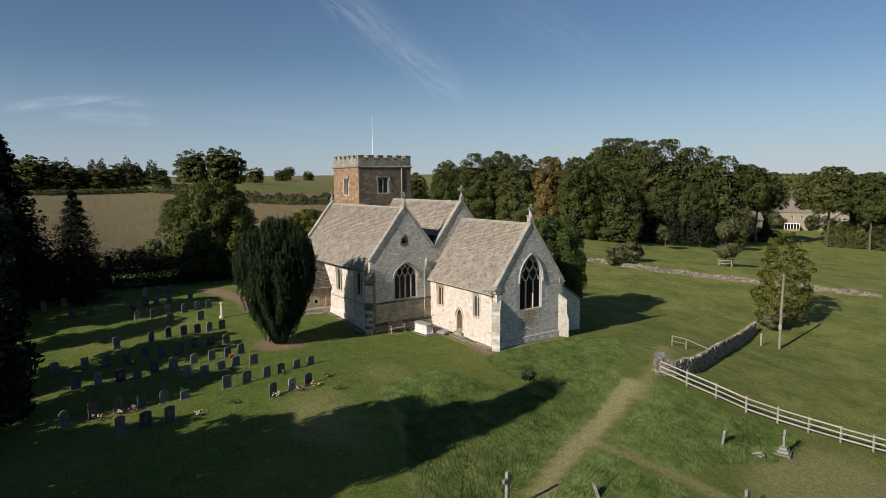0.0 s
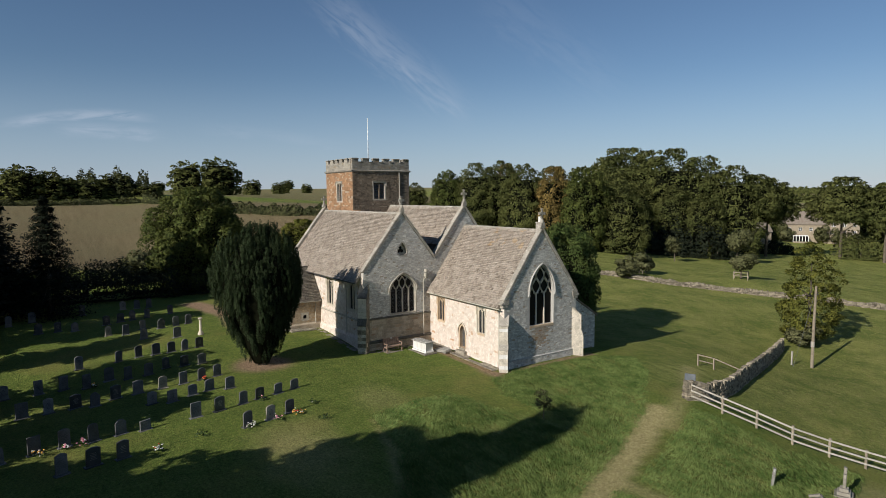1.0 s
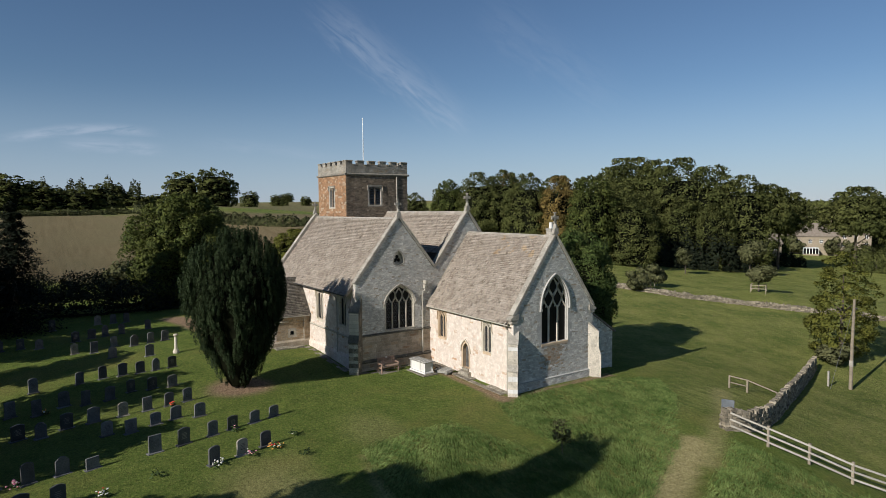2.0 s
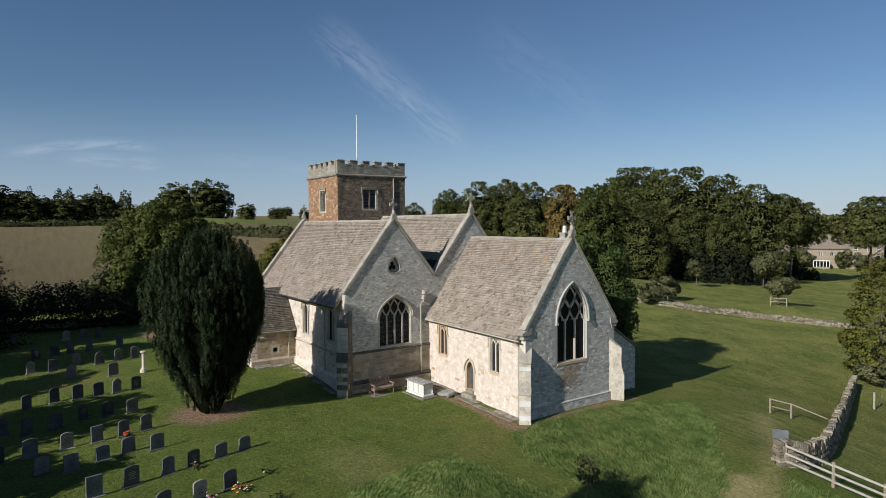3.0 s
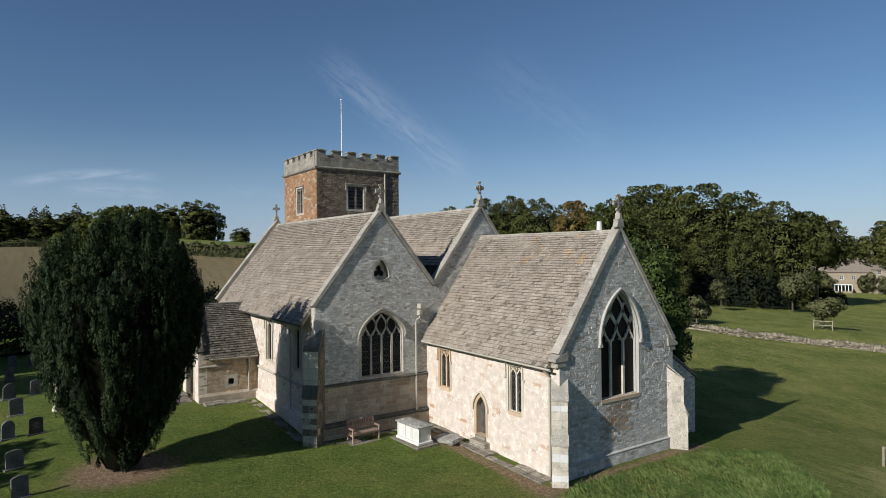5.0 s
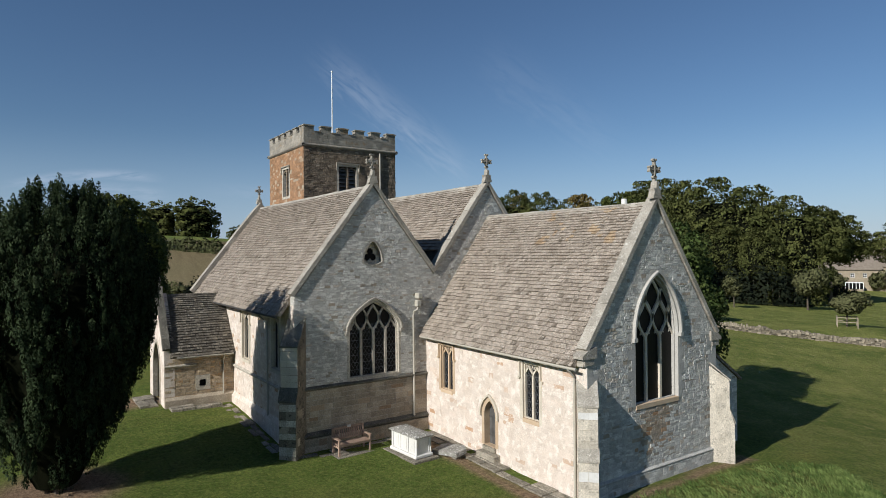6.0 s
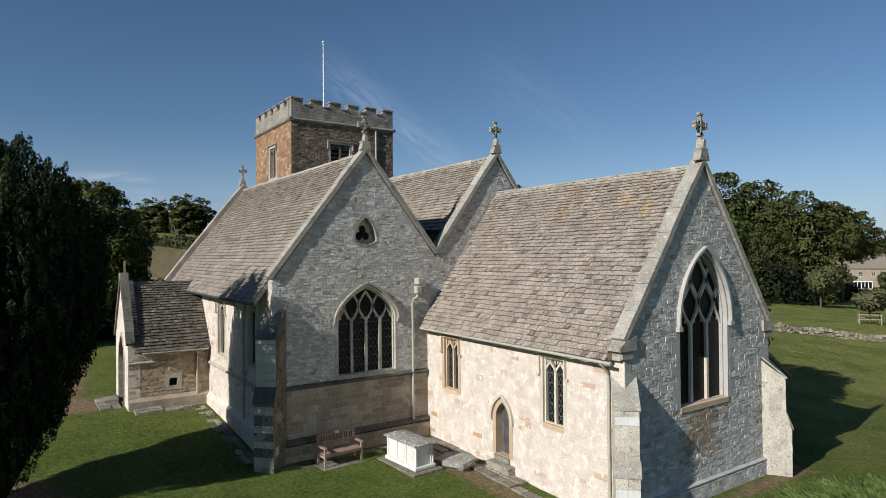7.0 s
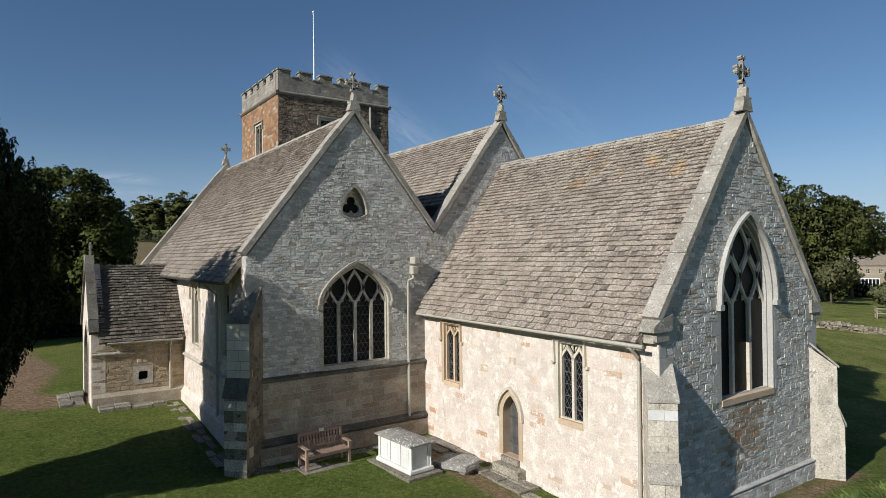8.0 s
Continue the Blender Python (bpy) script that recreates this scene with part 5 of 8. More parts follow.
part("tower_wall", finish(box_bm(TX0, TX0 + 0.9, TY0 + 0.9, TY1, -0.5, T_STRING)), IRONSTONE, church)
part("tower_wall", finish(box_bm(TX0 + 0.9, TX1 - 0.9, TY1 - 0.9, TY1, -0.5, T_STRING)), IRONSTONE, church)
part("tower_wall", finish(box_bm(TX1 - 0.9, TX1, TY0, TY1, -0.5, 7.0)), IRONSTONE, church)
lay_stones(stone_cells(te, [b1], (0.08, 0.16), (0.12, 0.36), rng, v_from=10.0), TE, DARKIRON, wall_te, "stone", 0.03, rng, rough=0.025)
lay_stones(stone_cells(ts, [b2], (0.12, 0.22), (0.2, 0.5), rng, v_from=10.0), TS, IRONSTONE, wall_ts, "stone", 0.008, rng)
part("tower_roof", finish(box_bm(TX0 + 0.5, TX1 - 0.5, TY0 + 0.5, TY1 - 0.5, T_STRING - 0.3, T_STRING + 0.1)), LEAD, church)


def tower_parapet():
    for name, place, a, b, sgn in (("e", TE, TY0, TY1, 1), ("s", TS, TX0, TX1, 1), ("w", facing_west(TX0), TY0, TY1, 1), ("n", facing_north(TY1), TX0, TX1, 1)):
        lo, hi = (a, b) if name in "ew" else (a + 0.36, b - 0.36)
        bm = bmesh.new()
        add_prism(bm, [(lo, T_STRING), (hi, T_STRING), (hi, T_STRING + 0.92), (lo, T_STRING + 0.92)], place, -0.02, 0.36)
        para = part("parapet", finish(bm), PARAPET, church, "grey lichened parapet")
        if name in "es":
            lay_stones(stone_cells([(lo, T_STRING + 0.17), (hi, T_STRING + 0.17), (hi, T_STRING + 0.92), (lo, T_STRING + 0.92)], [], (0.14, 0.24), (0.22, 0.6), rng), lambda u, v, d: place(u, v, d - 0.02), PARAPET, para, "stone", 0.010, rng, near=lambda u, v: True, rough=0.008)
        bm = bmesh.new()
        add_prism(bm, [(T_STRING - 0.06, 0.02), (T_STRING - 0.06, -0.06), (T_STRING + 0.02, -0.14), (T_STRING + 0.08, -0.14), (T_STRING + 0.16, -0.02), (T_STRING + 0.16, 0.02)], lambda q, d, u: place(u, q, d), a - 0.14, b + 0.14)
        part("string_course", finish(bm), PARAPET, church)
        n = 6
        step = (b - a + 0.0) / (n - 0.42)
        for i in range(n):
            u0 = a + i * step
            u1 = u0 + step * 0.58
            u0, u1 = max(u0, lo), min(u1, hi)
            bm = bmesh.new()
            add_prism(bm, [(u0, T_STRING + 0.925), (u1, T_STRING + 0.925), (u1, T_TOP - 0.10), (u0, T_TOP - 0.10)], place, -0.02, 0.36)
            add_prism(bm, [(u0 - 0.05, T_TOP - 0.098), (u1 + 0.05, T_TOP - 0.098), (u1 + 0.05, T_TOP - 0.04), (u0 - 0.05, T_TOP - 0.04)], place, -0.08, 0.42)
            add_prism(bm, [(u0 + 0.02, T_TOP - 0.038), (u1 - 0.02, T_TOP - 0.038), (u1 - 0.02, T_TOP), (u0 + 0.02, T_TOP)], place, 0.0, 0.34)
            part("merlon", finish(bm), PARAPET, para)
            if i < n - 1:
                bm = bmesh.new()
                add_prism(bm, [(u1 + 0.052, T_STRING + 0.925), (a + (i + 1) * step - 0.052, T_STRING + 0.925), (a + (i + 1) * step - 0.052, T_STRING + 0.98), (u1 + 0.052, T_STRING + 0.98)], place, -0.07, 0.4)
                part("embrasure_sill", finish(bm), PARAPET, para)


tower_parapet()
for y in (TY0 + 0.42, TY1 - 0.42):
    bm = bmesh.new()
    add_prism(bm, [(-0.1, 7.0), (0.22, 7.0), (0.22, 11.1), (0.0, 11.5), (-0.1, 11.5)], lambda p, z, d: (TX1 + p, y + d, z), -0.40, 0.40)
    part("buttress", finish(bm), IRONSTONE, church)
bm = bmesh.new()
add_tube(bm, [(TX1 + 0.09, 4.75, 15.3), (TX1 + 0.09, 4.75, 11.0)], 0.05, 8)
part("downpipe", finish(bm), PIPE, church)
pole = tagged(empty("flagpole"), "slim white flagpole standing on the tower roof", "flagpole")
bm = bmesh.new()
add_tube(bm, [(-25.0, 2.2, T_STRING + 0.1), (-25.0, 2.2, 18.2), (-25.02, 2.2, 21.0)], 0.055, 8, 0.03)
part("pole", finish(bm), WHITEPAINT, pole)
bm = bmesh.new()
bmesh.ops.create_uvsphere(bm, u_segments=8, v_segments=6, radius=0.07, matrix=Matrix.Translation((-25.02, 2.2, 21.05)))
part("finial", bm, WHITEPAINT, pole)

# porch
PORCHSTONE = material("ochre_porch_rubble", (0.33, 0.255, 0.165), (0.50, 0.40, 0.28), c3=(0.42, 0.28, 0.15), vary=0.18, bump=0.8, bump_scale=24, lichen=(0.24, 0.21, 0.155), lichen_at=0.60, lichen_scale=5, speck=0.35, speck_scale=24)
PX, PS, PRX, PW = -18.5, -9.75, -20.5, -22.5
PE = facing_east(PX)


def quatrefoil():
    u, v = -7.95, 1.95
    win = empty("window")
    win.parent = church
    win["label"] = "small quatrefoil opening in a square stone"
    sq = [(u + 0.36, v - 0.34), (u - 0.36, v - 0.34), (u - 0.36, v + 0.36), (u + 0.36, v + 0.36)]
    ring = [(u + (0.19 + 0.022 * math.cos(4 * a + math.pi)) * math.cos(a), v + (0.19 + 0.022 * math.cos(4 * a + math.pi)) * math.sin(a)) for a in [i * math.pi / 16 for i in range(32)]]
    bm = bmesh.new()
    add_holed(bm, sq, [ring], PE, -0.035, 0.25)
    part("surround", finish(bm), DRESSED, win)
    bm = bmesh.new()
    add_prism(bm, [(u - 0.3, v - 0.3), (u + 0.3, v - 0.3), (u + 0.3, v + 0.3), (u - 0.3, v + 0.3)], PE, 0.20, 0.22)
    part("pane", finish(bm), GLASS, win)
    return sq


hq = quatrefoil()
pe = [(PS, -0.2), (A_S - 0.01, -0.2), (A_S - 0.01, 3.45), (PS, 3.45)]
wall_pe = holed_wall("porch_wall", pe, [hq], PE, 0.5, MORTAR, "rubble porch wall")
lay_stones(stone_cells(pe, [hq], (0.09, 0.16), (0.14, 0.40), rng), PE, PORCHSTONE, wall_pe, "stone", 0.022, rng, near=lambda u, v: v > 1.2)
part("porch_wall", finish(box_bm(PW, PW + 0.5, PS, A_S - 0.01, -0.2, 3.45)), ASHLAR, church)
PSF = facing_south(PS - 0.02)
arch_hole = opening(PRX - 0.95, PRX + 0.95, -0.2, 2.6, 4.0)
arch_hole[0], arch_hole[1] = (PRX + 0.95, 0.6), (PRX - 0.95, 0.6)
holed_wall("porch_wall", [(PW - 0.02, -0.2), (PX + 0.02, -0.2), (PX + 0.02, 3.8), (PRX, 6.45), (PW - 0.02, 3.8)], [arch_hole], PSF, 0.48, WASHED, "porch front with a pointed arch")
bm = bmesh.new()
ap = arch(PRX - 1.0, PRX + 1.0, 2.6, 4.05, 10)
add_bar(bm, [(PRX - 1.0, 0.9)] + ap + [(PRX + 1.0, 0.9)], PSF, 0.16, -0.03, 0.2)
part("arch_moulding", finish(bm), DRESSED, church)
for s in (-1, 1):
    coping_run(PSF, (PRX, 6.5), (PRX + s * 2.1, 3.72), 0.20, -0.08, 0.26, DARKSTONE, 0.6)
bm = bmesh.new()
add_prism(bm, [(PRX - 0.25, 6.45), (PRX + 0.25, 6.45), (PRX + 0.22, 6.82), (PRX - 0.22, 6.82)], PSF, -0.08, 0.26)
part("saddle", finish(bm), COPING, church)
bm = bmesh.new()
add_bar(bm, [(PRX, 6.8), (PRX, 7.35)], PSF, 0.07, 0.1, 0.18)
add_bar(bm, [(PRX - 0.16, 7.16), (PRX + 0.16, 7.16)], PSF, 0.07, 0.1, 0.18)
part("gable_cross", finish(bm), COPING, church)
slate_roof("porch_roof", "y", PS + 0.24, A_S - 0.01, (PX + 0.28, 3.42), (PRX, 6.3), MOSSLATE, c0=0.17, c1=0.125, near=lambda u, s: True, label="dark lichened stone-slate porch roof")
slate_roof("porch_roof", "y", PS + 0.24, A_S - 0.01, (PW - 0.28, 3.42), (PRX, 6.3), MOSSLATE, c0=0.17, c1=0.125)
ridge_stones("y", PS + 0.24, A_S - 0.02, PRX, 6.3, MOSSLATE, 0.18)
bm = bmesh.new()
add_tube(bm, [(PX + 0.34, PS + 0.5, 3.36), (PX + 0.34, A_S - 0.1, 3.34)], 0.055, 8)
part("gutter", finish(bm), PIPE, church)
bm = bmesh.new()
add_tube(bm, [(PX + 0.34, A_S - 0.55, 3.32), (PX + 0.12, A_S - 0.55, 3.1), (PX + 0.08, A_S - 0.55, 3.0), (PX + 0.08, A_S - 0.55, 1.0)], 0.04, 8)
part("downpipe", finish(bm), PIPE, church)
band("string_course", PE, PS, PS + 1.5, 2.85, 0.14, 0.10, DRESSED)
bm = bmesh.new()
add_prism(bm, [(-0.2, 0.02), (-0.2, -0.14), (1.25, -0.14), (1.42, 0.0)], lambda a, d, u: PE(u, a, d), PS, A_S - 0.02)
part("plinth", finish(bm), ASHLAR, church)
part("floor_slab", finish(box_bm(TX1, AX - 0.85, A_S + 0.85, 7.2, 0.2, 0.4)), DARK, church)


# ---- churchyard ----
def on_ground(x, y, turn=0.0, sink=0.0, lean=0.0, tip=0.0):
    return pose(x, y, ground_z(x, y) - sink, tip, lean, turn)


def headstone(kind, mat, label):
    """A headstone on a low plinth, facing +x, about 1.1 m high."""
    ob = empty("headstone")
    tagged(ob, label, "headstone", "headstones in the churchyard")
    h, w = 1.06, 0.33
    if kind == "round":
        top = [(w * math.cos(a), h - 0.17 + 0.17 * math.sin(a)) for a in [i * math.pi / 10 for i in range(11)]]
    elif kind == "shoulder":
        top = [(w, h - 0.24), (w - 0.05, h - 0.16), (w - 0.10, h - 0.15)] + [((w - 0.10) * math.cos(a), h - 0.15 + 0.15 * math.sin(a)) for a in [i * math.pi / 8 for i in range(1, 8)]] + [(-w + 0.10, h - 0.15), (-w + 0.05, h - 0.16), (-w, h - 0.24)]
    elif kind == "peak":
        top = [(w, h - 0.20), (0, h), (-w, h - 0.20)]
    elif kind == "curve":
        top = [(w * (1 - 2 * i / 10), h - 0.10 + 0.10 * math.sin(math.pi * i / 10)) for i in range(11)]
    else:
        top = [(w, h), (-w, h)]
    loop = [(-w, 0.05), (w, 0.05)] + top
    bm = bmesh.new()
    add_prism(bm, loop, lambda u, v, d: (d, u, v), -0.055, 0.055)
    finish(bm)
    bmesh.ops.bevel(bm, geom=[e for e in bm.edges if len(e.link_faces) == 2 and e.calc_face_angle(0) > 0.9], offset=0.012, segments=1, affect="EDGES")
    part("slab", bm, mat, ob)
    bm = bmesh.new()
    add_box(bm, -0.16, 0.20, -0.42, 0.42, -0.20, 0.07, bevel=0.015)
    part("plinth", bm, mat, ob)
    bm = bmesh.new()
    rr = random.Random(kind)
    z = h - 0.34
    while z > 0.34:
        n = rr.uniform(0.10, 0.21)
        add_box(bm, 0.056, 0.0575, -n, n, z, z + 0.028)
        z -= 0.085
    part("inscription", bm, GRAVEWARM if mat is GRAVEDARK else GRAVEDARK, ob, "illegible lines of lettering")
    ob.location = (0, -60, -30)
    return ob


STONES = [
    headstone("round", GRAVE, "grey round-topped headstone standing in mown grass"),
    headstone("shoulder", GRAVE, "grey shouldered headstone standing in mown grass"),
    headstone("curve", GRAVEDARK, "dark polished granite headstone with a curved top"),
    headstone("peak", GRAVEWARM, "weathered limestone headstone with a peaked top"),
    headstone("flat", GRAVE, "grey square-topped headstone on a low plinth"),
    headstone("round", GRAVEWARM, "lichened limestone round-topped headstone"),
    headstone("curve", GRAVE, "grey headstone with a shallow curved top"),
]
ROW_A = [(-39.9, -24.0, 1.3), (-41.4, -20.0, 1.15), (-41.3, -18.6, 1.1), (-41.2, -17.4, 1.15), (-37.3, -30.3, 1.2), (-38.4, -28.4, 1.2), (-32.1, -26.5, 1.05), (-31.4, -25.2, 0.95), (-32.1, -28.0, 1.15), (-32.5, -22.5, 1.07), (-33.3, -21.2, 1.02), (-33.5, -20.1, 1.2), (-34.0, -18.7, 1.1), (-35.0, -16.3, 1.05)]
ROW_B = [(-27.1, -22.9, 1.05), (-26.4, -21.6, 1.05), (-27.9, -20.0, 1.0), (-26.9, -18.6, 1.06), (-27.1, -17.3, 1.07), (-27.5, -16.1, 1.02), (-23.4, -20.6, 1.06), (-21.8, -18.2, 1.04), (-17.7, -25.8, 1.15), (-17.7, -23.2, 0.96), (-17.9, -21.8, 1.02), (-17.7, -20.6, 1.02), (-17.5, -19.5, 0.97), (-17.5, -18.5, 0.98), (-17.5, -17.4, 0.92)]
ROW_C = [(-13.4, -24.3, 1.09), (-12.9, -23.2, 0.99), (-12.9, -21.9, 0.99), (-13.7, -20.6, 0.91), (-13.4, -19.4, 0.91), (-13.2, -18.2, 0.86), (-13.7, -30.3, 1.09), (-13.5, -28.4, 1.09), (-13.4, -27.0, 1.09), (-12.7, -25.7, 1.08), (-9.3, -21.6, 0.93), (-9.4, -20.3, 0.94), (-9.5, -19.1, 0.94), (-9.7, -18.0, 0.95)]
ROW_D = [(-8.8, -29.3, 1.09), (-8.8, -28.0, 1.09), (-8.8, -26.6, 1.0), (-8.4, -25.6, 0.99), (-9.1, -24.4, 1.01), (-9.2, -23.1, 1.01), (-7.0, -19.2, 0.85), (-6.6, -18.0, 0.9), (-6.7, -20.3, 0.8), (-6.2, -21.6, 0.88), (-6.6, -22.7, 0.88)]
ROW_E = [(-2.7, -21.0, 1.02), (-3.0, -19.6, 0.99), (-3.3, -18.1, 0.93), (-3.6, -17.0, 0.85), (-3.9, -15.7, 0.78), (-4.2, -14.5, 0.75), (0.2, -18.9, 1.02), (-0.1, -17.5, 0.95), (-0.5, -16.2, 0.89)]
ROW_F = [(-2.4, -26.2, 1.11), (-2.6, -24.9, 0.96), (-2.5, -23.7, 0.64), (-2.5, -27.5, 1.11), (-2.4, -28.8, 1.07), (-2.0, -30.3, 1.1), (1.0, -27.8, 1.18), (0.8, -26.5, 1.07), (0.7, -25.2, 1.08)]
r = random.Random(11)
for row in (ROW_A, ROW_B, ROW_C, ROW_D, ROW_E, ROW_F):
    for x, y, h in row:
        k = r.choices(range(7), (5, 3, 3, 1, 3, 1, 4))[0]
        m = on_ground(x, y, 15 + r.uniform(-6, 6), 0.02, r.uniform(-2.5, 2.5), r.uniform(-1.5, 1.5)) @ Matrix.Diagonal((0.9, r.uniform(0.76, 1.0), h / 1.06 * 0.9, 1))
        copy_thing(STONES[k], m)
for ob in STONES:
    for c in list(ob.children):
        bpy.data.objects.remove(c)
    bpy.data.objects.remove(ob)


def flowers(x, y, petals, label, n=16, spread=0.28):
    """A bunch of cut flowers lying or standing at a grave: leaves and single blooms."""
    ob = empty("grave_flowers", on_ground(x, y))
    tagged(ob, label, "flowers", "flowers on graves")
    q = random.Random(round(x * 77 + y * 13))
    bm = bmesh.new()
    for _ in range(22):
        a, d, h = q.uniform(0, 6.28), q.uniform(0.02, spread), q.uniform(0.05, 0.26)
        p = Vector((d * math.cos(a), d * math.sin(a), h))
        s = Vector((q.uniform(-1, 1), q.uniform(-1, 1), 0.2)).normalized() * 0.09
        t = Vector((q.uniform(-1, 1), q.uniform(-1, 1), 1)).normalized() * 0.05
        bm.faces.new([bm.verts.new(p + v) for v in (-s, t, s, -t)])
    part("leaves", bm, STEM, ob)
    for i in range(n):
        a, d, h = q.uniform(0, 6.28), q.uniform(0.0, spread), q.uniform(0.12, 0.34)
        bm = bmesh.new()
        bmesh.ops.create_icosphere(bm, subdivisions=1, radius=q.uniform(0.035, 0.065), matrix=Matrix.Translation((d * math.cos(a), d * math.sin(a), h)) @ Matrix.Diagonal((1, 1, 0.6, 1)))
        part("bloom", bm, q.choice(petals), ob)


flowers(-1.9, -28.6, [WHITEP, YELLOWP], "white and yellow flowers laid at a headstone", 20, 0.4)
flowers(-2.1, -27.5, [PINK, PINK, WHITEP], "pink flowers laid at a headstone", 14, 0.25)
flowers(-2.2, -26.7, [WHITEP, PINK], "white flowers laid at a headstone", 16, 0.3)
flowers(0.85, -23.6, [WHITEP, REDP], "white flowers in a pot on the grass", 14, 0.25)
flowers(0.5, -18.8, [WHITEP], "white flowers at a headstone", 18, 0.28)
flowers(0.3, -17.2, [WHITEP, PINK], "pale flowers laid at a headstone", 14, 0.3)
flowers(0.1, -15.9, [YELLOWP, REDP, WHITEP], "orange and red flowers laid at a headstone", 22, 0.45)
flowers(-9.1, -19.0, [REDP], "red flowers at a headstone", 12, 0.22)
flowers(-12.5, -25.3, [WHITEP, YELLOWP], "white flowers at a headstone", 10, 0.25)
flowers(-3.1, -17.0, [STEM, PINK], "dark flowers in a pot at a headstone", 8, 0.2)
flowers(-1.0, -14.6, [STEM, WHITEP], "small shrub with a few pale blooms on a grave", 5, 0.3)
flowers(1.5, -14.9, [STEM], "low withered plants on a grave", 4, 0.3)
flowers(0.2, -21.4, [STEM, PINK], "low withered plants on a grave", 4, 0.3)

# white column monument
ob = tagged(empty("column_monument", on_ground(-21.3, -16.4)), "slender pale stone column monument in mown grass", "monument")
for name, pts in (("base", (0.24, 0.24, 0.20, 0.20)), ("shaft", (0.12, 0.11, 0.10, 0.10)), ("cap", (0.13, 0.19, 0.19, 0.12))):
    z = {"base": (-0.1, 0.14, 0.14, 0.26), "shaft": (0.26, 0.6, 1.0, 1.32), "cap": (1.32, 1.40, 1.46, 1.50)}[name]
    bm = bmesh.new()
    rings = [[bm.verts.new((w * math.cos(a), w * math.sin(a), h)) for a in [i * math.pi / 5 for i in range(10)]] for w, h in zip(pts, z)]
    for a, b in zip(rings, rings[1:]):
        for i in range(10):
            bm.faces.new((a[i], a[(i + 1) % 10], b[(i + 1) % 10], b[i]))
    bm.faces.new(rings[-1])
    part(name, bm, PALE, ob)


def cross_grave(x, y, h, turn, lean, mat, label, steps=True):
    ob = tagged(empty("stone_cross", on_ground(x, y, turn, 0.02, lean)), label, "gravestone", "gravestones in the rough grass")
    if steps:
        for i, w in enumerate((0.42, 0.30, 0.20)):
            bm = bmesh.new()
            add_box(bm, -w, w, -w * 1.15, w * 1.15, i * 0.17 - (0.25 if i == 0 else 0), i * 0.17 + 0.168, bevel=0.02)
            part("step", bm, mat, ob)
    z = 0.5 if steps else -0.2
    bm = bmesh.new()
    add_box(bm, -0.075, 0.075, -0.11, 0.11, z, h, bevel=0.02)
    part("shaft", bm, mat, ob)
    for s in (-1, 1):
        bm = bmesh.new()
        add_box(bm, -0.07, 0.07, min(s * 0.112, s * 0.33), max(s * 0.112, s * 0.33), h - 0.50, h - 0.29, bevel=0.02)
        part("arm", bm, mat, ob)


cross_grave(20.6, 5.3, 1.6, 20, 1, GRAVEWARM, "lichened stone cross on a stepped base")
cross_grave(17.9, -14.2, 2.0, 12, 1, GRAVEWARM, "tall plain stone cross standing in rough grass", steps=False)
cross_grave(23.1, -3.4, 1.15, 15, 1, GRAVEWARM, "plain stone cross standing in mown grass", steps=False)


def old_slab(x, y, turn, lean, size, label):
    ob = tagged(empty("gravestone", on_ground(x, y, turn, 0.05, lean)), label, "gravestone", "gravestones in the rough grass")
    w, d, h = size
    bm = bmesh.new()
    add_prism(bm, [(-w, -0.3), (w, -0.3), (w, h * 0.8), (w * 0.5, h), (-w * 0.45, h * 0.97), (-w, h * 0.78)], lambda u, v, t: (t, u, v), -d, d)
    finish(bm)
    bmesh.ops.bevel(bm, geom=[e for e in bm.edges if e.calc_face_angle(0) > 0.9], offset=0.015, segments=1, affect="EDGES")
    part("slab", bm, TOMBTOP, ob)


old_slab(18.4, 2.45, 25, 6, (0.22, 0.07, 0.92), "leaning weathered headstone in rough grass")
old_slab(19.0, -9.3, 55, -20, (0.26, 0.07, 0.72), "leaning lichened headstone in rough grass")
ob = tagged(empty("fallen_cross", on_ground(20.2, 3.3, 35) @ Matrix.Scale(0.66, 4)), "broken pale stone cross lying in grass", "gravestone", "gravestones in the rough grass")
bm = bmesh.new()
add_box(bm, -0.5, 0.3, -0.09, 0.09, 0.22, 0.40, m=pose(0, 0, 0.1, 0, -16, 0), bevel=0.02)
part("shaft", bm, GRAVEWARM, ob)
bm = bmesh.new()
add_box(bm, -0.09, 0.09, -0.34, 0.34, 0.12, 0.30, m=pose(0.30, 0, 0.1, 0, 0, 0), bevel=0.02)
part("arm", bm, GRAVEWARM, ob)
bm = bmesh.new()
add_box(bm, -0.22, 0.22, -0.22, 0.22, -0.2, 0.20, bevel=0.03)
part("block", bm, GRAVEWARM, ob)


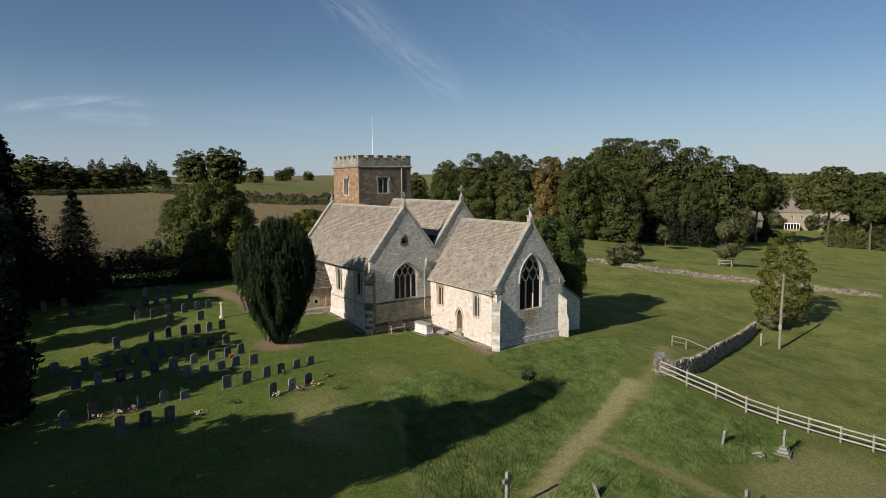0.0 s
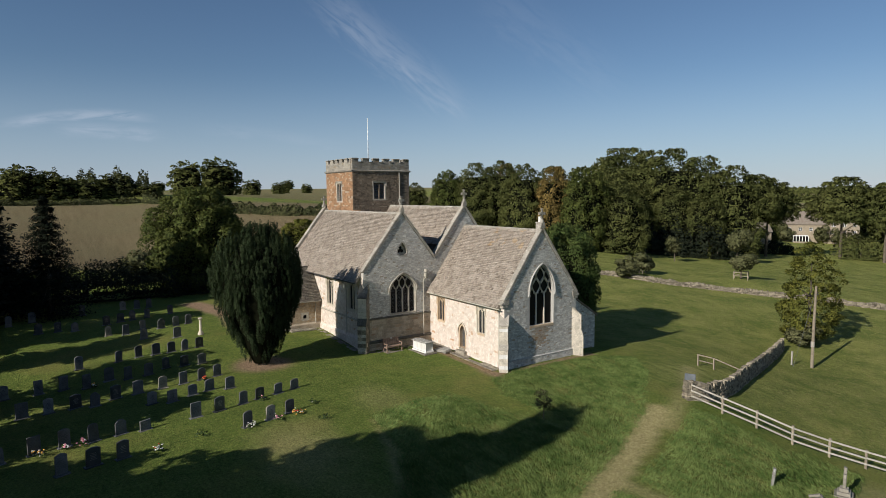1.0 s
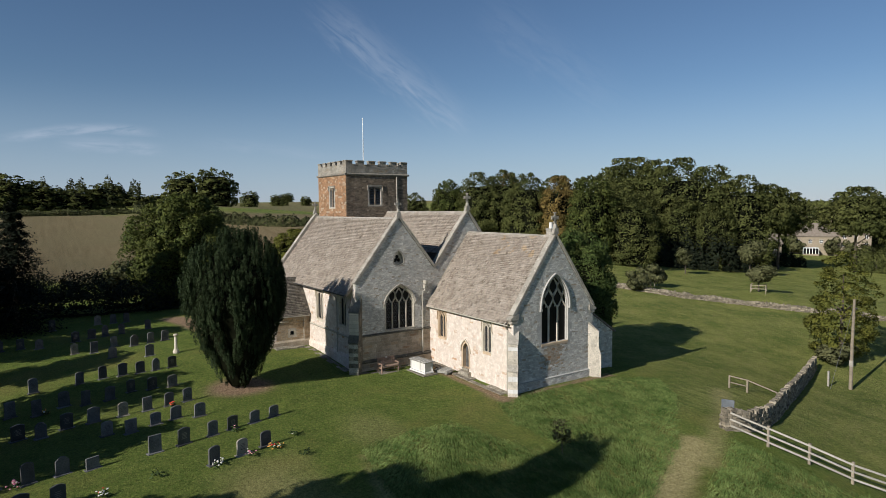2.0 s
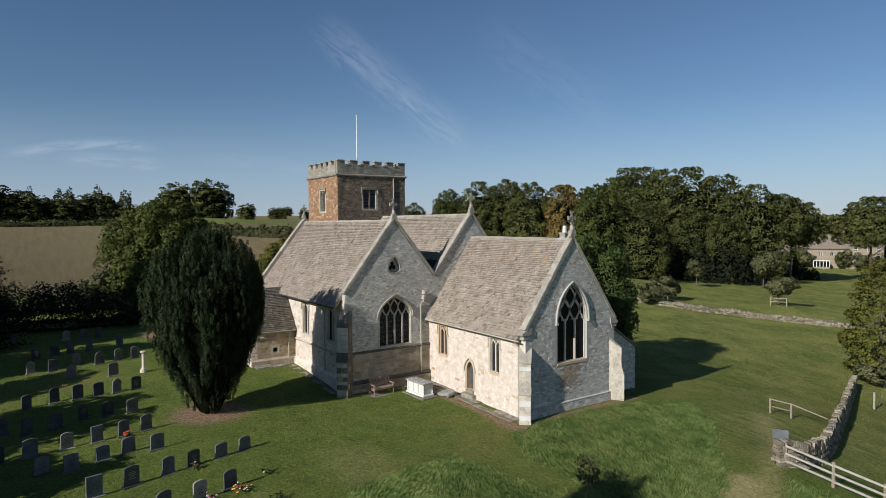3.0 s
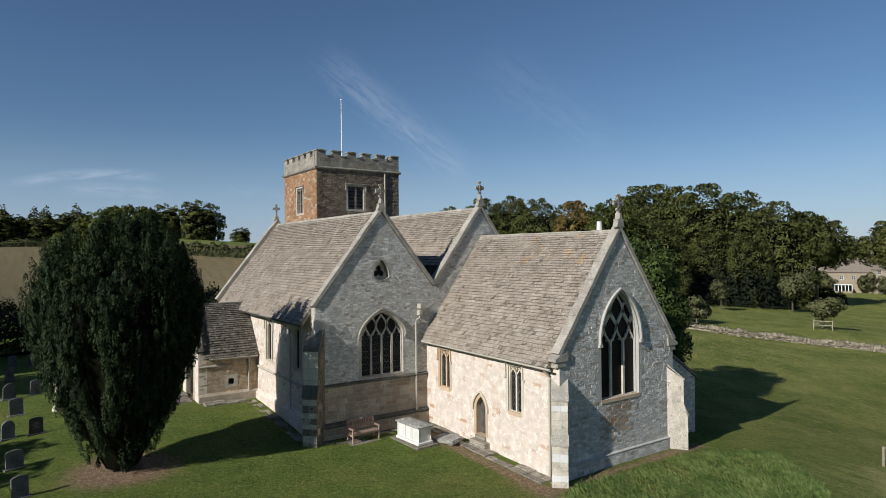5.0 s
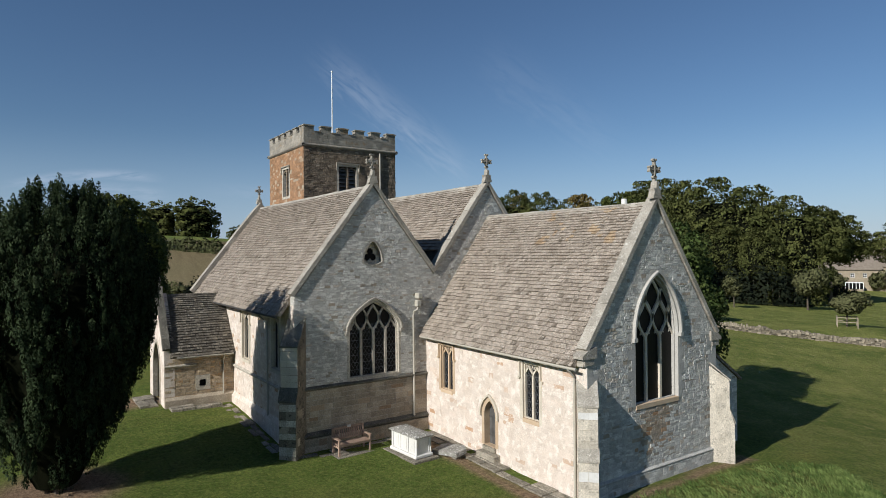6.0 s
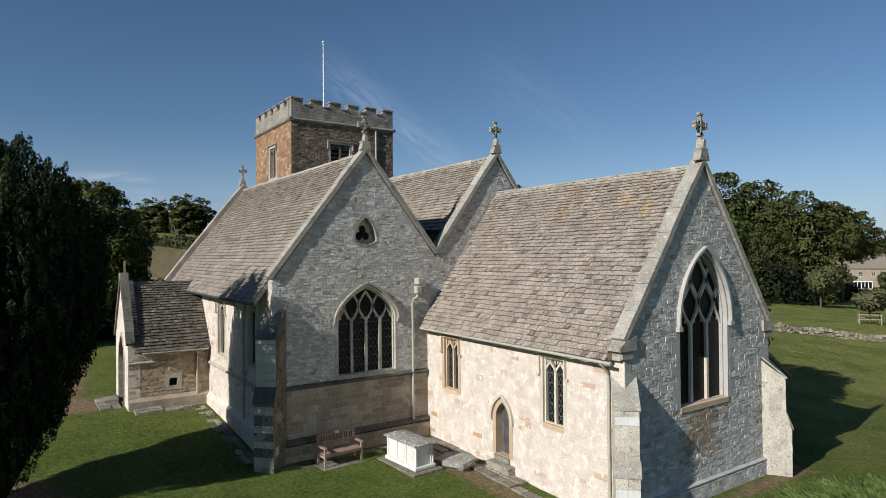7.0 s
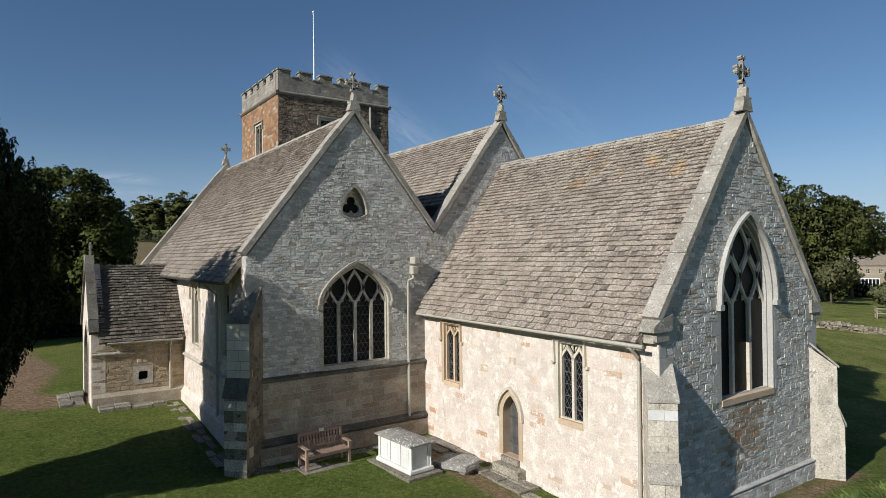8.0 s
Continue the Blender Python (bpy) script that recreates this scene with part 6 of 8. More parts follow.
# teak bench against the aisle's east wall
def bench():
    ob = tagged(empty("bench", pose(-8.90, -4.30, 0.27, 0, 0, 3)), "brown teak memorial bench with slatted back beside the church wall", "bench")
    for y in (-0.74, 0.68):
        part("leg", finish(box_bm(0.20, 0.27, y, y + 0.07, 0.0, 0.62)), TEAK, ob)
        bm = bmesh.new()
        add_box(bm, -0.30, -0.23, y, y + 0.07, 0.0, 0.98)
        for v in bm.verts:
            if v.co.z > 0.5:
                v.co.x -= 0.10
        part("leg", bm, TEAK, ob)
        part("armrest", finish(box_bm(-0.34, 0.32, y - 0.02, y + 0.09, 0.622, 0.665)), TEAK, ob)
        part("side_rail", finish(box_bm(-0.228, 0.198, y + 0.01, y + 0.06, 0.30, 0.38)), TEAK, ob)
    for i in range(6):
        part("seat_slat", finish(box_bm(-0.21 + i * 0.085, -0.14 + i * 0.085, -0.73, 0.74, 0.42, 0.445)), TEAK, ob)
    part("apron", finish(box_bm(0.205, 0.245, -0.668, 0.678, 0.33, 0.418)), TEAK, ob)
    for name, z0, z1 in (("top_rail", 0.90, 0.99), ("lower_rail", 0.50, 0.56)):
        k = -0.02 - 0.10 * (z0 - 0.1)
        part(name, finish(box_bm(-0.30 + k, -0.255 + k, -0.668, 0.678, z0, z1)), TEAK, ob)
    for i in range(13):
        bm = bmesh.new()
        y = -0.62 + i * 0.10
        add_box(bm, -0.345, -0.325, y, y + 0.055, 0.562, 0.898)
        for v in bm.verts:
            v.co.x -= 0.06 * (v.co.z - 0.56) / 0.34 - 0.005
        part("back_slat", bm, TEAK, ob)
    part("plaque", finish(box_bm(-0.36, -0.352, -0.02, 0.14, 0.93, 1.03)), BRASS, ob, "small pale plaque")
    part("pad", finish(box_bm(-0.40, 0.45, -0.85, 0.85, -0.10, -0.005)), PAVE, ob, "stone slab under the bench")


bench()


def chest_tomb():
    ob = tagged(empty("chest_tomb", pose(-7.40, -2.36, 0.22, 0, 0, 4) @ Matrix.Diagonal((0.86, 0.84, 0.95, 1))), "white limestone chest tomb with a lichened ledger", "tomb")
    part("base_slab", finish(box_bm(-1.40, 1.30, -0.74, 0.74, -0.3, 0.05, bevel=0.02)), PAVE, ob)
    part("plinth", finish(box_bm(-1.08, 1.08, -0.52, 0.52, 0.062, 0.20, bevel=0.03)), TOMB, ob)
    part("chest", finish(box_bm(-0.96, 0.96, -0.40, 0.40, 0.202, 0.88)), TOMB, ob)
    for x in (-0.97, -0.32, 0.32, 0.97):
        for s in (-1, 1):
            part("pilaster", finish(box_bm(x - 0.06, x + 0.06, min(s * 0.402, s * 0.44), max(s * 0.402, s * 0.44), 0.202, 0.878, bevel=0.008)), TOMB, ob)
    for x in (-0.65, 0.0, 0.65):
        part("panel", finish(box_bm(x - 0.19, x + 0.19, -0.415, -0.402, 0.30, 0.78, bevel=0.006)), TOMB, ob)
    for y in (-0.36, 0.36):
        part("pilaster", finish(box_bm(0.962, 1.0, y - 0.05, y + 0.05, 0.202, 0.878, bevel=0.008)), TOMB, ob)
    part("panel", finish(box_bm(0.962, 0.975, -0.22, 0.22, 0.30, 0.78, bevel=0.006)), TOMB, ob)
    bm = bmesh.new()
    rings = [[bm.verts.new((a * x, b * y, z)) for a, b in ((-1, -1), (1, -1), (1, 1), (-1, 1))] for x, y, z in ((1.04, 0.48, 0.882), (1.12, 0.55, 0.92), (1.12, 0.55, 0.965), (1.0, 0.42, 1.01), (0.80, 0.10, 1.075))]
    for lo, hi in zip(rings, rings[1:]):
        for k in range(4):
            bm.faces.new((lo[k], lo[(k + 1) % 4], hi[(k + 1) % 4], hi[k]))
    bm.faces.new(rings[-1])
    bm.faces.new(list(reversed(rings[0])))
    part("ledger", finish(bm), TOMBTOP, ob, "grey ledger slab blotched with lichen")


chest_tomb()
ob = tagged(empty("ledger_stone", pose(-6.35, -1.05, 0.30, 7, -5, 12)), "broken lichened ledger stone lying by the priest's door", "gravestone")
bm = bmesh.new()
add_prism(bm, [(-0.75, -0.42), (0.62, -0.40), (0.70, 0.12), (0.42, 0.40), (-0.70, 0.38)], lambda u, v, d: (u, v, d), 0.0, 0.17)
part("slab", finish(bm), TOMBTOP, ob)
for x in (-0.4, 0.35):
    part("support", finish(box_bm(x - 0.12, x + 0.12, -0.3, 0.28, -0.4, -0.002)), PAVE, ob)


def paving(line, width, label, z_off=0.04):
    """A strip of edging slabs along a line, each slab a piece of its own."""
    base = tagged(empty("drain_edging"), label, "paving", kind="structure")
    q = random.Random(len(label))
    for (x0, y0), (x1, y1) in zip(line, line[1:]):
        a, b = Vector((x0, y0)), Vector((x1, y1))
        d = (b - a).normalized()
        s = Vector((-d.y, d.x))
        t = 0.0
        while t < (b - a).length - 0.1:
            n = min(q.uniform(0.5, 1.1), (b - a).length - t)
            for lane in (0, 1):
                p = a + d * t
                lo, hi = (-width / 2, -0.01) if lane == 0 else (0.01, width / 2 + q.uniform(-0.05, 0.08))
                z = ground_z(*(p + d * n / 2)) + z_off + q.uniform(-0.05, 0.03)
                if q.random() < 0.12:
                    continue
                bm = bmesh.new()
                add_box(bm, t + 0.012, t + n - 0.012, lo, hi, -0.25, 0, bevel=0.015)
                for v in bm.verts:
                    w = a + d * v.co.x + s * (v.co.y + 0.05 * noise.noise((t * 2, lane, 3)))
                    v.co = (w.x, w.y, z + v.co.z + 0.012 * noise.noise((w.x * 3, w.y * 3, 1)))
                part("slab", bm, PAVE, base)
            t += n


paving([(-9.4, -0.42), (0.2, -0.46)], 0.75, "weathered stone drain edging along the chancel wall", 0.05)
paving([(-9.25, -6.4), (-9.25, -0.9)], 0.5, "stone drain edging along the aisle gable", 0.03)
paving([(-18.0, -7.0), (-10.2, -6.9)], 0.5, "stone drain edging along the aisle wall", 0.03)
paving([(-17.9, -9.6), (-17.9, -7.2)], 0.6, "old kerb stones beside the porch", 0.14)
paving([(-21.6, -10.35), (-19.0, -10.35)], 0.9, "worn step slabs before the porch", 0.10)


# ---- boundaries ----
def field_wall(line, height, thick, label, length=(0.18, 0.42), course=(0.10, 0.17), pieces=True, mat=WALLSTONE, tumble=0.08):
    """A dry-stone wall that follows the ground: faces laid in courses, and rough cope stones on edge."""
    ob = tagged(empty("field_wall"), label, "wall")
    q = random.Random(label)
    V, F, count = [], [], 0

    def stone(c, d, s, w, h, t):
        nonlocal count
        c = c + Vector((0, 0, c.z - ground_z(c.x, c.y))) * tumble * 1.3 * noise.noise((c.x * 0.6, c.y * 0.6, 9.1)) + s * q.uniform(-tumble, tumble) * 0.5
        j = lambda k: q.uniform(-k, k)
        vs, k = [], 0.16
        for z in (-1, 1):
            for a, b in ((-1, -1), (1, -1), (1, 1), (-1, 1)):
                e = 1 - (q.uniform(0.05, 0.3) if z > 0 else 0.05)
                p = c + d * (a * w * e / 2 + j(w * 0.07)) + s * (b * t * e / 2 + j(t * 0.06))
                vs.append((p.x, p.y, p.z + z * h / 2 + j(h * 0.10)))
        fs = [(0, 3, 2, 1), (4, 5, 6, 7), (0, 1, 5, 4), (1, 2, 6, 5), (2, 3, 7, 6), (3, 0, 4, 7)]
        if pieces and count < 300:
            raw_mesh("stone", vs, fs, mat, ob)
            count += 1
        else:
            n = len(V)
            V.extend(vs)
            F.extend(tuple(n + i for i in f) for f in fs)

    for (x0, y0), (x1, y1) in zip(line, line[1:]):
        a, b = Vector((x0, y0, 0)), Vector((x1, y1, 0))
        d = (b - a).normalized()
        s = Vector((-d.y, d.x, 0))
        span = (b - a).length
        z = -0.1
        while z < height - 0.12:
            h = q.uniform(*course)
            for side in (-1, 1):
                t = q.uniform(-0.1, 0.0)
                while t < span:
                    w = q.uniform(*length)
                    p = a + d * (t + w / 2)
                    p.z = ground_z(p.x, p.y)
                    batter = thick * (0.5 - 0.12 * z / height)
                    stone(p + s * side * (batter - 0.11) + Vector((0, 0, z + h / 2)), d, s, w * 0.97, h * 0.96, 0.26)
                    t += w
            z += h
        t = 0.0
        while t < span:
            w = q.uniform(0.10, 0.26)
            p = a + d * (t + w / 2)
            p.z = ground_z(p.x, p.y) + height + 0.02
            stone(p + Vector((0, 0, q.uniform(-0.05, 0.06))), d, s, w, q.uniform(0.18, 0.34), thick * q.uniform(0.6, 0.95))
            t += w * q.uniform(0.95, 1.3)
    tagged(raw_mesh("stonework", V, F, mat, ob), kind="stuff")


field_wall([(10.9, 6.0), (11.5, 7.4), (11.3, 9.6), (10.4, 12.6), (7.9, 20.2), (5.5, 27.0), (3.2, 34.0)], 1.0, 0.5, "grey dry-stone wall with rough cope stones, curving through grass")
field_wall([(-31.0, 40.8), (-28.2, 44.7), (-24.4, 46.6), (-20.9, 48.6), (-18.6, 51.0), (-15.7, 53.8), (-12.7, 56.0), (-9.6, 58.0), (-6.4, 60.6), (3, 68)], 0.55, 0.7, "tumbled low dry-stone wall between churchyard and orchard", length=(0.2, 0.5), course=(0.13, 0.22), pieces=False, tumble=0.35)


def rail_fence(points, label, height=1.15, rails=(0.30, 0.66, 1.02)):
    ob = tagged(empty("rail_fence"), label, "fence")
    q = random.Random(3)
    tops = []
    for x, y in points:
        z = ground_z(x, y)
        part("post", finish(box_bm(x - 0.065, x + 0.065, y - 0.065, y + 0.065, z - 0.4, z + height + q.uniform(-0.02, 0.04), bevel=0.012)), POST, ob, "squared weathered post")
        tops.append(Vector((x, y, z)))
    for a, b in zip(tops, tops[1:]):
        d = (b - a)
        side = Vector((-d.y, d.x, 0)).normalized() * -0.085
        for h in rails:
            k = q.uniform(-0.02, 0.02)
            bm = bmesh.new()
            ln = d.length
            add_box(bm, 0.004, ln - 0.004, -0.02, 0.02, -0.05, 0.05)
            m = Matrix.Translation(a + side + Vector((0, 0, h + k))) @ d.to_track_quat("X", "Z").to_matrix().to_4x4()
            for v in bm.verts:
                v.co = m @ v.co
            part("rail", bm, FENCE, ob, "pale weathered rail")


rail_fence([(11.2, 6.3), (13.1, 6.7), (14.8, 7.6), (16.5, 8.5), (18.0, 9.8), (19.5, 10.9), (21.1, 11.8), (22.7, 12.6), (24.3, 13.3), (25.9, 14.0), (27.5, 14.7), (29.1, 15.4)], "weathered post-and-rail fence running down the meadow edge")
ob = tagged(empty("notice_board", on_ground(10.6, 7.0, 25)), "small grey notice board on posts at the wall end", "sign")
part("board", finish(box_bm(-0.34, 0.34, -0.025, 0.025, 0.75, 1.45, bevel=0.01)), SIGN, ob)
for x in (-0.30, 0.22):
    part("post", finish(box_bm(x, x + 0.08, 0.027, 0.10, -0.3, 1.4)), POST, ob)
ob = tagged(empty("hand_rail"), "short wooden hand rail sloping down to the field wall", "rail")
for x, y in ((5.7, 15.6), (6.7, 16.2)):
    z = ground_z(x, y)
    part("post", finish(box_bm(x - 0.05, x + 0.05, y - 0.05, y + 0.05, z - 0.3, z + 0.95)), POST, ob)
for (a, b, h0, h1) in (((5.7, 15.6), (6.7, 16.2), 0.9, 0.9), ((5.7, 15.6), (6.7, 16.2), 0.45, 0.45), ((6.7, 16.2), (8.7, 16.4), 0.9, 0.75)):
    bm = bmesh.new()
    add_tube(bm, [(*a, ground_z(*a) + h0), (*b, ground_z(*b) + h1)], 0.045, 6)
    part("rail", finish(bm), POST, ob)
ob = tagged(empty("utility_pole", on_ground(7.4, 31.2)), "brown wooden utility pole with a bracket and a stay", "pole")
bm = bmesh.new()
add_tube(bm, [(0, 0, -0.5), (0, 0, 4), (0.05, 0, 7.7)], 0.15, 10, 0.10)
part("pole", finish(bm), POST, ob)
bm = bmesh.new()
add_tube(bm, [(-0.02, 0, 2.0), (-0.02, 0, 2.5)], 0.165, 10)
part("sign_band", finish(bm), FENCE, ob)
part("bracket", finish(box_bm(-0.05, 0.3, -0.04, 0.04, 6.9, 7.0)), IRON, ob)
bm = bmesh.new()
add_tube(bm, [(0.05, 0, 7.3), (-0.6, -2.6, -0.2)], 0.012, 5)
part("stay_wire", finish(bm), LEAD, ob)
ob = tagged(empty("stake", on_ground(6.3, 29.7)), "short wooden stake in the meadow", "post")
part("post", finish(box_bm(-0.07, 0.07, -0.07, 0.07, -0.3, 1.3, bevel=0.01)), FENCE, ob)

# ---- trees ----
def leaf_mesh(name, P, N, size, mat, parent, seed, jitter=0.5, aspect=0.75, shade=None, upright=False):
    """Leaf sprays: one small bent quad a place, facing about along N; shade gives the soft normals of the lump that they grow on."""
    g = np.random.RandomState(seed)
    n = len(P)
    S = N if shade is None else shade
    S = S / (np.linalg.norm(S, axis=1)[:, None] + 1e-9) + 0.16 * g.normal(size=(n, 3))
    S /= np.linalg.norm(S, axis=1)[:, None]
    N = N / (np.linalg.norm(N, axis=1)[:, None] + 1e-9) + jitter * g.normal(size=(n, 3))
    N /= np.linalg.norm(N, axis=1)[:, None]
    N *= np.where((N * S).sum(1) < 0, -1.0, 1.0)[:, None]
    A = np.cross(N, g.normal(size=(n, 3)))
    if upright:
        A = np.array([0, 0, 1.0]) - N * N[:, 2:] + 0.35 * A
    A /= np.linalg.norm(A, axis=1)[:, None] + 1e-9
    B = np.cross(N, A)
    s = size * g.uniform(0.55, 1.35, n)[:, None]
    A, B = A * s, B * s * aspect
    dip = N * s * 0.22
    V = np.stack([P - A - dip, P - B * 0.9, P + A - dip, P + B * 0.9], 1).reshape(-1, 3)
    me = bpy.data.meshes.new(name)
    me.vertices.add(4 * n)
    me.vertices.foreach_set("co", V.astype(np.float32).ravel())
    me.loops.add(4 * n)
    me.loops.foreach_set("vertex_index", np.arange(4 * n, dtype=np.int32))
    me.polygons.add(n)
    me.polygons.foreach_set("loop_start", np.arange(0, 4 * n, 4, dtype=np.int32))
    me.update(calc_edges=True)
    me.shade_smooth()
    me.normals_split_custom_set_from_vertices(np.repeat(S, 4, axis=0).astype(np.float32))
    me.materials.append(mat)
    ob = new(name, me)
    ob.parent = parent
    return ob


def crown_profile(q, peak=0.38):
    """Half-width of a domed crown at height q of 0 to 1, as a share of its widest."""
    q = np.asarray(q, float)
    up = np.sqrt(np.clip(1 - np.abs((q - peak) / (1 - peak)) ** 2.0, 0, 1))
    down = 0.62 + 0.38 * np.sqrt(np.clip(1 - ((peak - q) / peak) ** 2, 0, 1))
    return np.where(q > peak, up, down)


def domed_tree(name, h, r, bottom, leaves, size, mat, seed, label, category="tree", group="", pads=150, pad=0.20, flat=0.62, trunk=None, limbs=5, peak=0.38, core=0.68, lobes=0.12):
    """A full tree: a domed, lobed crown of many flattened pads of foliage over a near-black core that stands in for
    inner shade, on trunk and limbs.
    """
    g = np.random.RandomState(seed)
    ob = tagged(empty(name), label, category, group)
    trunk_mesh(ob, h * 0.9, trunk or h * 0.022, g, limbs, spread=min(0.45, 0.7 * r / h))
    a1, a2 = g.uniform(0, 6.28, 2)
    lobe = lambda a, q: 1 + lobes * np.sin(3 * a + a1 + 2.5 * q) + 0.6 * lobes * np.sin(5 * a + a2 - 3 * q)
    # added solid core, coloured as the dark between the leaves
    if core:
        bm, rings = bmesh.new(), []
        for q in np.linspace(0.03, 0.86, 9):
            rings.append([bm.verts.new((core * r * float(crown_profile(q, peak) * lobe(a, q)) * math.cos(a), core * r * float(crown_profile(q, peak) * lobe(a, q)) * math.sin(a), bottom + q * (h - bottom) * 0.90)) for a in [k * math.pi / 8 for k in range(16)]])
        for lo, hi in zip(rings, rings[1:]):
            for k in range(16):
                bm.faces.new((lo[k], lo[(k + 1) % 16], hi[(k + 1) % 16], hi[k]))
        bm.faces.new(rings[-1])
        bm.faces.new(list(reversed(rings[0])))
        part("shade_core", finish(bm), SHADECORE, ob)
    k = np.arange(pads)
    q = 1 - ((k + 0.5) / pads) ** 0.82
    q = np.clip(q + g.normal(size=pads) * 0.03, 0.02, 0.985)
    a = k * 2.39996 + g.normal(size=pads) * 0.25
    wide = crown_profile(q, peak) * lobe(a, q)
    s = r * pad * g.uniform(0.65, 1.35, pads) * (1 - 0.35 * q ** 3)
    rad = np.maximum(0, r * wide - s * g.uniform(0.55, 1.0, pads))
    C = np.stack([rad * np.cos(a), rad * np.sin(a), np.minimum(bottom + q * (h - bottom), h - s * flat)], 1)
    tilt = np.stack([np.cos(a) * (1 - q), np.sin(a) * (1 - q), q + 0.25], 1)
    w = s ** 1.7
    i = g.choice(pads, leaves, p=w / w.sum())
    d = g.normal(size=(leaves, 3)) + 1.0 * tilt[i]
    d /= np.linalg.norm(d, axis=1)[:, None]
    f = 1.03 - 0.45 * g.uniform(0, 1, leaves) ** 2.2
    f *= 1 + 0.16 * np.sin(d[:, 0] * 8 + i) * np.cos(d[:, 1] * 7 + 2 * i) + 0.08 * np.sin(d[:, 2] * 15 + 3 * i)
    P = C[i] + d * (s[i] * f)[:, None] * [1, 1, flat]
    lump = d / [1, 1, flat]
    lump /= np.linalg.norm(lump, axis=1)[:, None]
    m = leaves // 4
    fq, fa = 1 - g.uniform(0, 1, m) ** 0.8 * 0.97, g.uniform(0, 6.28, m)
    fr = r * crown_profile(fq, peak) * lobe(fa, fq) * g.uniform(0.66, 0.93, m)
    fill = np.stack([fr * np.cos(fa), fr * np.sin(fa), bottom + fq * (h - bottom) * g.uniform(0.90, 0.97, m)], 1)
    face = np.stack([np.cos(fa) * (1.1 - fq), np.sin(fa) * (1.1 - fq), fq], 1)
    leaf_mesh("crown", np.r_[P, fill], np.r_[lump, face], size, mat, ob, seed, jitter=0.55, shade=np.r_[lump + 0.35 * tilt[i], face])
    return ob


def blob_points(blobs, n, g, low=0.55):
    """Places on and just inside a heap of lumps (centre, radii)."""
    C = np.array([b[0] for b in blobs], float)
    R = np.array([b[1] for b in blobs], float)
    w = (R[:, 0] * R[:, 2]) ** 1.0
    k = g.choice(len(blobs), n, p=w / w.sum())
    d = g.normal(size=(n, 3))
    d /= np.linalg.norm(d, axis=1)[:, None]
    f = low + (1.04 - low) * g.uniform(0, 1, n) ** 0.45
    f *= 1 + 0.10 * np.sin(d[:, 0] * 7 + k) * np.cos(d[:, 1] * 6 + 2 * k + d[:, 2] * 5)
    return C[k] + d * R[k] * f[:, None], d / R[k] * R[k].mean(1)[:, None]


def crown_blobs(h, r, bottom, g, n=16, flat=0.75, skirt=0):
    """Lumps heaped into a crown that spans bottom..h with radius r."""
    out = []
    mid, half = (bottom + h) / 2, (h - bottom) / 2
    for i in range(n):
        a = g.uniform(0, 2 * np.pi)
        v = g.uniform(-0.85, 0.9)
        rad = r * np.sqrt(max(0.0, 1 - v * v)) * g.uniform(0.30, 0.80)
        s = r * g.uniform(0.26, 0.44) * (22 / max(n, 22)) ** 0.4
        out.append(((rad * np.cos(a), rad * np.sin(a), mid + v * half * 0.82), (s, s, s * flat)))
    for i in range(skirt):
        a = 2 * np.pi * (i + g.uniform(-0.3, 0.3)) / skirt
        s = r * g.uniform(0.26, 0.36)
        out.append(((r * 0.62 * np.cos(a), r * 0.62 * np.sin(a), bottom + h * g.uniform(0.05, 0.22)), (s, s, s * 1.1)))
    out.append(((0, 0, mid), (r * 0.6, r * 0.6, half * 0.7)))
    return out


def trunk_mesh(ob, h, r, g, limbs=6, spread=0.5, mat=BARK, start=0.3):
    bm = bmesh.new()
    add_tube(bm, [(0, 0, -0.4), (0.02 * h * g.normal() * 0.3, 0, h * 0.25), (0.03 * h * g.normal() * 0.3, 0.02 * h * g.normal() * 0.3, h * 0.55), (0, 0, h * 0.85)], r, 8, r * 0.18)
    for i in range(limbs):
        a = 2 * np.pi * i / limbs + g.uniform(-0.4, 0.4)
        z = h * g.uniform(start, start + 0.25)
        q = h * spread * g.uniform(0.6, 1.0)
        limb = bmesh.new()
        add_tube(limb, [(0, 0, z), (q * 0.5 * np.cos(a), q * 0.5 * np.sin(a), z + q * 0.42), (q * np.cos(a), q * np.sin(a), z + q * 0.75)], r * 0.42, 6, r * 0.10)
        part("limb", finish(limb), mat, ob)
    part("trunk", finish(bm), mat, ob)


def broadleaf(name, h, r, bottom, leaves, size, mat, seed, label, category="tree", group="", n=16, flat=0.75, trunk=None, limbs=6, skirt=0):
    g = np.random.RandomState(seed)
    ob = tagged(empty(name), label, category, group)
    trunk_mesh(ob, h * 0.9, trunk or h * 0.022, g, limbs, spread=min(0.45, 0.7 * r / h))
    P, N = blob_points(crown_blobs(h, r, bottom, g, n, flat, skirt), leaves, g)
    keep = P[:, 2] > bottom * 0.4
    leaf_mesh("crown", P[keep], N[keep], size, mat, ob, seed)
    return ob


def place_tree(ob, x, y, h=1.0, w=None, turn=0.0, sink=0.1):
    return copy_thing(ob, Matrix.Translation((x, y, ground_z(x, y) - sink)) @ Matrix.Rotation(radians(turn), 4, "Z") @ Matrix.Diagonal((w or h, w or h, h, 1)))


def retire(obs):
    for ob in obs:
        for c in list(ob.children):
            bpy.data.objects.remove(c)
        bpy.data.objects.remove(ob)


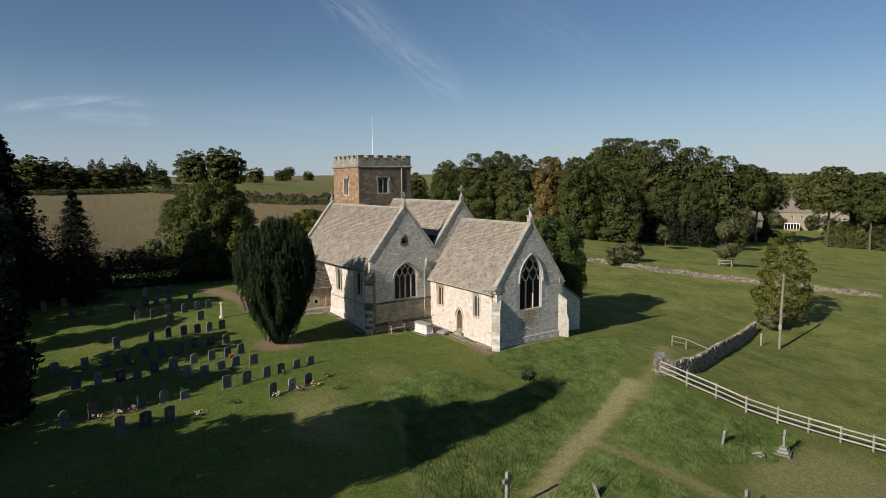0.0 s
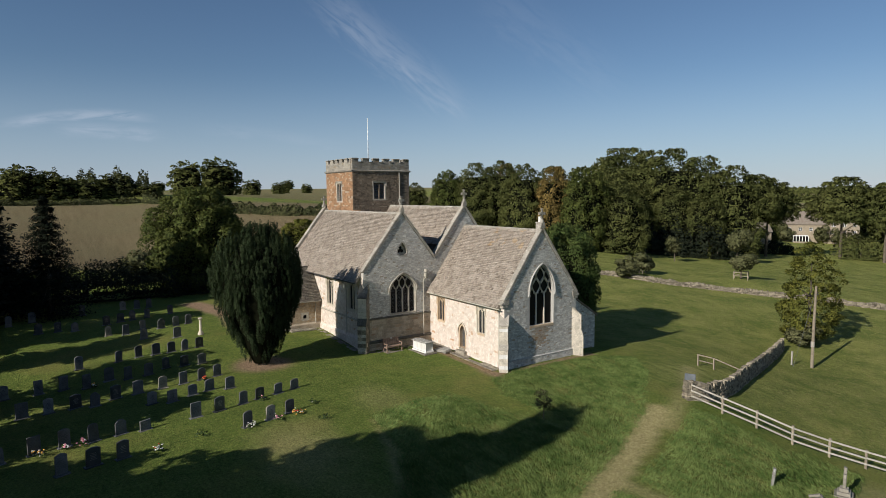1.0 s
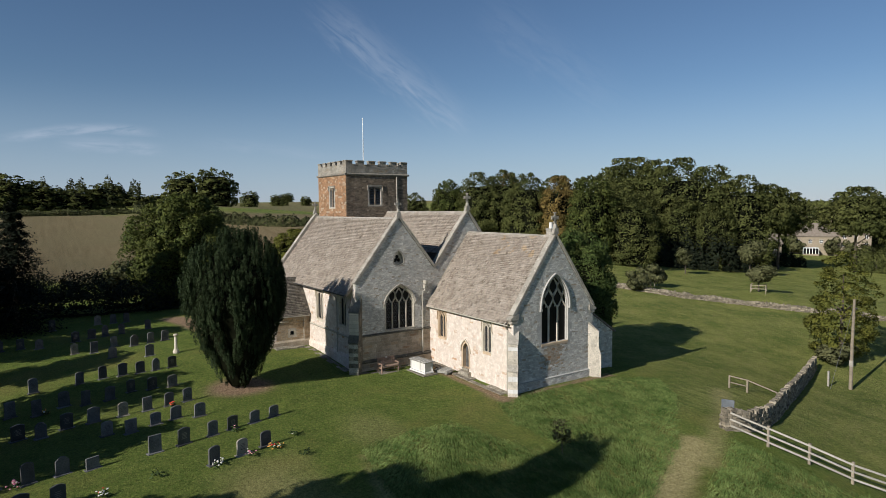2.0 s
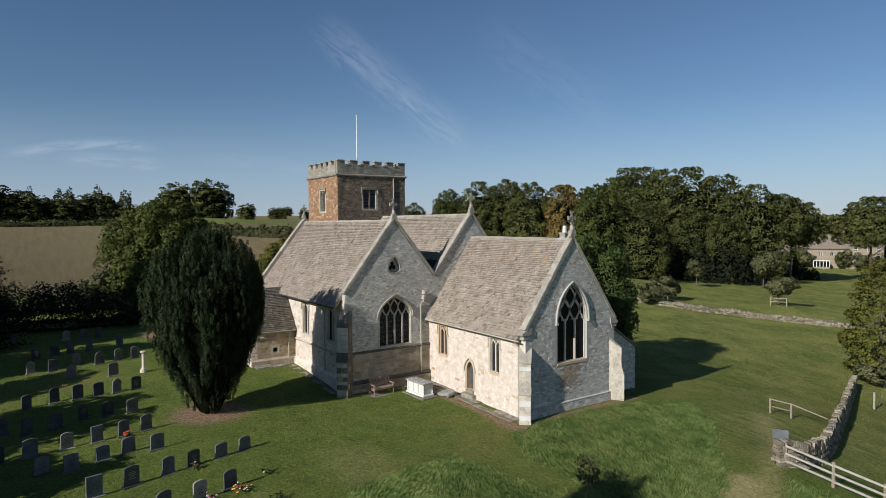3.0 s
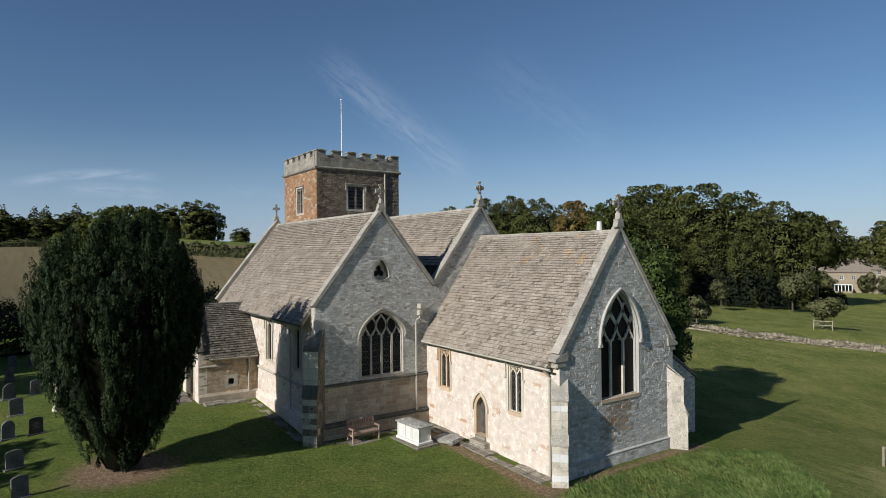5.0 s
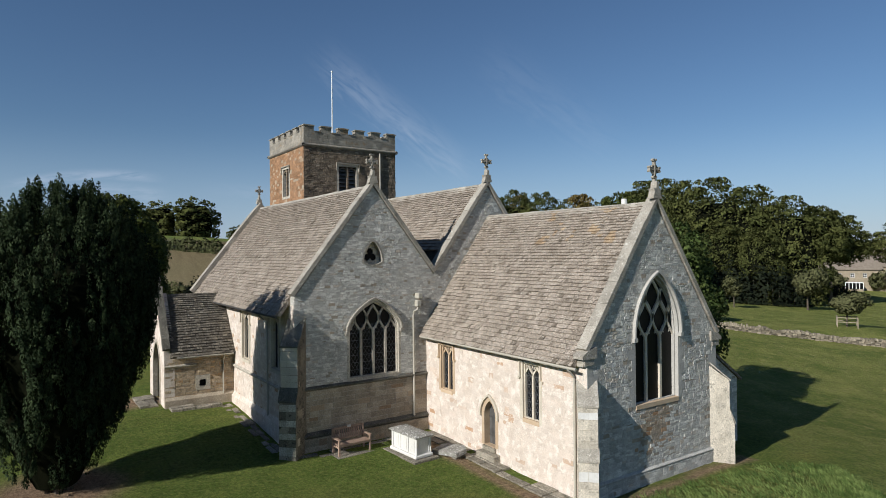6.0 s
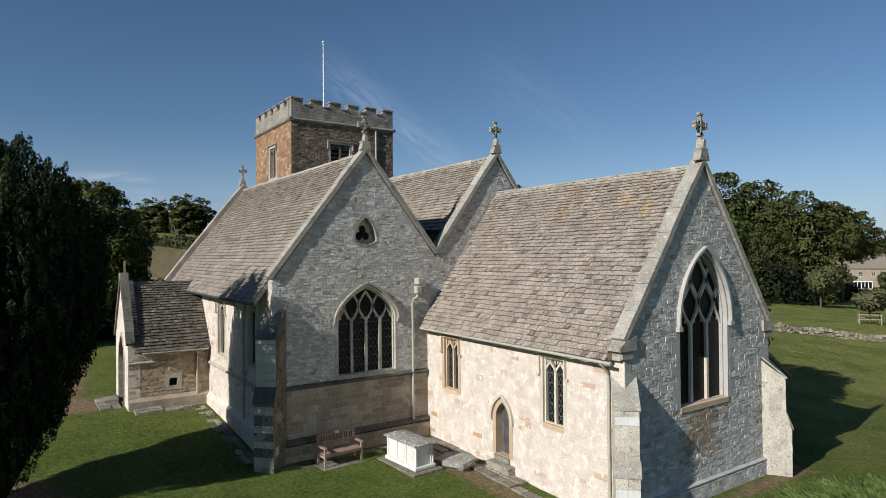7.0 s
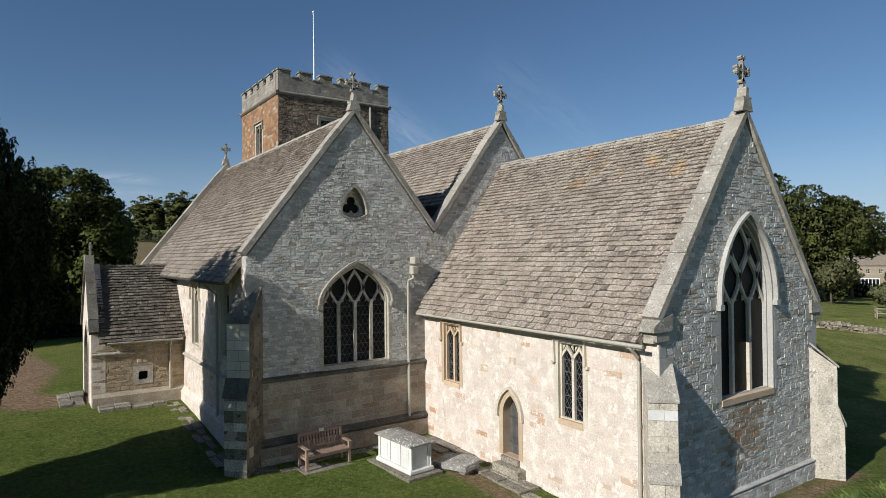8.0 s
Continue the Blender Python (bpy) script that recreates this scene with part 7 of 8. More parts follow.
def yew():
    """A dense upright yew: tall rounded columns of fine tufts round a near-black core that stands in for inner shade,
    narrow at the foot.
    """
    ob = tagged(empty("yew_tree", pose(-10.7, -14.5, 0.45)), "dense dark upright yew tree, narrow at the foot, on bare earth", "tree")
    g = np.random.RandomState(4)
    prof_h = np.array([0.0, 0.05, 0.16, 0.32, 0.48, 0.62, 0.76, 0.88, 0.95, 1.0])
    prof_r = np.array([0.65, 0.95, 1.60, 2.35, 2.92, 3.18, 3.05, 2.60, 2.0, 0.9])
    H = 10.35
    # added solid core; its black gives the shaded grooves between the columns
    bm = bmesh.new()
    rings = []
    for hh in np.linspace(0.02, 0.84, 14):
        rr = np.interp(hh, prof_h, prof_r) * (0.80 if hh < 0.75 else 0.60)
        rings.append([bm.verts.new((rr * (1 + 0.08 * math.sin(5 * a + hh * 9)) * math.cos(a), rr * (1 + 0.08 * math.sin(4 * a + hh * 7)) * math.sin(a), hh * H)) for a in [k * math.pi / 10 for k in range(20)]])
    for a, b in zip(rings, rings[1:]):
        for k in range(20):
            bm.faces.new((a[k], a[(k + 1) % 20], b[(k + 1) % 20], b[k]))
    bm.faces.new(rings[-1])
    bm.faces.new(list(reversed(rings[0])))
    part("shade_core", finish(bm), SHADECORE, ob)
    bm = bmesh.new()
    for k in range(7):
        a = k * 0.9
        add_tube(bm, [(0.35 * math.cos(a), 0.35 * math.sin(a), -0.4), (0.5 * math.cos(a), 0.5 * math.sin(a), 0.6), (1.0 * math.cos(a), 1.0 * math.sin(a), 2.6)], 0.20, 7, 0.1)
    part("trunk", finish(bm), BARK, ob)
    P, N, S = [], [], []
    # each column ends in a rounded tip; those above stand behind those below
    for i in range(190):
        q = (i + 0.5) / 140
        spire = i >= 140
        top = g.uniform(0.90, 1.02) if spire else 0.14 + 0.80 * q ** 0.62 + g.uniform(-0.02, 0.02)
        a = i * 2.39996 + g.uniform(-0.25, 0.25)
        wd = g.uniform(0.17, 0.27) if spire else g.uniform(0.28, 0.44) * (0.65 + 0.45 * q)
        ln = g.uniform(1.2, 2.0) if spire else g.uniform(1.7, 3.4) * (0.55 + 0.6 * q)
        mid = np.clip(top - 0.45 * ln / H, 0.01, 1)
        if spire:
            edge = (np.interp(min(top, 0.99), prof_h, prof_r) + 0.25) * np.sqrt((i - 139.5) / 50)
        else:
            edge = np.interp(mid, prof_h, prof_r) * (1 + 0.05 * np.sin(3 * a + 1.0)) - wd * g.uniform(0.3, 1.3)
        out = np.array([np.cos(a), np.sin(a), 0.0])
        slope = (np.interp(min(mid + 0.1, 1), prof_h, prof_r) - np.interp(max(mid - 0.1, 0), prof_h, prof_r)) / (0.2 * H)
        slope = np.clip(slope, -0.25, 0.45)
        tufts = 14 if spire else 20
        for k in range(tufts):
            t = (k + g.uniform(0, 1)) / tufts
            b = k * 2.39996 + g.uniform(-0.3, 0.3)
            rad = wd * (1 - t) ** 0.6 if spire else wd * np.sqrt(max(0.03, 1 - t ** 4)) * min(1.0, 0.45 + 2.2 * t)
            c = out * (edge + slope * ln * (t - 0.5)) + np.array([rad * np.cos(b), rad * np.sin(b), top * H - ln * (1 - t)])
            m = int(g.uniform(46, 70))
            tw, tl = g.uniform(0.07, 0.12), g.uniform(0.32, 0.60)
            u, ang = g.uniform(0, 1, m), g.uniform(0, 2 * np.pi, m)
            rr = tw * np.sqrt(np.clip(np.sin(np.pi * (0.14 + 0.84 * u)), 0.02, 1)) * g.uniform(0.75, 1.05, m)
            off = np.stack([rr * np.cos(ang), rr * np.sin(ang), tl * (u - 0.45)], 1)
            off += np.array([np.cos(b), np.sin(b), 0]) * (0.12 * tl * u)[:, None]
            nn = np.stack([np.cos(ang), np.sin(ang), 0.15 + 0.6 * u], 1)
            P.append(c + off)
            N.append(nn)
            S.append(0.25 * nn + 0.9 * np.array([np.cos(b), np.sin(b), 0.15 + 0.8 * t ** 3]) + 0.15 * out)
    leaf_mesh("crown", np.concatenate(P), np.concatenate(N), 0.047, YEWLEAF, ob, 8, jitter=0.35, aspect=0.48, shade=np.concatenate(S), upright=True)


yew()

# oak beside the churchyard, egg-shaped evergreen behind the chancel, and nearer trees
oak = domed_tree("oak_tree", 13.6, 6.0, 0.3, 46000, 0.145, OAKLEAF, 21, "broad sunlit oak tree at the churchyard edge", pads=190, pad=0.20, flat=0.85, peak=0.45)
oak.matrix_world = Matrix.Translation((-51.5, -9.4, ground_z(-51.5, -9.4))) @ Matrix.Diagonal((1.0, 1.0, 1.0, 1))
evergreen = domed_tree("evergreen_tree", 10.4, 3.5, 0.4, 42000, 0.085, BUSHLEAF, 31, "dense egg-shaped green evergreen behind the chancel", pads=120, pad=0.24, flat=1.15, peak=0.45, core=0.80, lobes=0.05)
evergreen.matrix_world = Matrix.Translation((-7.0, 13.2, ground_z(-7, 13.2) - 0.1))
maple = domed_tree("field_maple", 11.0, 2.9, 0.5, 10500, 0.115, BRIGHTLEAF, 41, "yellowing field maple beside the meadow wall", pads=110, pad=0.24, flat=0.62, peak=0.28, core=0, lobes=0.22)
maple.matrix_world = Matrix.Translation((2.6, 41.0, ground_z(2.6, 41.0) - 0.1))
lime = domed_tree("small_tree", 7.4, 4.0, 0.4, 16000, 0.15, BRIGHTLEAF, 43, "yellow-green small tree beyond the aisle", pads=70, pad=0.24)
lime.matrix_world = Matrix.Translation((-62, 9.5, ground_z(-62, 9.5)))


def conifer(name, h, r, seed, label, tiers=22, leaves=9000, size=0.22, mat=DARKLEAF, droop=0.35):
    g = np.random.RandomState(seed)
    ob = tagged(empty(name), label, "tree")
    bm = bmesh.new()
    add_tube(bm, [(0, 0, -0.4), (0, 0, h * 0.5), (0, 0, h * 0.98)], h * 0.022, 8, 0.03)
    P, N = [], []
    per = leaves // (tiers * 7)
    for i in range(tiers):
        t = (i + 0.4) / tiers
        z, rr = h * (0.05 + 0.95 * t), r * (1 - t) ** 0.8 + 0.15
        for k in range(7):
            a = k * 0.9 + i * 1.7 + g.uniform(-0.3, 0.3)
            ln = rr * g.uniform(0.7, 1.1)
            tip = np.array([ln * np.cos(a), ln * np.sin(a), -droop * ln])
            if i % 3 == 0 and k < 4:
                add_tube(bm, [(0, 0, z), tuple(np.array([0, 0, z]) + tip * 0.9)], 0.05, 5, 0.015)
            s = g.uniform(0.15, 1, per)[:, None]
            P.append(np.array([0, 0, z]) + tip * s + g.normal(size=(per, 3)) * [0.22 * rr * 0.6, 0.22 * rr * 0.6, 0.10 * h / tiers * 2])
            N.append(np.tile([0.3 * np.cos(a), 0.3 * np.sin(a), 1.0], (per, 1)))
    part("trunk", finish(bm), BARK, ob)
    leaf_mesh("crown", np.concatenate(P), np.concatenate(N), size, mat, ob, seed, jitter=0.6, aspect=0.5)
    return ob


spruce = conifer("conifer_tree", 18, 5.2, 51, "tall dark conifer along the churchyard edge", tiers=30, leaves=14000, size=0.24)
cedar = conifer("conifer_tree", 12.6, 4.6, 52, "dark drooping conifer at the churchyard corner", tiers=16, leaves=20000, size=0.13, droop=0.45)
cedar.matrix_world = Matrix.Translation((-41, -26.8, ground_z(-41, -26.8)))
broad = broadleaf("shade_tree", 18, 5.6, 0.3, 6000, 0.42, DARKLEAF, 53, "tall dark tree along the churchyard edge", n=34, skirt=10)
for x, y, h, w, turn in ((-43, -33.5, 1.08, 1.3, 0), (-51, -32.5, 0.62, 1.2, 60), (-47, -38, 1.0, 1.2, 110)):
    place_tree(spruce, x, y, h, w, turn)
for x, y, h, w, turn in ((14.6, -39.0, 1.34, 0.36, 0), (11.0, -39.5, 1.0, 0.62, 80), (12.8, -39.4, 1.06, 0.46, 25), (7.6, -40.2, 0.72, 0.62, 33), (4.2, -40.8, 0.58, 0.58, 133), (1.4, -41.5, 0.44, 0.5, 12), (-4.6, -35.2, 0.50, 0.70, 200), (-12.0, -35.3, 0.64, 0.75, 140), (-29.0, -36.6, 0.76, 0.98, 40), (-21.0, -36.2, 0.60, 0.55, 300), (-37.5, -35.8, 0.72, 0.8, 90)):
    place_tree(broad, x, y, h, w, turn)
retire([spruce, broad])

# woodland
K = [
    domed_tree("woodland_tree", 20, 7.5, 0.3, 11500, 0.25, WOODLEAF, 61, "large dense olive-green tree in the wood", group="woodland trees", limbs=3, pads=150, pad=0.23, flat=0.78),
    domed_tree("woodland_tree", 20, 7.2, 0.3, 11500, 0.25, WOODLEAF, 62, "large domed dark-green tree in the wood", group="woodland trees", limbs=3, pads=130, pad=0.24, flat=0.70),
    domed_tree("woodland_tree", 20, 6.5, 0.3, 12500, 0.25, AUTUMNLEAF, 63, "tree in the wood turning brown and orange", group="woodland trees", limbs=3, pads=150, pad=0.21, flat=0.95),
    domed_tree("woodland_tree", 20, 7.0, 0.3, 12500, 0.25, OAKLEAF, 64, "yellow-green broad tree in the wood", group="woodland trees", limbs=4, pads=150, pad=0.21, flat=0.95),
    domed_tree("woodland_tree", 20, 6.8, 9.0, 11500, 0.25, WOODLEAF, 65, "tall tree with bare trunk and rounded crown by the house", group="woodland trees", limbs=4, pads=110, pad=0.24, flat=0.6, core=0.62),
]
WOOD_1 = [(-92, 50, 16, 0), (-87, 56, 19, 3), (-82, 61, 20.5, 0), (-79, 66, 21.0, 0), (-71, 66, 20.0, 1), (-64, 69, 19.0, 2), (-57, 71, 18.8, 3), (-60, 82, 18.5, 1), (-72, 76, 19.8, 1), (-84, 72, 20.6, 2), (-96, 62, 18, 0), (-52, 77, 15, 0)]
WOOD_2 = [(-81, 111, 25.7, 0), (-74, 108, 25.2, 0), (-67, 106, 24.3, 1), (-61, 108, 24.2, 0), (-55, 111, 22.2, 1), (-49, 114, 19.6, 0), (-46, 119, 17.4, 4), (-45.4, 124, 16.6, 4), (-72, 99, 19, 1), (-64, 97, 16, 0), (-56, 101, 15, 1), (-50, 104, 13, 0), (-66, 90, 16, 0), (-78, 92, 20, 1), (-88, 116, 24, 0)]
WOOD_3 = [(-35.2, 140.5, 16.8, 4), (-26.5, 143, 15.2, 4), (-24, 146, 5, 0), (-20, 149, 6, 1), (-14, 152, 6, 0), (-52, 205, 14, 0), (-40, 208, 13, 1), (-25, 204, 14, 0), (-78, 196, 12, 1), (-63, 161, 3.5, 3), (-70, 158, 5, 1), (-10, 195, 12, 0), (0, 178, 9, 1)]
FAR = [
    domed_tree("hedgerow_tree", 20, 7.5, 0.3, 2700, 0.52, WOODLEAF, 66, "distant dark-green hedgerow tree on the skyline", group="hedgerow trees", limbs=3, pads=60, pad=0.24, flat=0.75, lobes=0.14, peak=0.55),
    domed_tree("hedgerow_tree", 20, 7.0, 0.3, 2700, 0.52, WOODLEAF, 67, "distant rounded olive tree on the skyline", group="hedgerow trees", limbs=3, pads=50, pad=0.26, flat=0.8, lobes=0.12, peak=0.55),
]
q = random.Random(71)
for row in (WOOD_1, WOOD_2, WOOD_3):
    for x, y, top, k in row:
        place_tree(FAR[k] if y > 155 and k < 2 else K[k], x, y, (top - ground_z(x, y)) / 20, (top - ground_z(x, y)) / 20 * q.uniform(0.85, 1.05), q.uniform(0, 360))
HILL = [(-142, -28.4, 21.0), (-143, -22.8, 19.6), (-141, -13.7, 18.2), (-142, -8.8, 19.6), (-141, -1.8, 16.8), (-142, -18.5, 18.0), (-143, -33, 18.2), (-144, -40, 19.0), (-142, -46, 18.0), (-189.5, 19, 25.4), (-181.8, 27.5, 26.2), (-243, 58, 21), (-300, 90, 21), (-332, 105, 22), (-328, 118, 21)]
for x, y, top in HILL:
    k = q.choice((0, 1))
    place_tree(FAR[k], x, y, max(4, top - ground_z(x, y)) / 20 * 1.08, max(5, top - ground_z(x, y)) / 20 * (q.uniform(1.35, 1.6) if x < -150 else q.uniform(1.7, 2.4)), q.uniform(0, 360), 1.0)
for i in range(26):
    a = q.uniform(-0.55, 0.62)
    x, y = -520 - 160 * q.random() + 300 * max(0, a), 60 + 900 * a + 250 * max(0, a)
    place_tree(FAR[q.choice((0, 1))], x, y, q.uniform(0.4, 0.65), q.uniform(0.6, 1.0), q.uniform(0, 360), 1.0)
for i in range(9):
    x, y = q.uniform(-160, 120), q.uniform(330, 620)
    place_tree(FAR[q.choice((0, 1))], x, y, q.uniform(0.4, 0.65), q.uniform(0.6, 1.0), q.uniform(0, 360), 1.0)

# shrubs, orchard and hedges
shrub = broadleaf("shrub", 3.6, 2.6, 0.2, 2600, 0.19, PALELEAF, 81, "straggling grey-green shrub at the field edge", "shrub", "shrubs", n=14)
for x, y, h, w in ((-66, -14.5, 1.25, 1.3), (-27.5, 48.0, 0.75, 0.8), (-28.8, 53.0, 1.0, 0.95), (-25.5, 45.2, 0.6, 0.7), (-72, 2, 1.0, 1.2), (3.5, 37.5, 0.6, 0.8), (-58.2, 182.2, 1.7, 1.1), (-65.2, 175.2, 1.25, 1.0), (-68.2, 175.4, 1.9, 1.4), (-53.4, 183.6, 1.5, 1.0), (-50.8, 188.6, 1.2, 1.2)):
    place_tree(shrub, x, y, h, w, q.uniform(0, 360))
apple = broadleaf("orchard_tree", 5.0, 2.4, 1.5, 2600, 0.17, PALELEAF, 82, "small grey-green orchard tree in grass", "tree", "orchard trees", n=14, trunk=0.13)
for x, y, h, w in ((-41.9, 81.4, 1.1, 0.95), (-18.2, 64.3, 0.86, 1.1), (-38, 98, 1.55, 1.5)):
    place_tree(apple, x, y, h, w, q.uniform(0, 360))
retire([shrub, apple])


def tree_guard(x, y):
    ob = tagged(empty("tree_guard", on_ground(x, y, 25)), "pale wooden guard rails round an orchard tree", "fence", "tree guards")
    for a in (-1, 1):
        for b in (-1, 1):
            part("post", finish(box_bm(a * 1.0 - 0.05, a * 1.0 + 0.05, b * 1.0 - 0.05, b * 1.0 + 0.05, -0.3, 1.15)), POST, ob)
        for z in (0.5, 1.0):
            part("rail", finish(box_bm(-0.945, 0.945, a * 1.0 - 0.03, a * 1.0 + 0.03, z, z + 0.09)), POST, ob)
            part("rail", finish(box_bm(a * 1.0 - 0.03, a * 1.0 + 0.03, -0.945, 0.945, z, z + 0.09)), POST, ob)


tree_guard(-18.2, 64.3)
tree_guard(-29.5, 53.5)


def hedge(line, h, w, label, mat=HEDGELEAF, size=0.3, per=40):
    ob = tagged(empty("hedge"), label, "hedge")
    g = np.random.RandomState(len(label))
    P, N = [], []
    for (x0, y0), (x1, y1) in zip(line, line[1:]):
        ln = math.hypot(x1 - x0, y1 - y0)
        n = int(ln * per)
        t = g.uniform(0, 1, n)
        a = g.uniform(-0.3, np.pi + 0.3, n)
        lump = 1 + 0.22 * np.sin(t * ln * 0.9) + 0.15 * np.sin(t * ln * 2.3 + 1)
        f = g.uniform(0.55, 1.05, n) * lump
        nx, ny = -(y1 - y0) / ln, (x1 - x0) / ln
        off = w / 2 * np.cos(a) * f
        x, y = x0 + t * (x1 - x0) + nx * off, y0 + t * (y1 - y0) + ny * off
        z = np.array([ground_z(p, o) for p, o in zip(x, y)]) + h * np.clip(np.sin(a), 0.02, 1) ** 0.7 * f
        P.append(np.stack([x, y, z], 1))
        N.append(np.stack([nx * np.cos(a), ny * np.cos(a), np.sin(a)], 1))
    leaf_mesh("foliage", np.concatenate(P), np.concatenate(N), size, mat, ob, 5)
    if per >= 100:
        bm = bmesh.new()
        for (x0, y0), (x1, y1) in zip(line, line[1:]):
            for i in range(int(math.hypot(x1 - x0, y1 - y0) / 1.6)):
                t = (i + g.uniform(0.2, 0.8)) * 1.6 / math.hypot(x1 - x0, y1 - y0)
                x, y = x0 + t * (x1 - x0), y0 + t * (y1 - y0)
                z = ground_z(x, y)
                add_tube(bm, [(x, y, z - 0.3), (x + g.uniform(-0.3, 0.3), y + g.uniform(-0.3, 0.3), z + h * 0.7)], 0.07, 5, 0.03)
        part("stems", finish(bm), BARK, ob)


# the shade this hedge stands in is part of its leaf colour
hedge([(-60, -46), (-63, -20), (-64, 0), (-66, 16), (-70, 28)], 3.0, 3.0, "dark overgrown hedge behind the churchyard", DARKLEAF, 0.17, 210)
hedge([(-133, -60), (-132, -34), (-131, -17), (-129, -4)], 1.2, 1.6, "low field hedge along the stubble", HEDGELEAF, 0.25, 90)
hedge([(-129, -4), (-121, 5), (-114, 14), (-107, 23), (-101, 32), (-92, 45)], 2.2, 2.2, "tall field hedge below the hilltop trees", HEDGELEAF, 0.26, 150)
hedge([(-145, -62), (-144, -38), (-143, -16.5), (-141, -1)], 5.8, 6.0, "thick hedge below a row of trees", HEDGELEAF, 0.30, 260)
# tree shade over the bank is put into its near-black leaves
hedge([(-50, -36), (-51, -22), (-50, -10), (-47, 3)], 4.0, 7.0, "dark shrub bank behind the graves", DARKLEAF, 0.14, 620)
hedge([(-420, 760), (-250, 800), (-50, 830), (150, 850), (420, 800)], 6.0, 30.0, "wooded ridge on the far horizon", WOODLEAF, 2.0, 60)
hedge([(-330, 520), (-200, 540), (-60, 560), (120, 560)], 6.0, 10.0, "dark hedge between far fields", WOODLEAF, 1.0, 30)
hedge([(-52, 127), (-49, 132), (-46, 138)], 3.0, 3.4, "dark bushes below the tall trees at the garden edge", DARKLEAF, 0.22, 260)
hedge([(-36.5, 142), (-33, 144), (-27, 149)], 6.0, 6.0, "tall dark shrubs beside the farmhouse", WOODLEAF, 0.22, 420)
hedge([(-40, 148), (-28, 156), (-10, 160), (20, 162)], 2.5, 3.0, "garden hedge below the house", HEDGELEAF, 0.4, 30)
# shade under the crowns is painted here as near-black foliage
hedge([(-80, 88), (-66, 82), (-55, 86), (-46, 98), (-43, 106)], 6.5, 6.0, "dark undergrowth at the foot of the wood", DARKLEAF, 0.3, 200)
retire(K)
retire(FAR)


# sapling in the rough grass
sap = broadleaf("sapling", 2.0, 0.75, 0.5, 420, 0.07, PALELEAF, 91, "thin young sapling in rough grass", "tree", n=9, trunk=0.03, limbs=4)
sap.matrix_world = Matrix.Translation((8.1, -3.8, ground_z(8.1, -3.8)))

# ---- house beyond the meadow ----
def farmhouse(x, y, turn, w, d, eave, ridge, label, windows):
    ob = tagged(empty("house", on_ground(x, y, turn, 0.2)), label, "house")
    front = lambda u, v, t: (u, -d / 2 + t, v)
    holes = [[(u + 0.5, v), (u - 0.5, v), (u - 0.5, v + 1.2), (u + 0.5, v + 1.2)] for u, v in windows]
    bm = bmesh.new()
    add_holed(bm, [(-w / 2, -1), (w / 2, -1), (w / 2, eave), (-w / 2, eave)], holes, front, 0, 0.4)
    part("wall", finish(bm), COTTAGE, ob)
    part("wall", finish(box_bm(-w / 2, w / 2, d / 2 - 0.4, d / 2, -1, eave)), COTTAGE, ob)
    for s in (-1, 1):
        bm = bmesh.new()
        add_prism(bm, [(-d / 2 + 0.41, -1), (d / 2 - 0.41, -1), (d / 2 - 0.41, eave), (0, ridge - 0.15), (-d / 2 + 0.41, eave)], lambda u, v, t: (s * (w / 2 - t), u, v), 0, 0.4)
        part("wall", finish(bm), COTTAGE, ob)
        bm = bmesh.new()
        add_prism(bm, [(s * (d / 2 + 0.4), eave - 0.25), (0, ridge), (0, ridge + 0.2), (s * (d / 2 + 0.4), eave - 0.05)], lambda u, v, t: (t, u, v), -w / 2 - 0.2, w / 2 + 0.2)
        part("roof", finish(bm), COTTROOF, ob)
        chim = part("chimney", finish(box_bm(s * (w / 2 - 0.9) - 0.4, s * (w / 2 - 0.9) + 0.4, -0.4, 0.4, ridge - 0.5, ridge + 1.4)), COTTAGE, ob)
        part("chimney_cap", finish(box_bm(s * (w / 2 - 0.9) - 0.5, s * (w / 2 - 0.9) + 0.5, -0.5, 0.5, ridge + 1.4, ridge + 1.55)), COTTAGE, ob)
    for u, v in windows:
        win = empty("window")
        win.parent = ob
        bm = bmesh.new()
        for c in (-0.47, 0, 0.47):
            add_bar(bm, [(u + c, v), (u + c, v + 1.2)], front, 0.07, 0.08, 0.16)
        for c in (0.03, 0.6, 1.17):
            add_bar(bm, [(u - 0.5, v + c), (u + 0.5, v + c)], front, 0.07, 0.09, 0.15)
        part("window_frame", finish(bm), WHITEPAINT, win)
        bm = bmesh.new()
        add_prism(bm, [(u - 0.5, v), (u + 0.5, v), (u + 0.5, v + 1.2), (u - 0.5, v + 1.2)], front, 0.17, 0.19)
        part("pane", finish(bm), GLASS, win)
    return ob


farmhouse(-55.5, 189.5, 33, 9, 7, 7.3, 11.0, "three-storey stone farmhouse wing with white windows", [(-2.6, 5.6), (0.4, 5.6), (3.2, 5.6), (-2.6, 3.2), (0.4, 3.2), (3.2, 3.2), (-2.6, 0.7), (0.4, 0.7), (3.2, 0.7)])
farmhouse(-65.6, 183.0, 33, 15, 7, 6.0, 9.8, "long two-storey stone farmhouse range with a slate roof", [(-6, 3.6), (-3, 3.6), (0.2, 3.6), (3.2, 3.6), (6, 3.6), (-6, 0.9), (5.8, 0.9)])
farmhouse(-62.5, 149, 60, 8, 6, 4.6, 8.0, "stone outbuilding with a steep gable beside the wood", [(-2, 2.6), (2, 2.6), (0, 0.4)])
ob = tagged(empty("conservatory", on_ground(-62.6, 178.2, 33)), "white framed garden room against the farmhouse", "conservatory")
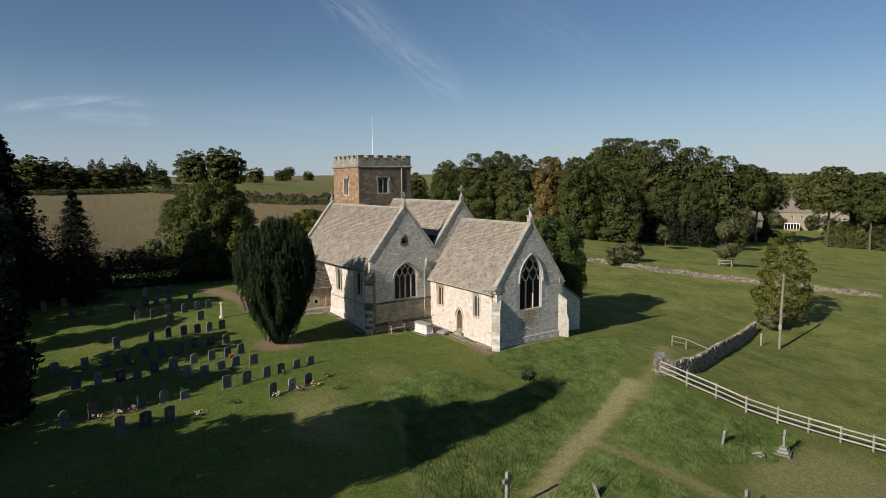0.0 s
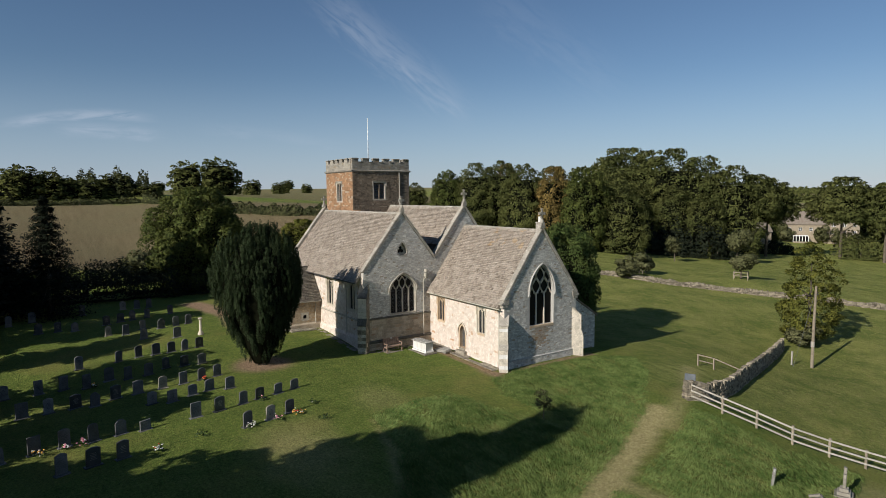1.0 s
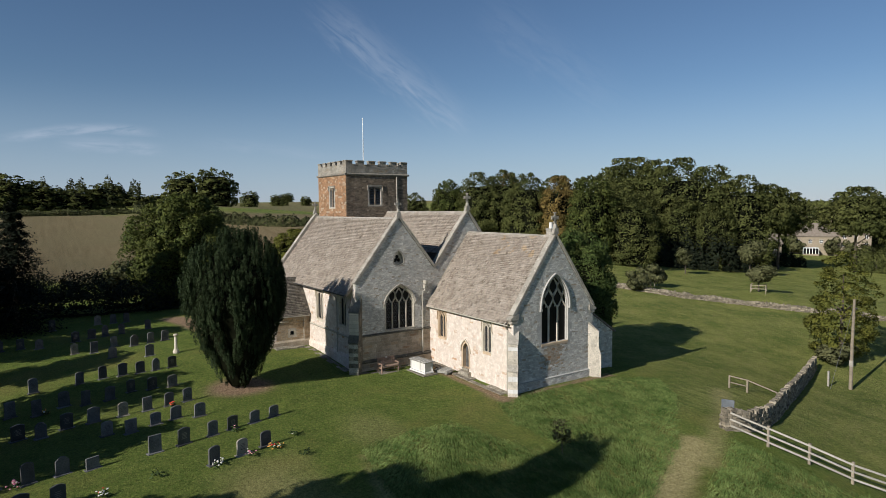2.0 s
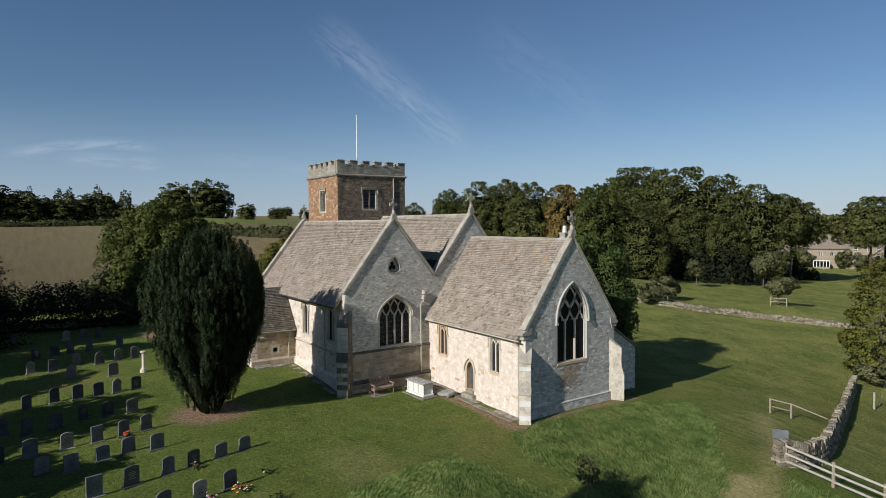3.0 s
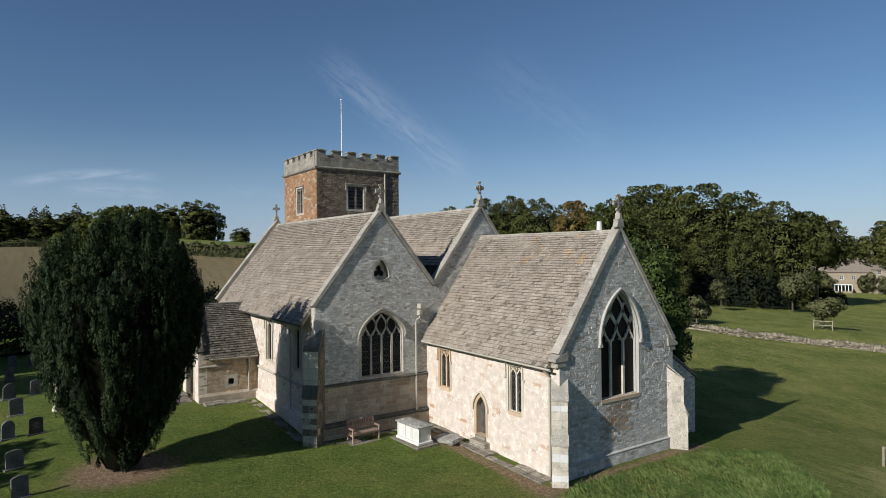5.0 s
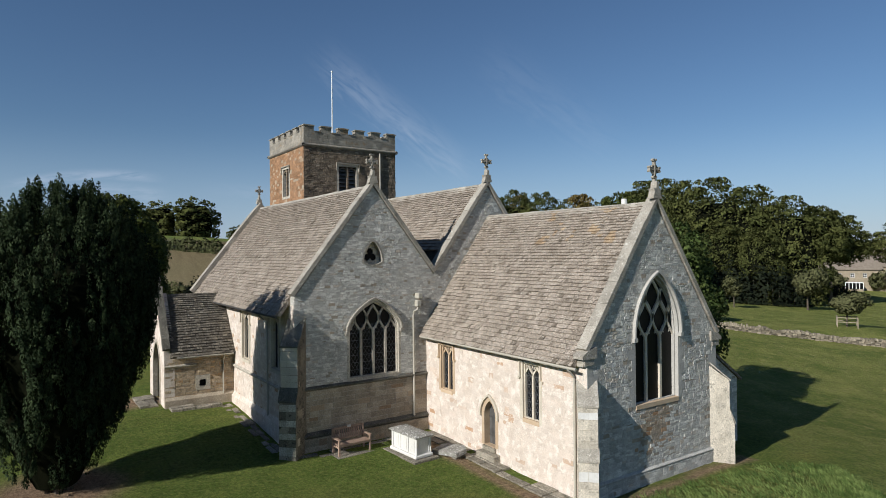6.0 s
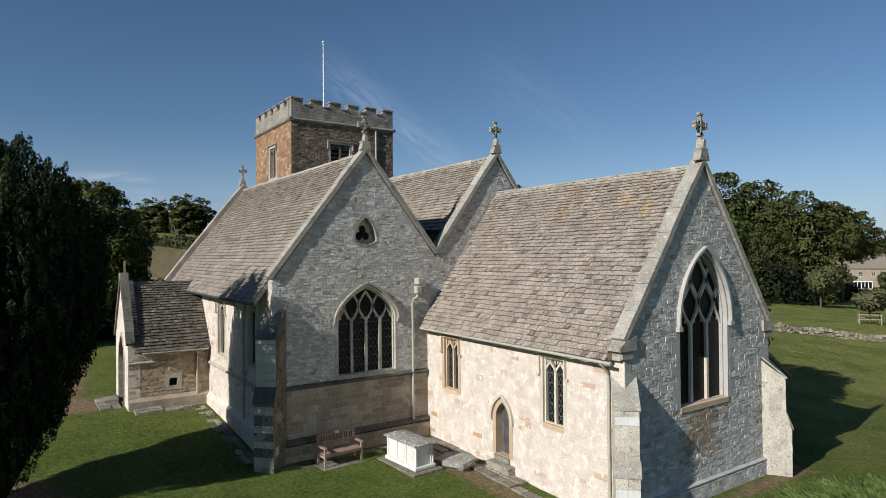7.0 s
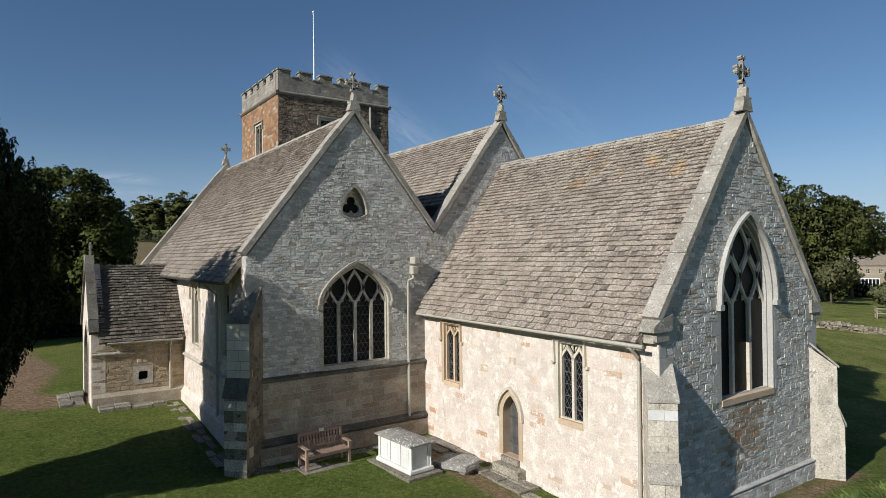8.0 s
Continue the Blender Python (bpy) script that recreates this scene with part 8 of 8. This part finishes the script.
part("roof", finish(box_bm(-2.2, 2.2, -1.5, 1.5, 2.2, 2.4, bevel=0.05)), WHITEPAINT, ob)
for i in range(6):
    part("post", finish(box_bm(-2.2 + i * 0.85, -2.05 + i * 0.85, -1.5, -1.38, -0.4, 2.198)), WHITEPAINT, ob)
part("pane", finish(box_bm(-2.2, 2.2, -1.36, -1.34, -0.3, 2.198)), GLASS, ob)
part("base_wall", finish(box_bm(-2.2, 2.2, -1.52, -1.40, -0.5, 0.5)), COTTAGE, ob)

# ---- long grass ----
def long_grass():
    """Tufts of narrow bent blades, thick in some swathes and thin in others."""
    g = np.random.RandomState(17)
    n = 135000
    x, y = g.uniform(0.5, 24, n), g.uniform(-18, 13, n)
    wave = 0.4 * np.sin(0.9 * x + 0.5 * y + 1.3 * np.sin(0.6 * y)) + 0.3 * np.sin(2.1 * y - 0.7 * x + 2 * np.sin(0.4 * x)) + 0.3 * np.sin(1.7 * x + 2.9 * y)
    ok = (uncut_depth(x, y) + 0.12 * g.normal(size=n) + 0.1 * wave > 0.0) & (wave + 0.5 * g.normal(size=n) > -0.45)
    x, y, wave = x[ok], y[ok], wave[ok]
    d = np.sqrt((x[:, None] - GP[:, 0]) ** 2 + (y[:, None] - GP[:, 1]) ** 2 + 4.0)
    z = d @ GW[:-1] + GW[-1]
    x, y, z, wave = (np.repeat(v, 3) for v in (x, y, z, wave))
    n = len(x)
    a = g.uniform(0, 2 * np.pi, n)
    h = g.uniform(0.04, 0.14, n) * (1 + 0.5 * np.maximum(0, wave))
    x, y = x + 0.09 * g.normal(size=n), y + 0.09 * g.normal(size=n)
    comb = 2.2 + 0.9 * np.sin(0.35 * x + 0.2 * y) + 0.6 * wave
    lx, ly = 0.09 * np.cos(a) + 0.09 * np.cos(comb), 0.09 * np.sin(a) + 0.09 * np.sin(comb)
    wx, wy = -0.009 * np.sin(a), 0.009 * np.cos(a)
    V = np.stack([np.stack([x - wx, y - wy, z - 0.03], 1), np.stack([x + wx, y + wy, z - 0.03], 1), np.stack([x + lx * 0.5 + wx * 0.7, y + ly * 0.5 + wy * 0.7, z + h * 0.75], 1), np.stack([x + lx, y + ly, z + h], 1)], 1)
    me = bpy.data.meshes.new("long_grass")
    me.vertices.add(4 * n)
    me.vertices.foreach_set("co", V.astype(np.float32).ravel())
    me.loops.add(4 * n)
    me.loops.foreach_set("vertex_index", np.arange(4 * n, dtype=np.int32))
    me.polygons.add(n)
    me.polygons.foreach_set("loop_start", np.arange(0, 4 * n, 4, dtype=np.int32))
    me.update(calc_edges=True)
    me.materials.append(GRASSBLADE)
    tagged(new("long_grass", me), "tussocky long grass with dry stems", "grass", kind="stuff")


long_grass()
